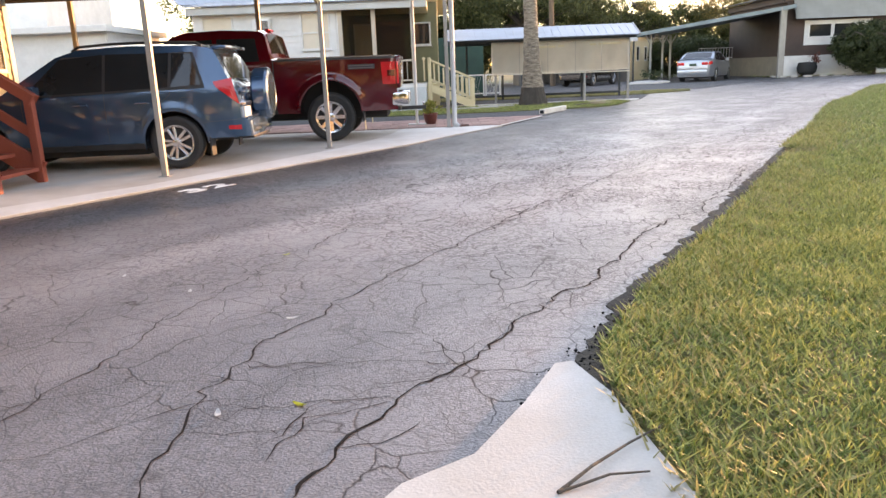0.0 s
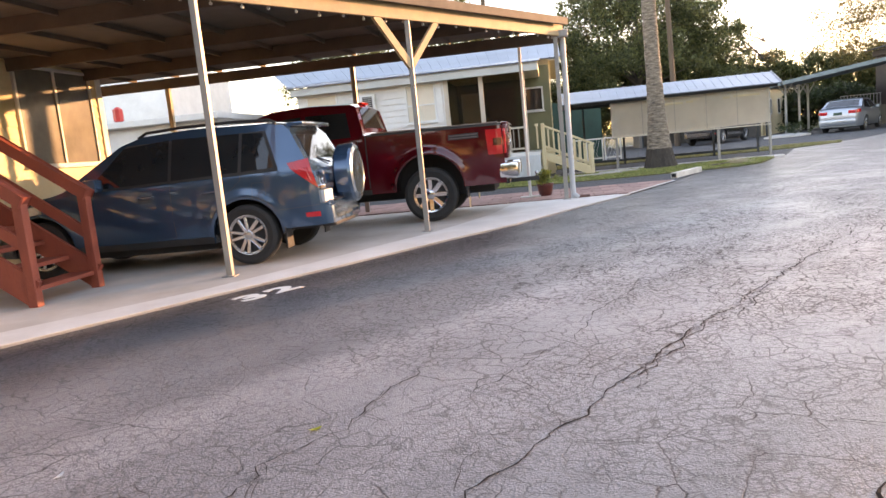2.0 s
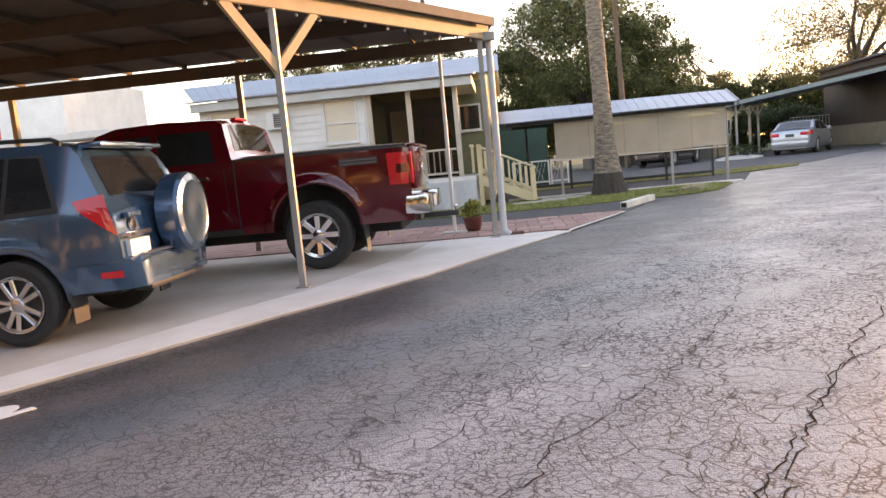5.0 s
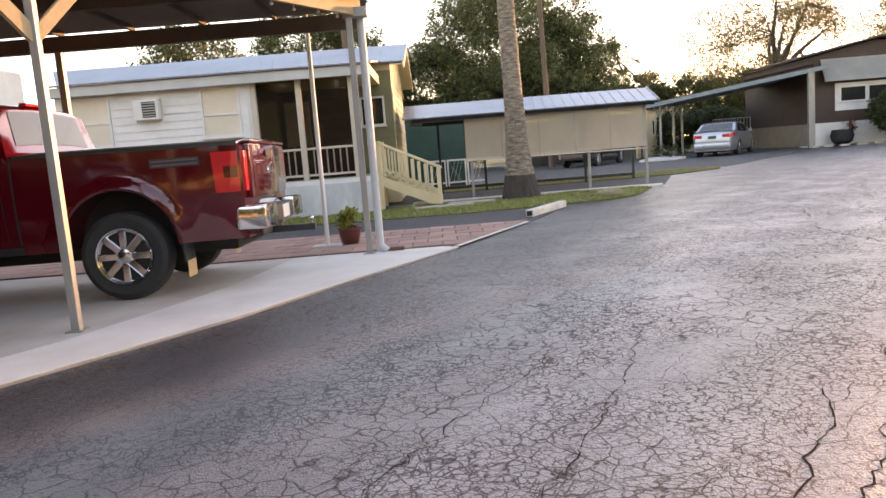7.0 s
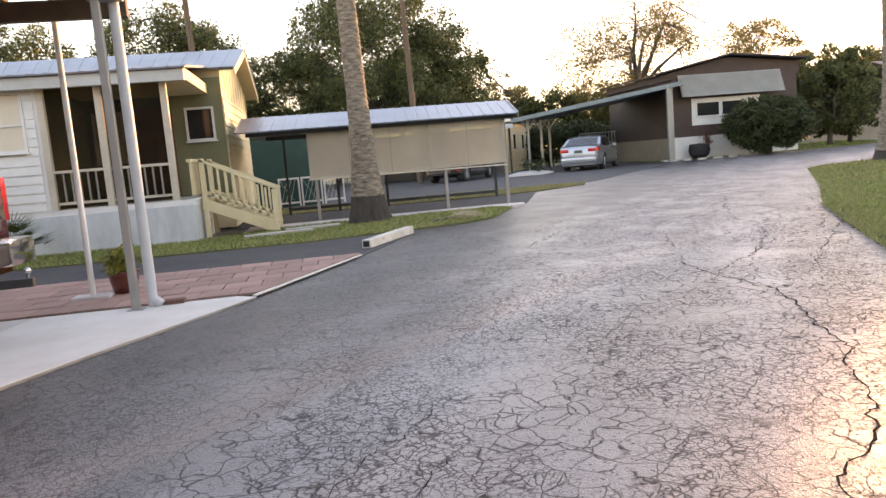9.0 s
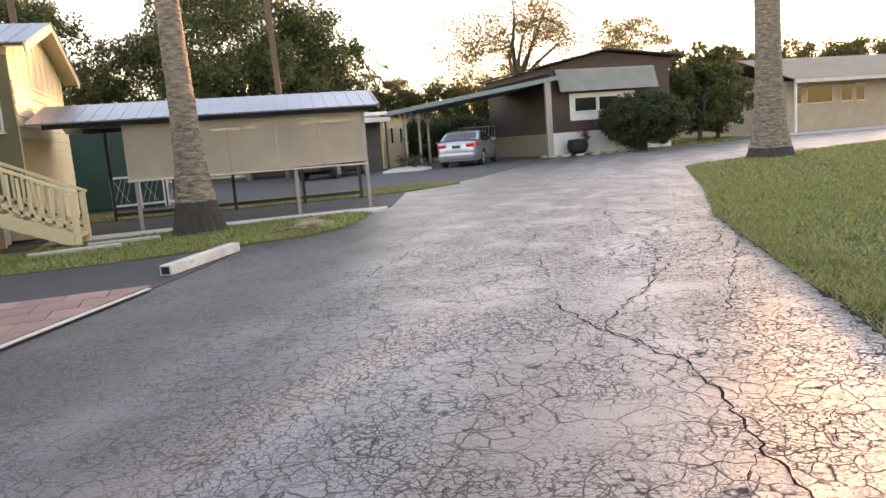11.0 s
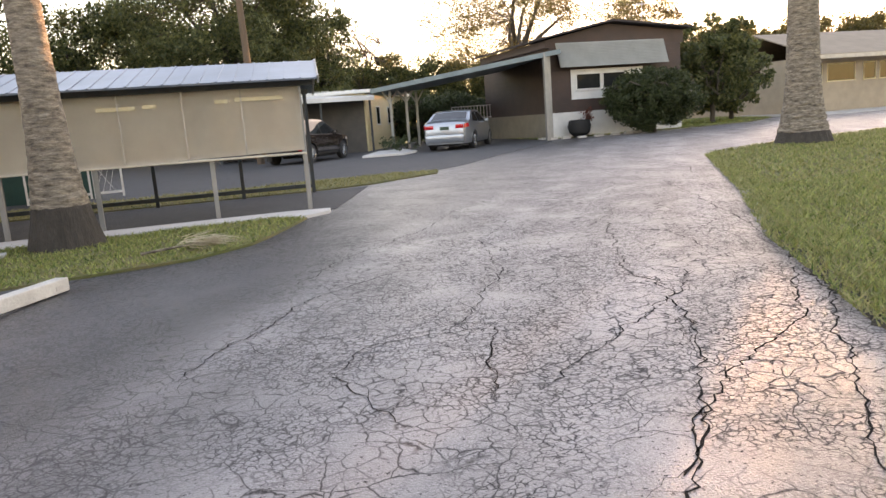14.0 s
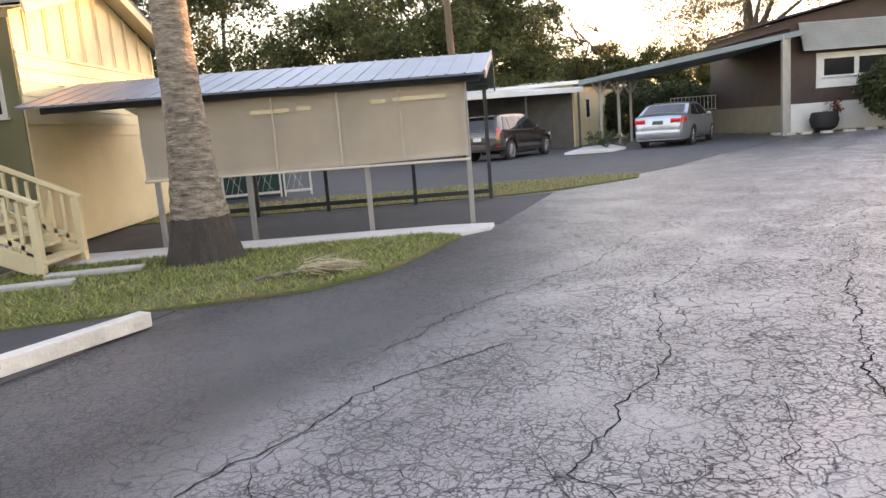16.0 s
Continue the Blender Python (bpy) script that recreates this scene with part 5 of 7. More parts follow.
def liner(th, sh, axles, arch, r):
    for a, zc in axles:
        for s in (1, -1):
            bm = bm_new()
            y0, y1 = s * (sh.w - 0.38), s * (sh.w - 0.035)
            n = 18
            ring = []
            for yy in (y0, y1):
                ring.append([bm.verts.new((a + (arch + 0.004) * math.cos(math.pi * i / n), yy, zc + (arch + 0.004) * math.sin(math.pi * i / n))) for i in range(n + 1)])
            for i in range(n):
                bm.faces.new((ring[0][i], ring[0][i + 1], ring[1][i + 1], ring[1][i]))
            bm.faces.new(ring[0])
            part("wheel_arch_liner", bm, DARK, th)


def underside(th, x0, x1, w, z0, z1):
    bm = bm_new()
    box(bm, x0, x1, -w, w, z0, z1, 0.02)
    part("underbody", bm, DARK, th)


def suv(m, label, body_mat, spare, wb=2.66, rails=True, rim=ALLOY):
    th = thing("suv", m, label, "car")
    r = 0.36
    axles = ((0.0, r), (wb, r))
    sx = wb / 2.66
    top = [(-1.0, 0.44), (-0.985, 0.60), (-0.93, 0.645), (-0.89, 0.66), (-0.885, 0.80), (-0.86, 1.02), (-0.80, 1.10), (-0.60, 1.52), (-0.52, 1.60), (-0.30, 1.635), (0.6, 1.66), (1.25, 1.63), (1.55, 1.54), (2.30 * sx, 1.06), (2.45 * sx, 1.02), (3.2 * sx, 0.92), (3.40 * sx, 0.82), (3.50 * sx, 0.62)]
    belt = [(-0.9, 1.06), (0.0, 1.05), (2.3 * sx, 0.98), (3.5 * sx, 0.92)]
    plan = [(-1.0, 0.72), (-0.97, 0.79), (-0.90, 0.86), (-0.80, 0.915), (-0.65, 0.955), (-0.45, 0.98), (-0.2, 0.99), (0.6, 1.0), (2.6 * sx, 0.985), (3.1 * sx, 0.92), (3.4 * sx, 0.80), (3.5 * sx, 0.70)]
    sh = Shell(1.80, top, belt, 0.29, axles, 0.425, plan, 0.32, 0.022, 0.11)
    xs = stations(-1.0, 3.5 * sx, axles, 0.425, [p[0] for p in top])
    soften(part("body", sh.body(xs), body_mat, th))
    underside(th, -0.8, 3.3 * sx, 0.70, 0.36, 0.62)
    part("floor_pan", box(bm_new(), 0.45, 2.2, -0.72, 0.72, 0.2, 0.36, 0.02), DARK, th)
    liner(th, sh, axles, 0.425, r)
    for s in (1, -1):
        for q in (((-0.40, 1.12), (0.0, 1.10), (-0.02, 1.545), (-0.27, 1.53)), ((0.04, 1.10), (0.88, 1.075), (0.87, 1.56), (0.02, 1.55)), ((0.92, 1.075), (1.98, 1.05), (1.50, 1.51), (0.91, 1.56))):
            part("side_window", sh.patch(q, s, 0.005), CARGLASS, th)
        part("pillar_trim", sh.patch(((-0.45, 1.10), (2.0, 1.03), (1.46, 1.54), (-0.30, 1.555)), s, 0.0025, 24, 6), TRIM, th)
        part("window_trim", sh.patch(((-0.45, 1.075), (1.98, 1.02), (1.96, 1.045), (-0.44, 1.10)), s, 0.005, 20, 2), TRIM, th)
        part("side_moulding", sh.patch(((0.44, 0.60), (2.2, 0.59), (2.2, 0.665), (0.44, 0.675)), s, 0.014, 20, 2), body_mat, th)
        part("sill_trim", sh.patch(((0.43, 0.29), (2.23, 0.29), (2.23, 0.37), (0.43, 0.37)), s, 0.006, 20, 2), TRIM, th)
        part("tail_lamp", sh.patch(((-0.885, 0.84), (-0.60, 1.08), (-0.56, 1.15), (-0.80, 1.19)), s, 0.012), LAMP_RED, th)
        part("reflector", sh.patch(((-0.88, 0.50), (-0.72, 0.51), (-0.72, 0.56), (-0.88, 0.56)), s, 0.010, 4, 2), LAMP_RED, th)
        part("head_lamp", sh.patch(((2.95 * sx, 0.78), (3.38 * sx, 0.70), (3.36 * sx, 0.84), (3.0 * sx, 0.88)), s, 0.008), LAMP_CLEAR, th)
        for hx in (0.30, 1.12):
            bm = bm_new()
            box(bm, hx, hx + 0.19, 0, 0.035, 0.885, 0.92, 0.012)
            for v in bm.verts:
                v.co.y = s * (v.co.y + sh.half(hx + 0.1, 0.9))
            bmesh.ops.recalc_face_normals(bm, faces=bm.faces)
            part("door_handle", bm, body_mat, th)
        mir = bm_new()
        box(mir, 1.72, 1.90, 0.90, 1.08, 1.02, 1.18, 0.04)
        for v in mir.verts:
            v.co.y *= s
        bmesh.ops.recalc_face_normals(mir, faces=mir.faces)
        soften(part("door_mirror", mir, body_mat, th))
        if rails:
            bm = bm_new()
            pts = [(-0.40, 1.64), (-0.32, 1.68), (0.2, 1.70), (0.8, 1.70), (1.25, 1.675), (1.36, 1.62)]
            for (xa, za), (xb, zb) in zip(pts, pts[1:]):
                cyl(bm, (xa, s * 0.60, za), (xb, s * 0.60, zb), 0.018, n=8)
            part("roof_rail", bm, TRIM, th)
        part("mud_flap", box(bm_new(), -0.47, -0.45, *sorted((s * 0.66, s * 0.88)), 0.16, 0.42, 0.004), TRIM, th)
    seam(sh, th, [(0.90, 0.40), (0.90, 1.06), (0.89, 1.55)])
    seam(sh, th, [(0.44, 0.55), (0.28, 0.80), (0.02, 1.0), (0.01, 1.08)])
    seam(sh, th, [(1.98, 0.40), (2.02, 1.0)])
    seam(sh, th, [(-0.28, 0.80), (-0.12, 0.80), (-0.12, 0.96), (-0.28, 0.96), (-0.28, 0.80)], 0.005, (1,))
    seam(sh, th, [(-0.88, 0.64), (-0.42, 0.62)], 0.006)
    soften(part("rear_window", sh.cross(-0.775, -0.615, -0.80, 0.80), CARGLASS, th))
    soften(part("windscreen", sh.cross(1.58, 2.26 * sx, -0.9, 0.9), CARGLASS, th))
    soften(part("spoiler", box(bm_new(), -0.72, -0.50, -0.55, 0.55, 1.585, 1.635, 0.02), body_mat, th))
    part("bumper_step", box(bm_new(), -0.985, -0.88, -0.55, 0.55, 0.655, 0.685, 0.01), CHROME if spare else TRIM, th)
    part("lower_valance", box(bm_new(), -0.99, -0.80, -0.55, 0.55, 0.35, 0.43, 0.03), TRIM, th)
    for s in (1, -1):
        wheel(th, 0.0, s * 0.785, r, 0.225, s, 5, True, rim_mat=rim)
        wheel(th, wb, s * 0.785, r, 0.225, s, 5, True, rim_mat=rim)
    part("wiper", beam(bm_new(), (-0.84, 0.0, 1.12), (-0.76, 0.42, 1.20), 0.02, 0.02), TRIM, th)
    if spare:
        cov = new("spare_wheel_cover")
        cov.parent = th
        bm = bm_new()
        lathe(bm, [(0.05, 0.0), (0.33, 0.0), (0.365, 0.03), (0.37, 0.20), (0.35, 0.235), (0.29, 0.25), (0.27, 0.243), (0.10, 0.255), (0.01, 0.258)], 40)
        bmesh.ops.transform(bm, matrix=Matrix.Translation((-0.90, -0.16, 0.96)) @ Matrix.Rotation(radians(-90), 4, "Y"), verts=bm.verts)
        bmesh.ops.recalc_face_normals(bm, faces=bm.faces)
        soften(part("shell", bm, body_mat, cov), 25)
        bm = bm_new()
        box(bm, -0.93, -0.86, 0.36, 0.70, 0.66, 0.80, 0.008)
        part("number_plate", bm, PLATE, th)
        bm = bm_new()
        box(bm, -0.95, -0.86, 0.34, 0.72, 0.82, 0.87, 0.012)
        part("plate_garnish", bm, CHROME, th)
        bm = bm_new()
        box(bm, -0.93, -0.87, 0.44, 0.66, 0.98, 1.03, 0.015)
        part("tailgate_handle", bm, body_mat, th)
        bm = bm_new()
        lathe(bm, [(0.055, 0.0), (0.05, 0.012), (0.01, 0.014)], 20)
        bmesh.ops.transform(bm, matrix=Matrix.Translation((-0.885, 0.55, 0.92)) @ Matrix.Rotation(radians(-90), 4, "Y"), verts=bm.verts)
        part("badge", bm, CHROME, th)
    else:
        part("number_plate", box(bm_new(), -0.93, -0.87, -0.17, 0.17, 0.74, 0.88, 0.006), PLATE, th)
    return th


suv(pose(-3.86, 11.44, 0.02, 0, 0, 181.0), "blue metallic compact SUV with covered spare wheel, parked in the carport", paint("blue_metallic", (0.045, 0.098, 0.175), 0.55, 0.22), True)


def pickup(m, label):
    th = thing("pickup_truck", m, label, "truck")
    red = paint("dark_red_paint", (0.095, 0.0025, 0.007), 0.1, 0.1)
    r, wb = 0.435, 4.06
    axles = ((0.0, 0.53), (wb, 0.53))
    arch = 0.55
    top = [(-1.22, 1.40), (-1.19, 1.455), (0.95, 1.47), (0.98, 1.47), (1.0, 1.50), (1.10, 1.93), (1.20, 1.985), (1.9, 2.02), (2.5, 2.0), (2.75, 1.93), (3.35, 1.48), (3.5, 1.44), (4.7, 1.36), (4.95, 1.25), (5.0, 0.9)]
    belt = [(-1.22, 1.5), (0.95, 1.49), (1.0, 1.44), (3.4, 1.40), (5.0, 1.40)]
    plan = [(-1.22, 0.955), (-1.12, 0.985), (-0.8, 1.0), (4.2, 1.0), (4.7, 0.95), (5.0, 0.84)]
    sh = Shell(2.00, top, belt, 0.52, axles, arch, plan, 0.25, 0.045)
    xs = stations(-1.22, 5.0, axles, arch, [p[0] for p in top])
    soften(part("body", sh.body(xs), red, th))
    underside(th, -1.0, 4.8, 0.55, 0.38, 0.8)
    liner(th, sh, axles, arch, r)
    for s in (1, -1):
        for q in (((1.2, 1.46), (1.95, 1.455), (1.95, 1.87), (1.27, 1.86)), ((2.03, 1.455), (3.12, 1.45), (2.78, 1.83), (2.03, 1.87))):
            part("side_window", sh.patch(q, s, 0.006), CARGLASS, th)
        part("tail_lamp", sh.patch(((-1.20, 0.98), (-0.97, 0.98), (-0.95, 1.37), (-1.20, 1.37)), s, 0.012), LAMP_RED, th)
        part("lamp_insert", sh.patch(((-1.19, 1.12), (-1.06, 1.12), (-1.06, 1.23), (-1.19, 1.23)), s, 0.016, 4, 4), mat("smoked_lens", (0.10, 0.004, 0.006), (0.05, 0.003, 0.004), 5, 0.15, bump=0.0, coat=0.6), th)
        part("bed_rail_cap", sh.patch(((-1.20, 1.425), (0.94, 1.445), (0.94, 1.475), (-1.20, 1.46)), s, 0.008, 20, 2), TRIM, th)
        part("flare_moulding", sh.patch(((0.95, 0.52), (3.45, 0.52), (3.45, 0.60), (0.95, 0.60)), s, 0.012, 20, 2), TRIM, th)
        part("body_crease", sh.patch(((-0.95, 0.90), (-0.52, 0.92), (-0.50, 0.945), (-0.97, 0.93)), s, 0.012, 8, 2), red, th)
        bm = bm_new()
        box(bm, 1.30, 1.52, 0, 0.045, 1.24, 1.28, 0.012)
        for v in bm.verts:
            v.co.y = s * (v.co.y + sh.half(1.4, 1.25))
        bmesh.ops.recalc_face_normals(bm, faces=bm.faces)
        part("door_handle", bm, CHROME, th)
        bars = mat("badge_grey", (0.16, 0.12, 0.12), (0.12, 0.09, 0.09), 5, 0.4, bump=0.0)
        part("side_badge", sh.patch(((-0.36, 1.26), (-0.84, 1.26), (-0.84, 1.345), (-0.36, 1.345)), s, 0.004, 6, 2), TRIM, th)
        for za in (1.275, 1.315):
            part("side_badge", sh.patch(((-0.38, za), (-0.82, za), (-0.82, za + 0.014), (-0.38, za + 0.014)), s, 0.006, 6, 1), bars, th)
        bm = bm_new()
        box(bm, 2.95, 3.15, 1.02, 1.28, 1.42, 1.72, 0.04)
        for v in bm.verts:
            v.co.y *= s
        bmesh.ops.recalc_face_normals(bm, faces=bm.faces)
        soften(part("door_mirror", bm, TRIM, th))
        flap = part("mud_flap", box(bm_new(), -0.60, -0.575, *sorted((s * 0.70, s * 0.98)), 0.34, 0.62, 0.004), TRIM, th)
        part("flap_plate", box(bm_new(), -0.606, -0.60, *sorted((s * 0.72, s * 0.96)), 0.18, 0.345, 0.003), mat("brushed_brass_plate", (0.62, 0.50, 0.28), None, 6, 0.35, metal=0.5), th, "pale metal plate below the mud flap")
        wheel(th, 0.0, s * 0.845, r, 0.275, s, 8, False, 0.64, CHROME)
        wheel(th, wb, s * 0.845, r, 0.275, s, 8, False, 0.64, CHROME)
    seam(sh, th, [(0.97, 0.62), (0.97, 1.46)], 0.022)
    seam(sh, th, [(1.08, 0.65), (1.10, 1.40)], 0.007)
    seam(sh, th, [(1.99, 0.62), (1.99, 1.44)], 0.007)
    seam(sh, th, [(3.30, 0.62), (3.32, 1.40)], 0.007)
    # tailgate, proud of the rear face
    tg = new("tailgate")
    tg.parent = th
    soften(part("panel", box(bm_new(), -1.275, -1.215, -0.80, 0.80, 0.90, 1.44, 0.02), red, tg))
    soften(part("panel_inset", box(bm_new(), -1.283, -1.27, -0.70, 0.70, 1.0, 1.27, 0.006), red, tg))
    part("handle", box(bm_new(), -1.29, -1.27, -0.16, 0.16, 1.31, 1.38, 0.008), DARK, tg, "black tailgate handle")
    soften(part("spoiler_lip", box(bm_new(), -1.29, -1.20, -0.80, 0.80, 1.44, 1.475, 0.012), red, tg))
    bm = bm_new()
    lathe(bm, [(0.075, 0.0), (0.07, 0.012), (0.01, 0.014)], 24)
    bmesh.ops.transform(bm, matrix=Matrix.Translation((-1.284, 0.0, 1.16)) @ Matrix.Rotation(radians(-90), 4, "Y") @ Matrix.Diagonal((0.75, 1.5, 1, 1)), verts=bm.verts)
    part("badge", bm, CHROME, tg)
    for s in (1, -1):
        soften(part("tail_lamp_rear", box(bm_new(), -1.255, -1.20, *sorted((s * 0.815, s * 0.945)), 0.98, 1.37, 0.012), LAMP_RED, th))
        soften(part("bumper_end", box(bm_new(), -1.42, -1.12, *sorted((s * 0.42, s * 0.97)), 0.60, 0.83, 0.035), CHROME, th))
    part("bumper_step", box(bm_new(), -1.41, -1.15, -0.42, 0.42, 0.62, 0.79, 0.02), TRIM, th)
    part("number_plate", box(bm_new(), -1.418, -1.408, -0.16, 0.16, 0.64, 0.78, 0.003), PLATE, th)
    hitch = part("tow_hitch", box(bm_new(), -1.72, -1.2, -0.035, 0.035, 0.47, 0.54, 0.008), TRIM, th)
    part("tow_bar", box(bm_new(), -1.25, -1.17, -0.45, 0.45, 0.48, 0.56, 0.02), TRIM, th)
    bm = bm_new()
    bmesh.ops.create_uvsphere(bm, u_segments=16, v_segments=10, radius=0.028, matrix=Matrix.Translation((-1.68, 0, 0.60)))
    cyl(bm, (-1.68, 0, 0.535), (-1.68, 0, 0.59), 0.015, n=10)
    soften(part("tow_ball", bm, CHROME, th))
    soften(part("rear_window", sh.cross(1.015, 1.095, -0.78, 0.78), CARGLASS, th))
    soften(part("windscreen", sh.cross(2.78, 3.32, -0.9, 0.9), CARGLASS, th))
    part("cab_lamp", box(bm_new(), 1.14, 1.22, -0.22, 0.22, 2.02, 2.055, 0.012), LAMP_RED, th)
    # dark panel closes the solid bed; no open interior is modelled
    soften(part("bed_top_panel", sh.cross(-1.14, 0.93, -0.96, 0.96), DARK, th, "flat dark panel over the solid bed"))
    return th


pickup(pose(-2.20, 14.88, 0.02, 0, 0, 180.5), "dark red crew cab pickup truck with chrome rear bumper")


def sedan(m, label, body_mat):
    th = thing("sedan", m, label, "car")
    r, wb = 0.325, 2.70
    axles = ((0.0, r), (wb, r))
    top = [(-1.05, 0.60), (-1.03, 0.88), (-0.98, 1.00), (-0.55, 1.06), (-0.45, 1.08), (0.15, 1.38), (0.45, 1.435), (1.0, 1.45), (1.35, 1.42), (1.6, 1.34), (2.3, 0.98), (2.5, 0.96), (3.3, 0.84), (3.48, 0.72), (3.52, 0.55)]
    belt = [(-1.05, 1.02), (-0.4, 0.99), (2.3, 0.92), (3.5, 0.9)]
    plan = [(-1.05, 0.78), (-0.98, 0.88), (-0.7, 0.96), (0.2, 1.0), (2.5, 0.99), (3.2, 0.9), (3.52, 0.68)]
    sh = Shell(1.80, top, belt, 0.24, axles, 0.375, plan, 0.40, 0.018)
    soften(part("body", sh.body(stations(-1.05, 3.52, axles, 0.375, [p[0] for p in top])), body_mat, th))
    underside(th, -0.9, 3.3, 0.7, 0.18, 0.5)
    liner(th, sh, axles, 0.375, r)
    for s in (1, -1):
        part("side_window", sh.patch(((-0.18, 1.03), (0.72, 0.99), (0.70, 1.37), (0.28, 1.33)), s, 0.006), CARGLASS, th)
        part("side_window", sh.patch(((0.78, 0.99), (1.98, 0.96), (1.48, 1.31), (0.77, 1.375)), s, 0.006), CARGLASS, th)
        part("tail_lamp", sh.patch(((-1.03, 0.80), (-0.72, 0.84), (-0.76, 0.97), (-1.02, 0.95)), s, 0.012), LAMP_RED, th)
        soften(part("tail_lamp_rear", box(bm_new(), -1.07, -1.0, *sorted((s * 0.42, s * 0.72)), 0.80, 0.94, 0.015), LAMP_RED, th))
        wheel(th, 0, s * 0.775, r, 0.21, s, 5, False)
        wheel(th, wb, s * 0.775, r, 0.21, s, 5, False)
        bm = bm_new()
        box(bm, 1.8, 1.95, 0.88, 1.04, 0.95, 1.07, 0.03)
        for v in bm.verts:
            v.co.y *= s
        bmesh.ops.recalc_face_normals(bm, faces=bm.faces)
        part("door_mirror", bm, body_mat, th)
    seam(sh, th, [(0.75, 0.35), (0.75, 0.99)])
    soften(part("rear_window", sh.cross(-0.42, 0.10, -0.84, 0.84), CARGLASS, th))
    soften(part("windscreen", sh.cross(1.62, 2.26, -0.9, 0.9), CARGLASS, th))
    soften(part("rear_bumper", box(bm_new(), -1.12, -0.9, -0.74, 0.74, 0.30, 0.58, 0.05), body_mat, th))
    part("number_plate", box(bm_new(), -1.075, -1.04, -0.17, 0.17, 0.76, 0.88, 0.004), mat("green_plate", (0.05, 0.09, 0.06), None, 6, 0.5), th)
    return th


SILVER = paint("silver_paint", (0.33, 0.36, 0.40), 0.7, 0.28)
sedan(pose(15.3, 44.5, 0.0, 0, 0, 56) @ Matrix.Scale(1.18, 4), "silver sedan parked under the far carport", SILVER)
suv(pose(8.1, 43.9, 0.0, 0, 0, 53) @ Matrix.Scale(1.06, 4), "dark bronze SUV parked before the open garage", paint("bronze_paint", (0.05, 0.038, 0.034), 0.4, 0.22), False, wb=2.7, rails=False)


# ---- trees ----
def limb_mesh(bm, pts, r0, r1, n=7):
    rings = []
    for i, p in enumerate(pts):
        a = pts[max(0, i - 1)]
        b = pts[min(len(pts) - 1, i + 1)]
        d = (b - a).normalized()
        s = d.cross(Vector((0.3, 0.9, 0.2))).normalized()
        u = d.cross(s)
        r = r0 + (r1 - r0) * i / max(1, len(pts) - 1)
        rings.append([bm.verts.new(p + (s * math.cos(2 * math.pi * k / n) + u * math.sin(2 * math.pi * k / n)) * r) for k in range(n)])
    for a, b in zip(rings, rings[1:]):
        for k in range(n):
            bm.faces.new((a[k], a[(k + 1) % n], b[(k + 1) % n], b[k]))
    bm.faces.new(rings[-1])


def leaves(rng, centres, radii, per, size, flat=0.75):
    """Small two-triangle leaves scattered in clumps."""
    c = np.repeat(np.asarray(centres), per, axis=0)
    r = np.repeat(np.asarray(radii), per)
    k = len(c)
    d = rng.normal(size=(k, 3))
    d /= np.linalg.norm(d, axis=1)[:, None]
    p = c + d * (r * rng.uniform(0.25, 1.0, k) ** 0.6)[:, None] * np.array([1, 1, flat])
    a = rng.normal(size=(k, 3))
    a /= np.linalg.norm(a, axis=1)[:, None]
    b = np.cross(a, rng.normal(size=(k, 3)))
    b /= np.linalg.norm(b, axis=1)[:, None]
    s = size * rng.uniform(0.55, 1.35, k)[:, None]
    v = np.stack([p - a * s, p + b * s * 0.5, p + a * s, p - b * s * 0.5], axis=1).reshape(-1, 3)
    f = np.arange(4 * k).reshape(k, 4)
    return v, f


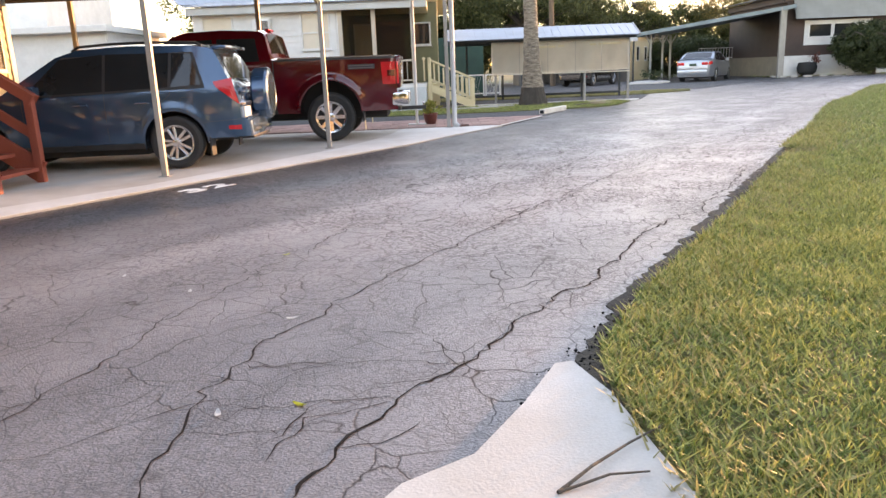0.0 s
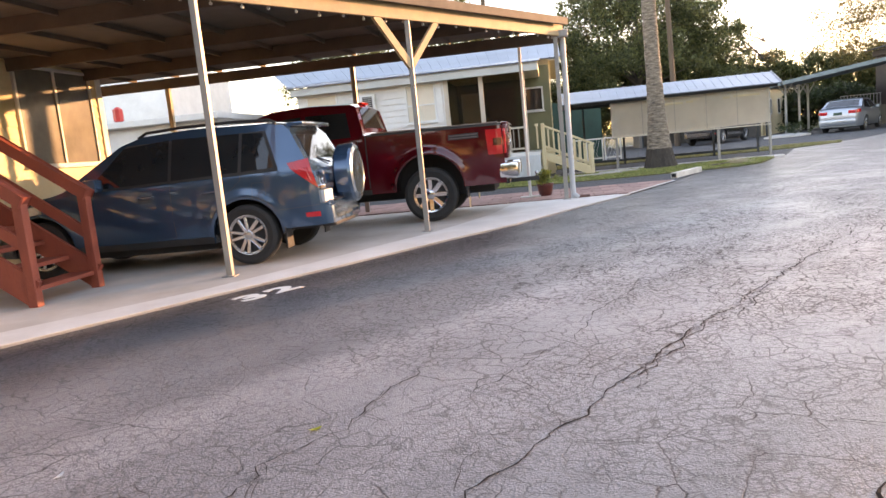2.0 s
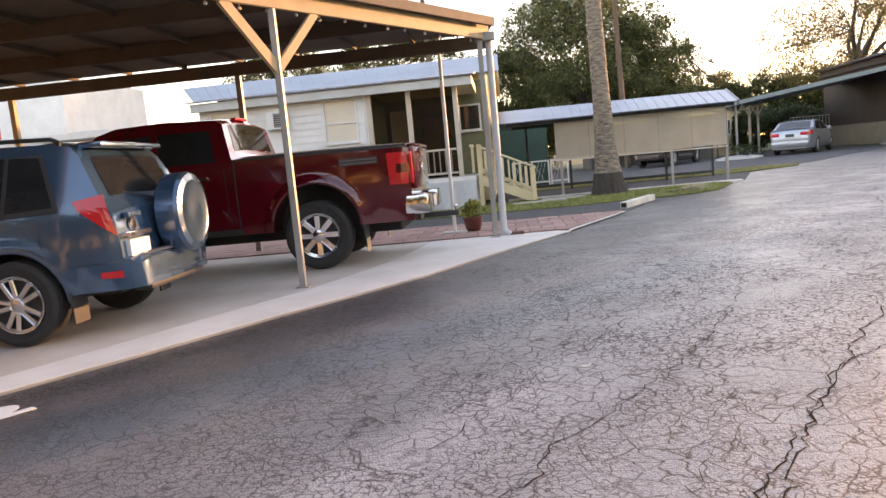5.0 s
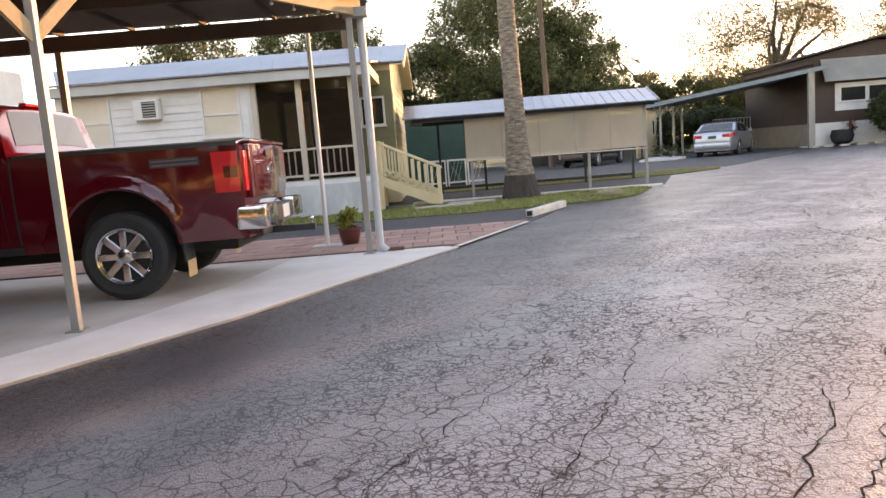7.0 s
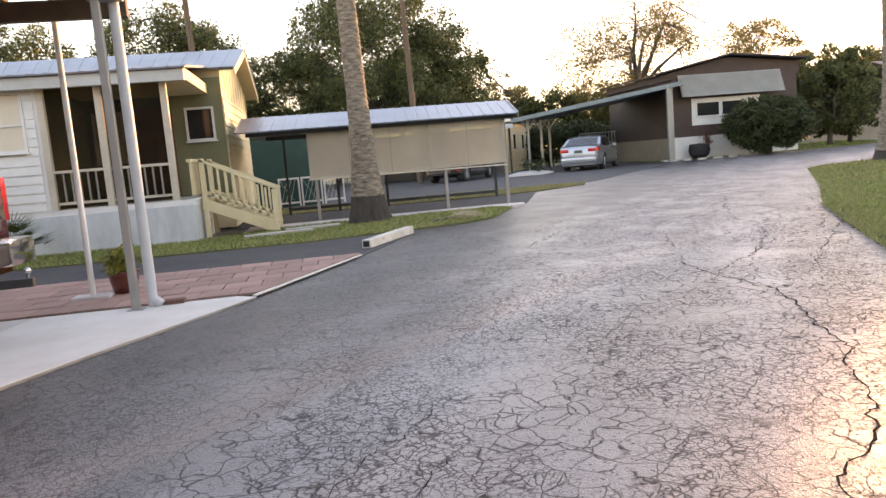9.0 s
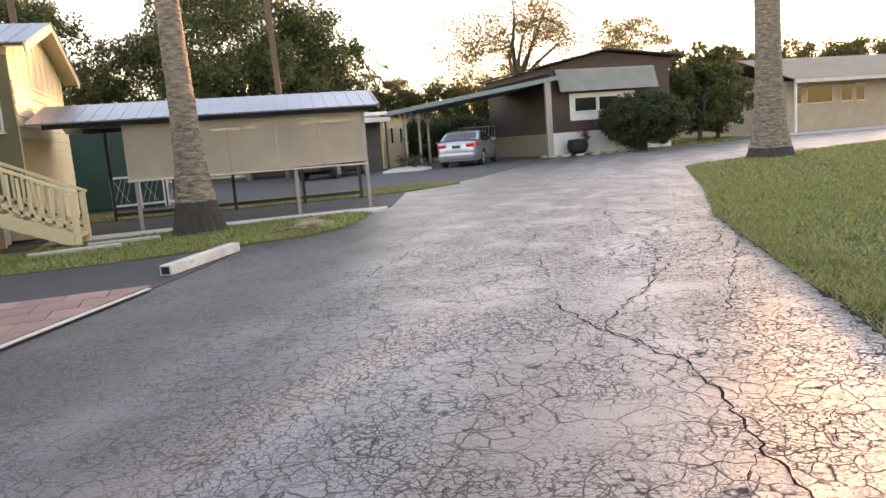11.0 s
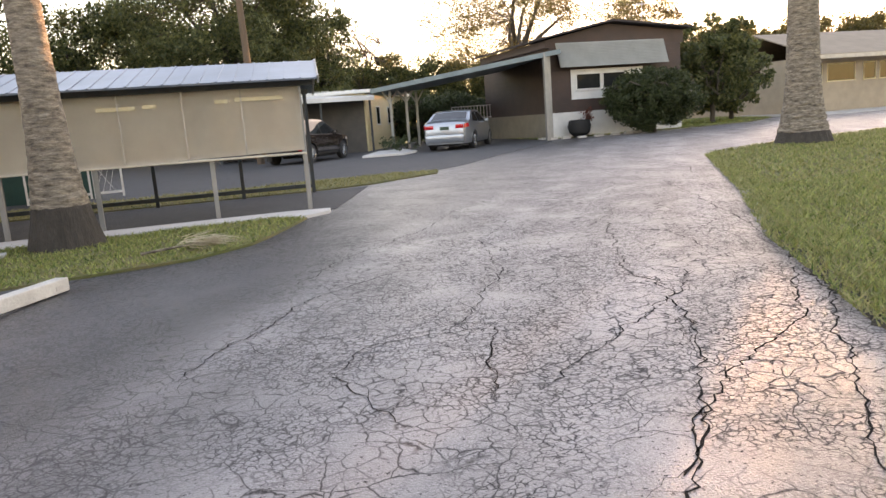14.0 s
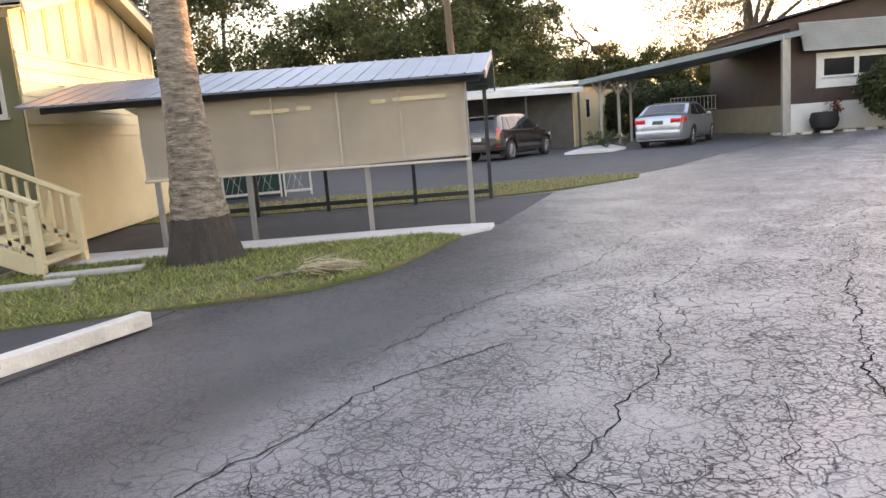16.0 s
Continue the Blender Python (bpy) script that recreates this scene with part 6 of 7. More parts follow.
def tree(x, y, h, rx, rz, base, clumps, per, size, leaf, label, seed, trunk_r=0.25, gap=0.35, bare=0.0, name="tree", cr=0.16):
    """Trunk, forking limbs and a crown of leaf clumps. base: where the crown starts; gap: how hollow the crown is."""
    rnd = random.Random(seed)
    rng = np.random.default_rng(seed)
    t = thing(name, pose(x, y, -0.02, 0, 0, rnd.uniform(0, 360)), label, "tree" if name == "tree" else "shrub")
    zc = (h + base) / 2
    cen = []
    while len(cen) < clumps:
        v = Vector((rnd.uniform(-1, 1), rnd.uniform(-1, 1), rnd.uniform(-1, 1)))
        if v.length > 1 or v.length < gap:
            continue
        if noise.noise(v * 2.3 + Vector((seed, 0, 0))) < -0.12:
            continue
        k = 1 + 0.22 * noise.noise(v * 1.6 + Vector((0, seed, 0)))
        cen.append(Vector((v.x * rx * k, v.y * rx * k, zc + v.z * rz * k)))
    bm = bm_new()
    fork = Vector((rnd.uniform(-0.2, 0.2) * rx * 0.3, 0, base + (h - base) * 0.18))
    limb_mesh(bm, [Vector((0, 0, 0)), Vector((0.05, 0.05, fork.z * 0.5)), fork], trunk_r, trunk_r * 0.7, 10)
    part("trunk", bm, BARK, t)
    bm = bm_new()
    mains = []
    for i in range(7):
        q = rnd.choice(cen)
        m1 = fork.lerp(q, 0.4) + Vector((rnd.gauss(0, 0.3), rnd.gauss(0, 0.3), rnd.uniform(0, 0.5)))
        m2 = fork.lerp(q, 0.75) + Vector((rnd.gauss(0, 0.3), rnd.gauss(0, 0.3), rnd.uniform(0, 0.4)))
        limb_mesh(bm, [fork, m1, m2, q], trunk_r * 0.5, 0.03)
        mains += [m1, m2, q]
    for q in cen[:: max(1, len(cen) // 90)]:
        s = min(mains, key=lambda p: (p - q).length)
        mid = s.lerp(q, 0.5) + Vector((rnd.gauss(0, 0.15), rnd.gauss(0, 0.15), rnd.gauss(0, 0.15)))
        limb_mesh(bm, [s, mid, q], 0.05, 0.012, 5)
    part("limb_framework", bm, BARK, t)
    keep = [c for c in cen if rnd.random() > bare]
    v, f = leaves(rng, [tuple(c) for c in keep], [rx * cr * rnd.uniform(0.7, 1.4) for _ in keep], per, size)
    raw("crown", v, f, leaf, t)
    return t


BIG_DARK = "large dark green tree with dense small leaves behind the homes"
tree(6.2, 57, 13.2, 6.3, 5.2, 2.2, 460, 150, 0.105, LEAF_DARK, BIG_DARK, 11, 0.4)
tree(10.2, 59, 9.6, 3.9, 4.2, 1.2, 260, 130, 0.105, LEAF_DARK, BIG_DARK, 71, 0.3)
tree(3.2, 61, 6.4, 3.2, 2.9, 0.6, 200, 120, 0.11, LEAF_DARK, "low dark leafy tree behind the low carport", 72, 0.2)
tree(-2.4, 62, 6.6, 3.2, 3.0, 0.6, 200, 120, 0.11, LEAF_DARK, "low dark leafy tree behind the low carport", 73, 0.2)
tree(20.3, 77, 7.4, 3.6, 3.2, 1.0, 200, 110, 0.12, LEAF_DARK, "dark rounded tree behind the far carport", 74, 0.25)
tree(0.2, 60, 9.5, 4.5, 3.8, 1.6, 220, 120, 0.105, LEAF_DARK, "dark leafy tree behind the porch house", 12, 0.3)
tree(-6.5, 56, 11.0, 5.2, 4.6, 1.8, 320, 130, 0.105, LEAF_DARK, "dark leafy tree behind the porch house", 13, 0.35)
tree(-15.5, 58, 11.3, 5.0, 4.2, 2.5, 220, 120, 0.105, LEAF_DARK, "dark leafy tree behind the porch house", 14, 0.3)
tree(-36, 60, 9.5, 4.0, 3.8, 2.5, 160, 26, 0.075, LEAF_OAK, "thin sparse tree on the skyline", 15, 0.2, bare=0.2)
tree(17.8, 76, 11.0, 4.2, 4.6, 2.0, 220, 26, 0.075, LEAF_OAK, "nearly bare spring tree with fine twigs", 16, 0.22, bare=0.25)
tree(24.5, 78, 7.0, 3.8, 3.0, 1.0, 200, 110, 0.12, LEAF_DARK, "dark rounded tree behind the far carport", 17, 0.25)
tree(30.5, 80, 7.4, 4.2, 3.2, 1.0, 200, 110, 0.12, LEAF_DARK, "dark rounded tree behind the far carport", 18, 0.25)
tree(15.5, 76, 7.8, 3.8, 3.4, 1.0, 200, 110, 0.12, LEAF_DARK, "dark rounded tree behind the far carport", 19, 0.25)
tree(31.5, 72, 14.4, 8.4, 5.4, 3.8, 640, 70, 0.09, LEAF_OAK, "wide old oak with gold evening leaves and bare limbs", 20, 0.5, 0.3, 0.1, cr=0.13)
tree(46.0, 76, 13.0, 4.4, 4.6, 3.0, 220, 90, 0.10, LEAF_OAK, "round tree lit gold by the evening sun", 21, 0.3)
tree(33.2, 49.5, 6.1, 2.7, 2.8, 0.6, 200, 70, 0.13, LEAF_DARK, "leafy dark broadleaf tree beside the brown house", 22, 0.16)
tree(36.6, 52.0, 5.6, 2.4, 2.6, 0.5, 160, 70, 0.13, LEAF_DARK, "leafy dark broadleaf tree beside the brown house", 23, 0.16)
tree(31.0, 56, 5.0, 2.6, 2.3, 0.4, 140, 60, 0.14, LEAF_DARK, "leafy dark broadleaf tree beside the brown house", 24, 0.16)
# skyline trees extended into a full row that blocks low sun from the road
for i in range(11):
    o, th_ = -38 + i * 7.2, (9.8, 10.6, 9.9, 10.9, 10.1, 10.4)[i % 6]
    tree(72 + 0.68 * o + (i % 2) * 2.5, 80 - 0.73 * o + (i % 2) * 2.5, th_, 5.2, th_ * 0.47, 0.4, 300, 60, 0.20, LEAF_OAK, "sunset lit tree on the skyline behind the cream house", 30 + i, 0.3, 0.1)
# unseen trees, added to darken what the vehicle sides reflect
for i, (tx, ty, th_, rr) in enumerate(((-22, -5, 9, 5), (-15, -9.5, 10, 5), (-7.5, -11, 9.5, 5), (0.5, -10.5, 10, 5), (-30, -10, 9, 6), (-18, -24, 10, 6), (-4, -27, 9.5, 6), (9, -28, 10, 6), (24, -24, 9, 6), (38, -12, 9.5, 6), (50, 4, 9, 6), (-36, 8, 9, 6))):
    tree(tx, ty, th_, rr, th_ * 0.44, 0.8, 120, 40, 0.30, LEAF_DARK, "unseen dark tree added behind the view to dim reflections", 50 + i, 0.3, 0.2)

# hedge by the brown house: a trimmed ball with ragged edge
tree(25.4, 43.9, 3.15, 2.15, 1.45, 0.15, 700, 60, 0.065, LEAF_HEDGE, "dense clipped dark green bush before the brown house", 61, 0.12, 0.55, name="bush", cr=0.14)
tree(17.6, 57.5, 3.0, 2.2, 1.4, 0.15, 420, 40, 0.075, LEAF_HEDGE, "dark overgrown hedge bush behind the far carport", 81, 0.12, 0.55, name="bush", cr=0.14)
tree(20.0, 56.8, 3.0, 2.2, 1.4, 0.15, 420, 40, 0.075, LEAF_HEDGE, "dark overgrown hedge bush behind the far carport", 82, 0.12, 0.55, name="bush", cr=0.14)
tree(14.9, 58.8, 3.0, 2.2, 1.4, 0.15, 420, 40, 0.075, LEAF_HEDGE, "dark overgrown hedge bush behind the far carport", 83, 0.12, 0.55, name="bush", cr=0.14)


# plain homes out of view, added to cut sky light and reflections
def unseen_home(x0, x1, y0, y1, label):
    th = thing("filler_home", IDENT, label, "house")
    part("wall", box(bm_new(), x0, x1, y0, y1, 0, 3.4), CREAM, th)
    part("roof", box(bm_new(), x0 - 0.4, x1 + 0.4, y0 - 0.4, y1 + 0.4, 3.4, 3.7, 0.05), JOIST, th)


unseen_home(-22, -4, -21, -14.5, "unseen plain home added behind the path to block sky")
unseen_home(4, 20, -22, -15, "unseen plain home added behind the path to block sky")
unseen_home(30, 37, -4, 16, "unseen plain home added across the lawn to block sky")


# ---- utility poles and cables ----
def utility_pole(x, y, h, label):
    t = thing("utility_pole", pose(x, y, -0.02), label, "pole")
    part("shaft", cyl(bm_new(), (0, 0, 0), (-0.25, 0, h), 0.17, 0.11, 14), POLE, t)
    part("crossarm", box(bm_new(), -1.2, 0.8, -0.06, 0.06, h - 0.9, h - 0.78, 0.01), POLE, t)
    for k in (-1.1, -0.25, 0.6):
        part("insulator", lathe(bm_new(), [(0.03, 0), (0.05, 0.05), (0.03, 0.1), (0.05, 0.14), (0.02, 0.18)], 10, (k, 0, h - 0.78)), GALV, t)
    return t


utility_pole(7.0, 46.5, 13, "tall brown wooden utility pole")
utility_pole(-3.2, 44.0, 12.5, "tall brown wooden utility pole")


def cable(p, q, sag):
    cu = bpy.data.curves.new("overhead_cable", "CURVE")
    cu.dimensions, cu.bevel_depth = "3D", 0.012
    sp = cu.splines.new("POLY")
    sp.points.add(20)
    p, q = Vector(p), Vector(q)
    for i, pt in enumerate(sp.points):
        f = i / 20
        c = p.lerp(q, f) - Vector((0, 0, sag * 4 * f * (1 - f)))
        pt.co = (*c, 1)
    cu.materials.append(TRIM)
    return tagged(new("overhead_cable", cu), "thin black overhead cable between the poles", "cable")


cable((6.75, 46.5, 12.2), (45, 60, 11.0), 1.2)
cable((6.75, 46.5, 11.0), (45, 60, 9.6), 1.3)
cable((-3.4, 44, 11.8), (6.75, 46.5, 12.2), 0.3)
cable((-3.4, 44, 11.8), (-60, 50, 10.5), 1.5)

# ---- pavers, set one by one ----
pm = bm_new()
box(pm, -0.196, 0.196, -0.196, 0.196, 0.0, 0.03, 0.006)
paver_mesh = bpy.data.meshes.new("paver")
pm.to_mesh(paver_mesh)
pm.free()
paver_mesh.materials.append(PAVER)
prnd = random.Random(4)
for j in range(6):
    for i in range(24):
        px, py = -7.0 + i * 0.405 + (0.2 if j % 2 else 0), 16.44 + j * 0.405
        ex = 1.10 + (py - 16.2) * 0.49
        if px > ex + 0.28:
            continue
        if px > ex - 0.32:
            # cut to the slanting edge of the patio
            sq = [(px - 0.196, py - 0.196), (px + 0.196, py - 0.196), (px + 0.196, py + 0.196), (px - 0.196, py + 0.196)]
            side = [x - (1.08 + (y - 16.2) * 0.49) for x, y in sq]
            cut = []
            for a in range(4):
                b = (a + 1) % 4
                if side[a] <= 0:
                    cut.append(sq[a])
                if side[a] * side[b] < 0:
                    f = side[a] / (side[a] - side[b])
                    cut.append((sq[a][0] + (sq[b][0] - sq[a][0]) * f, sq[a][1] + (sq[b][1] - sq[a][1]) * f))
            if len(cut) >= 3:
                part("paver", prism(bm_new(), cut, 0.006, 0.036), PAVER, paver_bed)
            continue
        ob = new("paver", paver_mesh)
        ob.parent = paver_bed
        ob.location = (px, py, 0.005 + prnd.uniform(0, 0.004))
        ob.rotation_euler = (prnd.gauss(0, 0.004), prnd.gauss(0, 0.004), prnd.gauss(0, 0.008))
line = part("painted_line", beam(bm_new(), (1.08, 16.1, 0.026), (2.28, 18.50, 0.026), 0.05, 0.012, 0), CONCRETE_WHITE)
structure(line, "thin white edge line beside the pavers", "trim")

# ---- small things along the road ----
post = thing("white_pole", pose(-0.72, 17.05, 0.03), "slender white metal pole on a small concrete foot", "pole")
part("tube", cyl(bm_new(), (0, 0, 0.03), (0, 0, 3.35), 0.032, 0.03, 14), WHITE, post)
part("foot", box(bm_new(), -0.2, 0.2, -0.13, 0.13, 0.0, 0.035, 0.008), CONCRETE_WHITE, post)

pot = thing("flower_pot", pose(-0.42, 17.2, 0.03), "dark red glazed pot with a leafy green plant", "flower pot")
soften(part("pot", lathe(bm_new(), [(0.10, 0.0), (0.125, 0.03), (0.155, 0.16), (0.16, 0.22), (0.175, 0.225), (0.175, 0.25), (0.15, 0.25), (0.14, 0.22)], 28), TERRACOTTA, pot))
rng = np.random.default_rng(9)
cl = [(rng.normal(0, 0.095), rng.normal(0, 0.095), 0.28 + rng.uniform(0, 0.20)) for _ in range(26)]
v, f = leaves(rng, cl, [0.075] * 26, 20, 0.035)
raw("plant", v, f, mat_leaf("pot_leaves", (0.07, 0.10, 0.02), (0.36, 0.34, 0.06), 0.3), pot)

kerb = thing("timber_kerb", pose(2.83, 20.1, 0.012, 0, 0, 61.5), "white painted timber parking stop with chipped paint", "parking stop")
part("timber", box(bm_new(), -0.88, 0.88, -0.07, 0.07, 0.0, 0.125, 0.012), CURB, kerb)
# flat dark plate drawn for the shaded hollow at this end
part("hollow_end", box(bm_new(), -0.884, -0.879, -0.05, 0.05, 0.02, 0.105), DARK, kerb, "dark plate for the shaded hollow in the timber end")
for k, xx in enumerate((-0.45, 0.7)):
    part("scuff", box(bm_new(), xx, xx + 0.09, -0.0725, -0.069, 0.06 - 0.03 * k, 0.10 - 0.03 * k), CONCRETE, kerb)

for k, (sx, sy, ang, ln) in enumerate(((0.95, 22.95, 12, 1.3), (1.6, 23.6, 8, 1.1))):
    bm = bm_new()
    box(bm, -ln / 2, ln / 2, -0.12, 0.12, 0.0, 0.05, 0.012)
    st = part("stepping_stone", bm, CONCRETE)
    st.matrix_basis = pose(sx, sy, 0.03, 0, 0, ang)
    tagged(st, "flat grey stone strip lying in the grass", "stone", "stones in the grass strip")

# fallen palm frond
frond = thing("dry_palm_frond", pose(4.55, 22.45, 0.05, 0, 0, 20), "dry straw coloured palm frond on the grass", "palm frond")
fv, ff = [], []
frnd = random.Random(12)
for i in range(70):
    a = frnd.uniform(-0.9, 0.9)
    p = Vector((frnd.uniform(-0.35, 0.1), frnd.gauss(0, 0.08), frnd.uniform(0.02, 0.13)))
    q = p + Vector((math.cos(a) * frnd.uniform(0.2, 0.5), math.sin(a) * 0.35, frnd.uniform(-0.1, 0.06)))
    q.z = max(0.0, q.z)
    s = Vector((-math.sin(a), math.cos(a), 0.3)) * 0.012
    k = len(fv)
    fv += [tuple(p - s), tuple(p + s), tuple(q)]
    ff.append((k, k + 1, k + 2))
raw("dry_leaf", fv, ff, mat_leaf("straw", (0.38, 0.30, 0.17), (0.55, 0.46, 0.30), 0.2), frond)
part("stem", cyl(bm_new(), (-0.75, 0.05, 0.02), (0.0, 0, 0.06), 0.018, 0.01, 8), BARK_PALM, frond)

# fan palm seedling by the porch wall
fan = thing("fan_palm", pose(-3.75, 22.6, 0.03), "small green fan palm against the house skirting", "plant")
fv, ff = [], []
for i in range(16):
    a, e = frnd.uniform(0, 6.28), frnd.uniform(0.3, 1.2)
    d = Vector((math.cos(a) * math.cos(e), math.sin(a) * math.cos(e), math.sin(e)))
    s = Vector((-math.sin(a), math.cos(a), 0))
    hub = d * 0.62
    for j in range(12):
        b = (j - 5.5) / 5.5 * 1.2
        dd = (d * math.cos(b) + s * math.sin(b)) * 0.42
        w = dd.cross(d.cross(s)).normalized() * 0.014
        k = len(fv)
        fv += [tuple(hub - w), tuple(hub + w), tuple(hub + dd)]
        ff.append((k, k + 1, k + 2))
    k = len(fv)
    fv += [tuple(s * 0.008), tuple(-s * 0.008), tuple(hub)]
    ff.append((k, k + 1, k + 2))
raw("fronds", fv, ff, LEAF_HEDGE, fan)

# painted house number on the asphalt by the kerb
num = thing("painted_number", pose(-2.95, 8.75, 0.004, 0, 0, 57), "white house number 32 painted on the asphalt", "road marking")
for k, ch in enumerate("32"):
    cu = bpy.data.curves.new("digit", "FONT")
    cu.body, cu.size, cu.extrude = ch, 0.42, 0.001
    cu.offset = 0.02
    cu.materials.append(WHITE)
    d = new("digit", cu)
    d.parent = num
    d.location, d.scale = (-0.32 + 0.35 * k, -0.14, 0.0), (1.4, 0.85, 1)

# fallen leaves and bits of paper on the asphalt
BIT = mat("paper_scrap", (0.75, 0.74, 0.72), None, 8, 0.8)
for lx, ly, col in ((-0.83, 3.05, 1), (-1.75, 4.6, 0), (-1.05, 4.05, 0), (-1.12, 3.0, 0), (-2.3, 5.0, 0), (0.55, 9.05, 0), (4.1, 15.6, 0), (-1.35, 5.4, 1)):
    bm = bm_new()
    g = [[bm.verts.new(((i - 2) * 0.016, (j - 1) * 0.012 * (1 - ((i - 2) / 2.4) ** 2), 0.004 + 0.006 * ((i - 2) / 2) ** 2)) for j in range(3)] for i in range(5)]
    for i in range(4):
        for j in range(2):
            bm.faces.new((g[i][j], g[i + 1][j], g[i + 1][j + 1], g[i][j + 1]))
    bmesh.ops.solidify(bm, geom=bm.faces[:], thickness=0.001)
    lf = part("fallen_leaf" if col else "paper_scrap", bm, mat("yellow_leaf", (0.55, 0.55, 0.02), None, 6, 0.5) if col else BIT)
    lf.matrix_basis = pose(lx, ly, 0.002, 0, 0, frnd.uniform(0, 360))
    tagged(lf, "yellow green fallen leaf on the asphalt" if col else "small white scrap lying on the asphalt", "leaf" if col else "scrap", "litter on the road")
tw = bm_new()
tp = [Vector((0.02, 2.36, 0.036)), Vector((0.14, 2.47, 0.05)), Vector((0.28, 2.60, 0.045)), Vector((0.42, 2.70, 0.05))]
limb_mesh(tw, tp, 0.006, 0.003, 6)
limb_mesh(tw, [Vector((0.02, 2.36, 0.036)), Vector((0.18, 2.42, 0.05)), Vector((0.30, 2.44, 0.042))], 0.005, 0.003, 6)
tagged(part("twig", tw, BARK), "thin forked dry twig on the concrete", "twig")

# yard clutter by the far houses
kettle = thing("black_planter", pose(22.3, 45.6, 0.03), "round black planter with reddish shrub", "planter")
soften(part("bowl", lathe(bm_new(), [(0.25, 0), (0.5, 0.2), (0.58, 0.5), (0.5, 0.8), (0.4, 0.82)], 20), DARK, kettle))
v, f = leaves(rng, [(0.5 + rng.normal(0, 0.15), rng.normal(0, 0.15), 0.8 + rng.uniform(0, 0.5)) for _ in range(24)], [0.15] * 24, 10, 0.06)
raw("plant", v, f, mat_leaf("red_shrub", (0.10, 0.02, 0.015), (0.2, 0.06, 0.03), 0.3), kettle)
edging = thing("bed_edging", IDENT, "curved grey stone edging round the planting bed", "edging")
for i in range(12):
    a = math.pi * (0.9 + 1.2 * i / 11)
    edge_ring = bm_new()
    box(edge_ring, 23.2 + 2.6 * math.cos(a) - 0.22, 23.2 + 2.6 * math.cos(a) + 0.22, 46.0 + 1.5 * math.sin(a) - 0.1, 46.0 + 1.5 * math.sin(a) + 0.1, 0.0, 0.1, 0.02)
    part("stone", edge_ring, CONCRETE, edging)
bed = bm_new()
prism(bed, [(10.9, 43.4), (12.6, 43.0), (13.6, 44.4), (13.9, 48.0), (12.6, 47.6)], 0.0, 0.1)
tagged(part("white_stone_bed", bed, CONCRETE_WHITE), "white gravel planting bed before the cream house", "flower bed")
v, f = leaves(rng, [(12.9 + rng.normal(0, 0.35), 45.2 + rng.normal(0, 0.5), 0.25 + rng.uniform(0, 0.45)) for _ in range(40)], [0.16] * 40, 16, 0.06)
tagged(raw("garden_shrub", v, f, LEAF_HEDGE), "low dark green shrub in the white gravel bed", "shrub")
tank = thing("gas_cylinder", pose(12.0, 52.5, 0.0), "tall white gas cylinder by the garage", "cylinder")
soften(part("tank", lathe(bm_new(), [(0.3, 0), (0.34, 0.1), (0.34, 1.5), (0.22, 1.75), (0.1, 1.8)], 20), WHITE, tank))
ant = thing("tv_antenna", pose(27.6, 48.0, 5.1), "thin metal television antenna on the brown roof", "antenna")
part("mast", cyl(bm_new(), (0, 0, 0), (0, 0, 1.6), 0.02, n=8), GALV, ant)
for k in range(4):
    part("element", cyl(bm_new(), (-0.5 + 0.08 * k, k * 0.15 - 0.2, 1.5), (0.5 - 0.08 * k, k * 0.15 - 0.2, 1.5), 0.01, n=6), GALV, ant)
rail3 = thing("porch_railing", pose(18.7, 54.2, 0.0), "black iron porch railing beside the parked sedan", "railing")
for z in (1.3, 2.0):
    part("rail", box(bm_new(), 0, 2.6, -0.02, 0.02, z, z + 0.04), WHITE, rail3)
for i in range(14):
    part("baluster", box(bm_new(), i * 0.2, i * 0.2 + 0.03, -0.012, 0.012, 1.25, 2.02), WHITE, rail3)


# ---- grass ----
def grass(name, poly, density, height, width, material, seed, label, bbox=None):
    rng = np.random.default_rng(seed)
    xs, ys = [p[0] for p in poly], [p[1] for p in poly]
    x0, x1, y0, y1 = bbox or (min(xs), max(xs), min(ys), max(ys))
    k = int((x1 - x0) * (y1 - y0) * density)
    px, py = rng.uniform(x0, x1, k), rng.uniform(y0, y1, k)
    # tufts: thin out by a slow wave so that the sward is uneven
    thick = 0.70 + 0.30 * np.sin(px * 5.1 + 2 * np.sin(py * 3.3)) * np.sin(py * 4.7 + 1.5 * np.sin(px * 2.9))
    ok = inside(px, py, poly) & (rng.uniform(0, 1, k) < thick)
    px, py = px[ok], py[ok]
    k = len(px)
    a = rng.uniform(0, 2 * np.pi, k)
    h = height * rng.uniform(0.4, 1.25, k) * (0.7 + 0.5 * thick[ok])
    ln = h * rng.uniform(0.4, 1.9, k)
    w = width * rng.uniform(0.6, 1.3, k)
    b = a + rng.uniform(0.6, 2.4, k)
    base = np.stack([px, py, np.full(k, 0.03)], 1)
    side = np.stack([np.cos(b) * w, np.sin(b) * w, np.zeros(k)], 1)
    tip = base + np.stack([np.cos(a) * ln, np.sin(a) * ln, h], 1)
    v = np.stack([base - side, base + side, tip], 1).reshape(-1, 3)
    ob = raw(name, v, np.arange(3 * k).reshape(k, 3), material)
    return tagged(ob, label, "grass", kind="stuff")


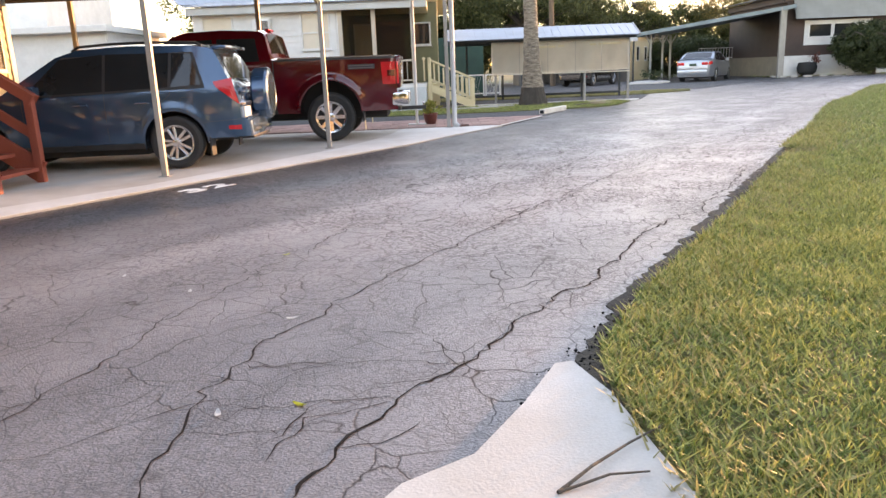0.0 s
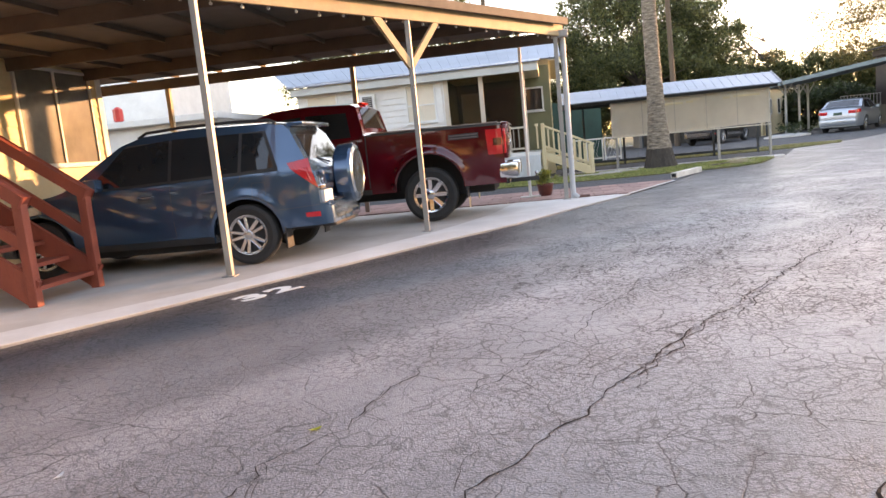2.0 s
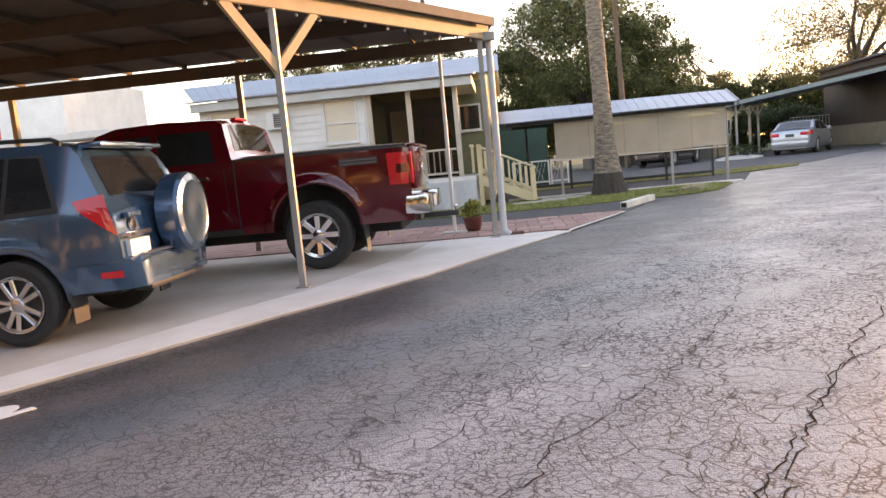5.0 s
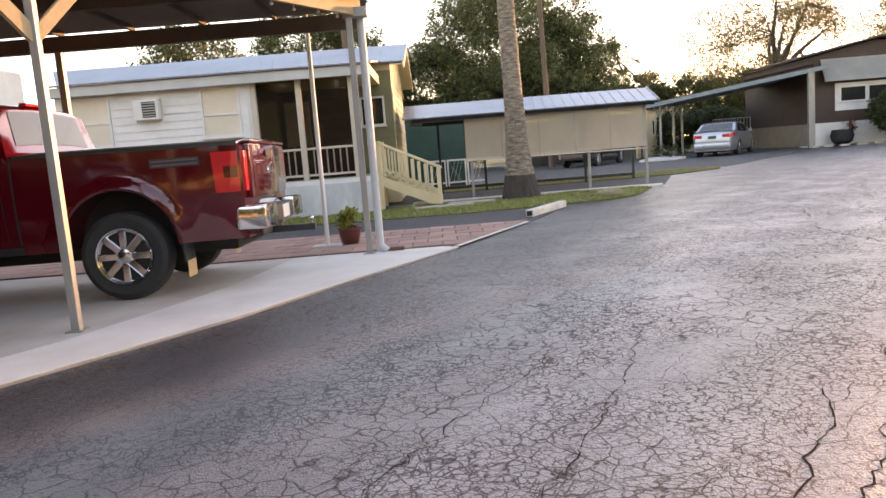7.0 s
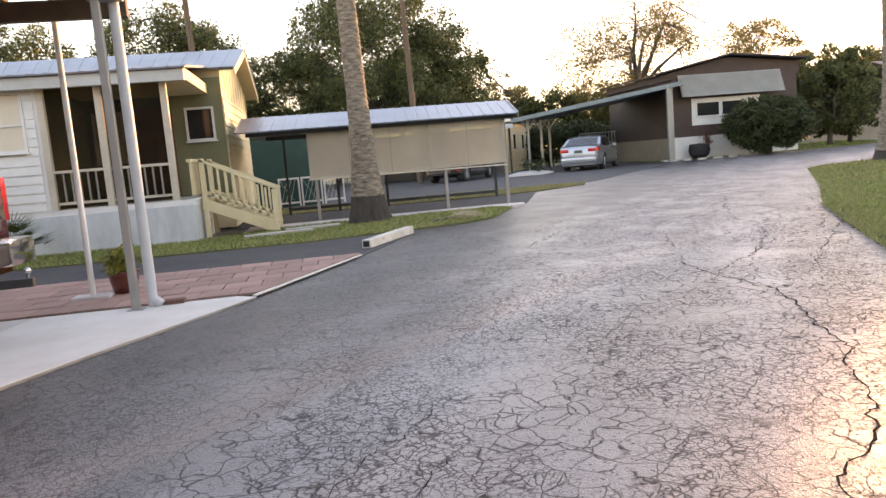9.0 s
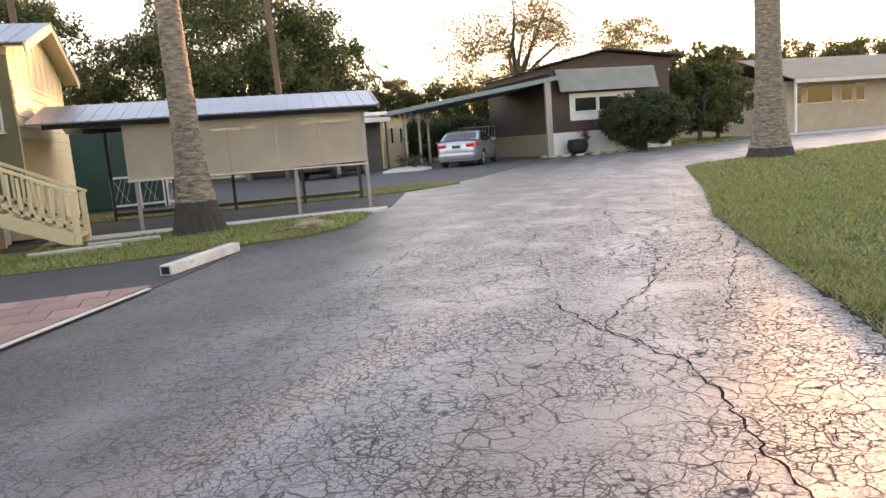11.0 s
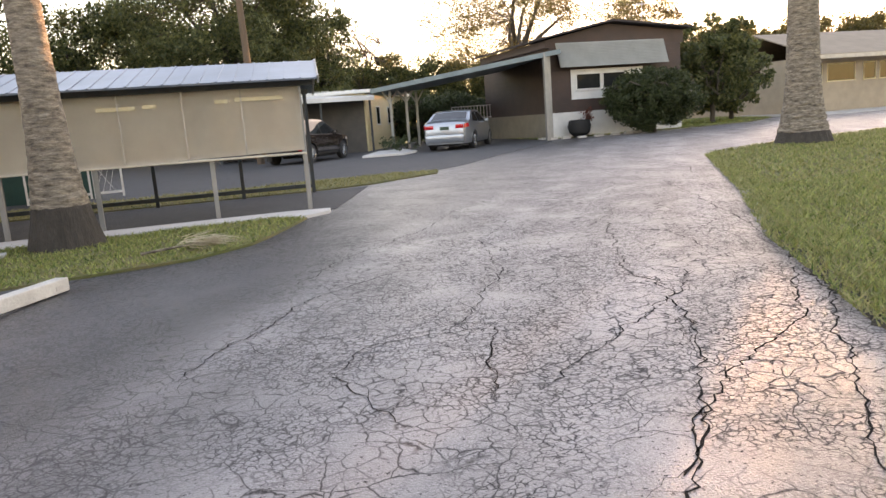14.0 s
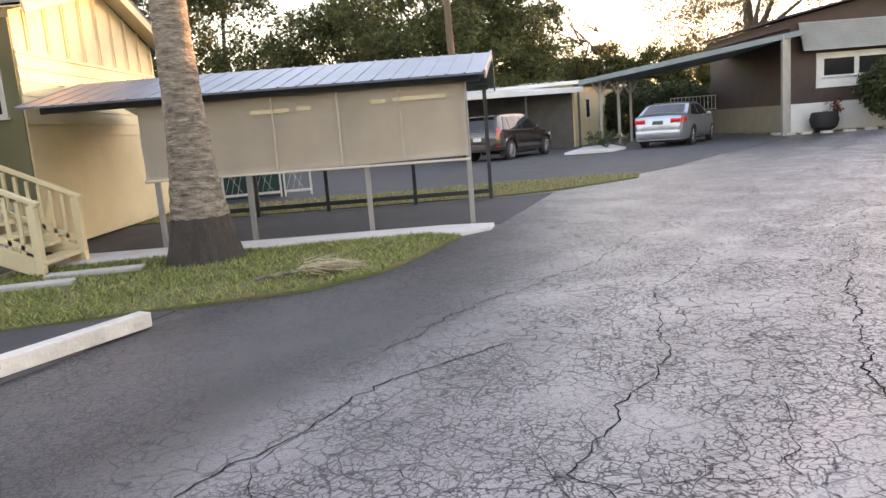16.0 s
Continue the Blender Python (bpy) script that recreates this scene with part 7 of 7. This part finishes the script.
GL = "short uneven green lawn grass with yellow tips"
near = [p for p in LAWN]
grass("grass", near, 10000, 0.038, 0.0055, BLADE, 1, GL, (0.25, 3.2, 1.0, 6.0))
grass("grass", near, 4000, 0.042, 0.005, BLADE, 41, GL, (1.0, 6.5, 6.0, 9.5))
grass("grass", near, 2500, 0.042, 0.005, BLADE, 42, GL, (3.2, 6.5, 1.0, 6.0))
grass("dry_grass", near, 1000, 0.035, 0.004, BLADE_DRY, 2, "dry yellow blades among the lawn grass", (0.25, 5.5, 1.0, 9.5))
grass("grass", near, 700, 0.06, 0.009, BLADE, 3, GL, (4.5, 16.0, 8.0, 22.0))
grass("dry_grass", near, 650, 0.05, 0.009, BLADE_DRY, 4, "dry yellow blades among the lawn grass", (4.5, 16.0, 8.0, 22.0))
grass("grass", near, 170, 0.06, 0.016, BLADE, 5, GL, (10.0, 30.0, 18.0, 33.0))
grass("dry_grass", near, 300, 0.055, 0.016, BLADE_DRY, 6, "dry yellow blades among the lawn grass", (10.0, 30.0, 18.0, 33.0))
grass("grass", STRIP1, 900, 0.05, 0.009, BLADE, 7, "green grass strip before the porch")
grass("dry_grass", STRIP1, 350, 0.05, 0.009, BLADE_DRY, 8, "dry blades in the grass strip")
grass("grass", STRIP2, 350, 0.06, 0.012, BLADE_DRY, 9, "yellowing grass strip behind the low carport")
grass("grass", YARD, 60, 0.08, 0.03, BLADE, 10, "shaded yard grass by the brown house")


# crumbled asphalt and soil along the lawn edge
rng = np.random.default_rng(77)
cv, cf = [], []
octa = np.array([(1, 0, 0), (-1, 0, 0), (0, 1, 0), (0, -1, 0), (0, 0, 1), (0, 0, -1)], dtype=float)
tri = [(0, 2, 4), (2, 1, 4), (1, 3, 4), (3, 0, 4), (2, 0, 5), (1, 2, 5), (3, 1, 5), (0, 3, 5)]
for (xa, ya), (xb, yb) in zip(LAWN_EDGE, LAWN_EDGE[1:]):
    ln = math.hypot(xb - xa, yb - ya)
    for _ in range(int(ln * (150 if ya < 12 else 60))):
        f = rng.uniform()
        o = rng.normal(0.03, 0.05)
        c = np.array([xa + (xb - xa) * f - (yb - ya) / ln * o * -1, ya + (yb - ya) * f - (xb - xa) / ln * o, 0.008])
        k = len(cv)
        s = rng.uniform(0.003, 0.011)
        cv += list(c + octa * rng.uniform(0.5, 1.2, (6, 3)) * s)
        cf += [(k + a, k + b, k + d) for a, b, d in tri]
tagged(raw("soil_crumbs", cv, cf, CRACK), "dark crumbs of broken asphalt along the lawn edge", "rubble", kind="stuff")
grass("verge_grass", [(0.35, 2.0), (0.30, 3.1), (0.75, 4.2), (1.6, 5.5), (4.4, 10.2), (6.6, 13.7), (7.1, 13.6), (4.8, 9.9), (2.0, 5.3), (1.1, 3.8), (0.8, 2.0)], 1500, 0.05, 0.005, BLADE_DRY, 21, "straggling dry grass on the soil edge")

# ragged grass along the far lawn edge
edge = [(4.25, 10.15), (6.45, 13.65), (8.15, 16.6), (9.6, 19.0), (11.7, 21.8), (14.1, 25.3), (16.1, 28.2), (16.7, 28.6), (14.7, 25.2), (12.3, 21.7), (10.1, 18.7), (8.6, 16.2), (6.9, 13.4), (4.7, 9.9)]
grass("verge_grass", edge, 1300, 0.06, 0.008, BLADE_DRY, 31, "ragged grass creeping over the asphalt edge")
grass("verge_grass", edge, 900, 0.06, 0.008, BLADE, 32, "ragged grass creeping over the asphalt edge")
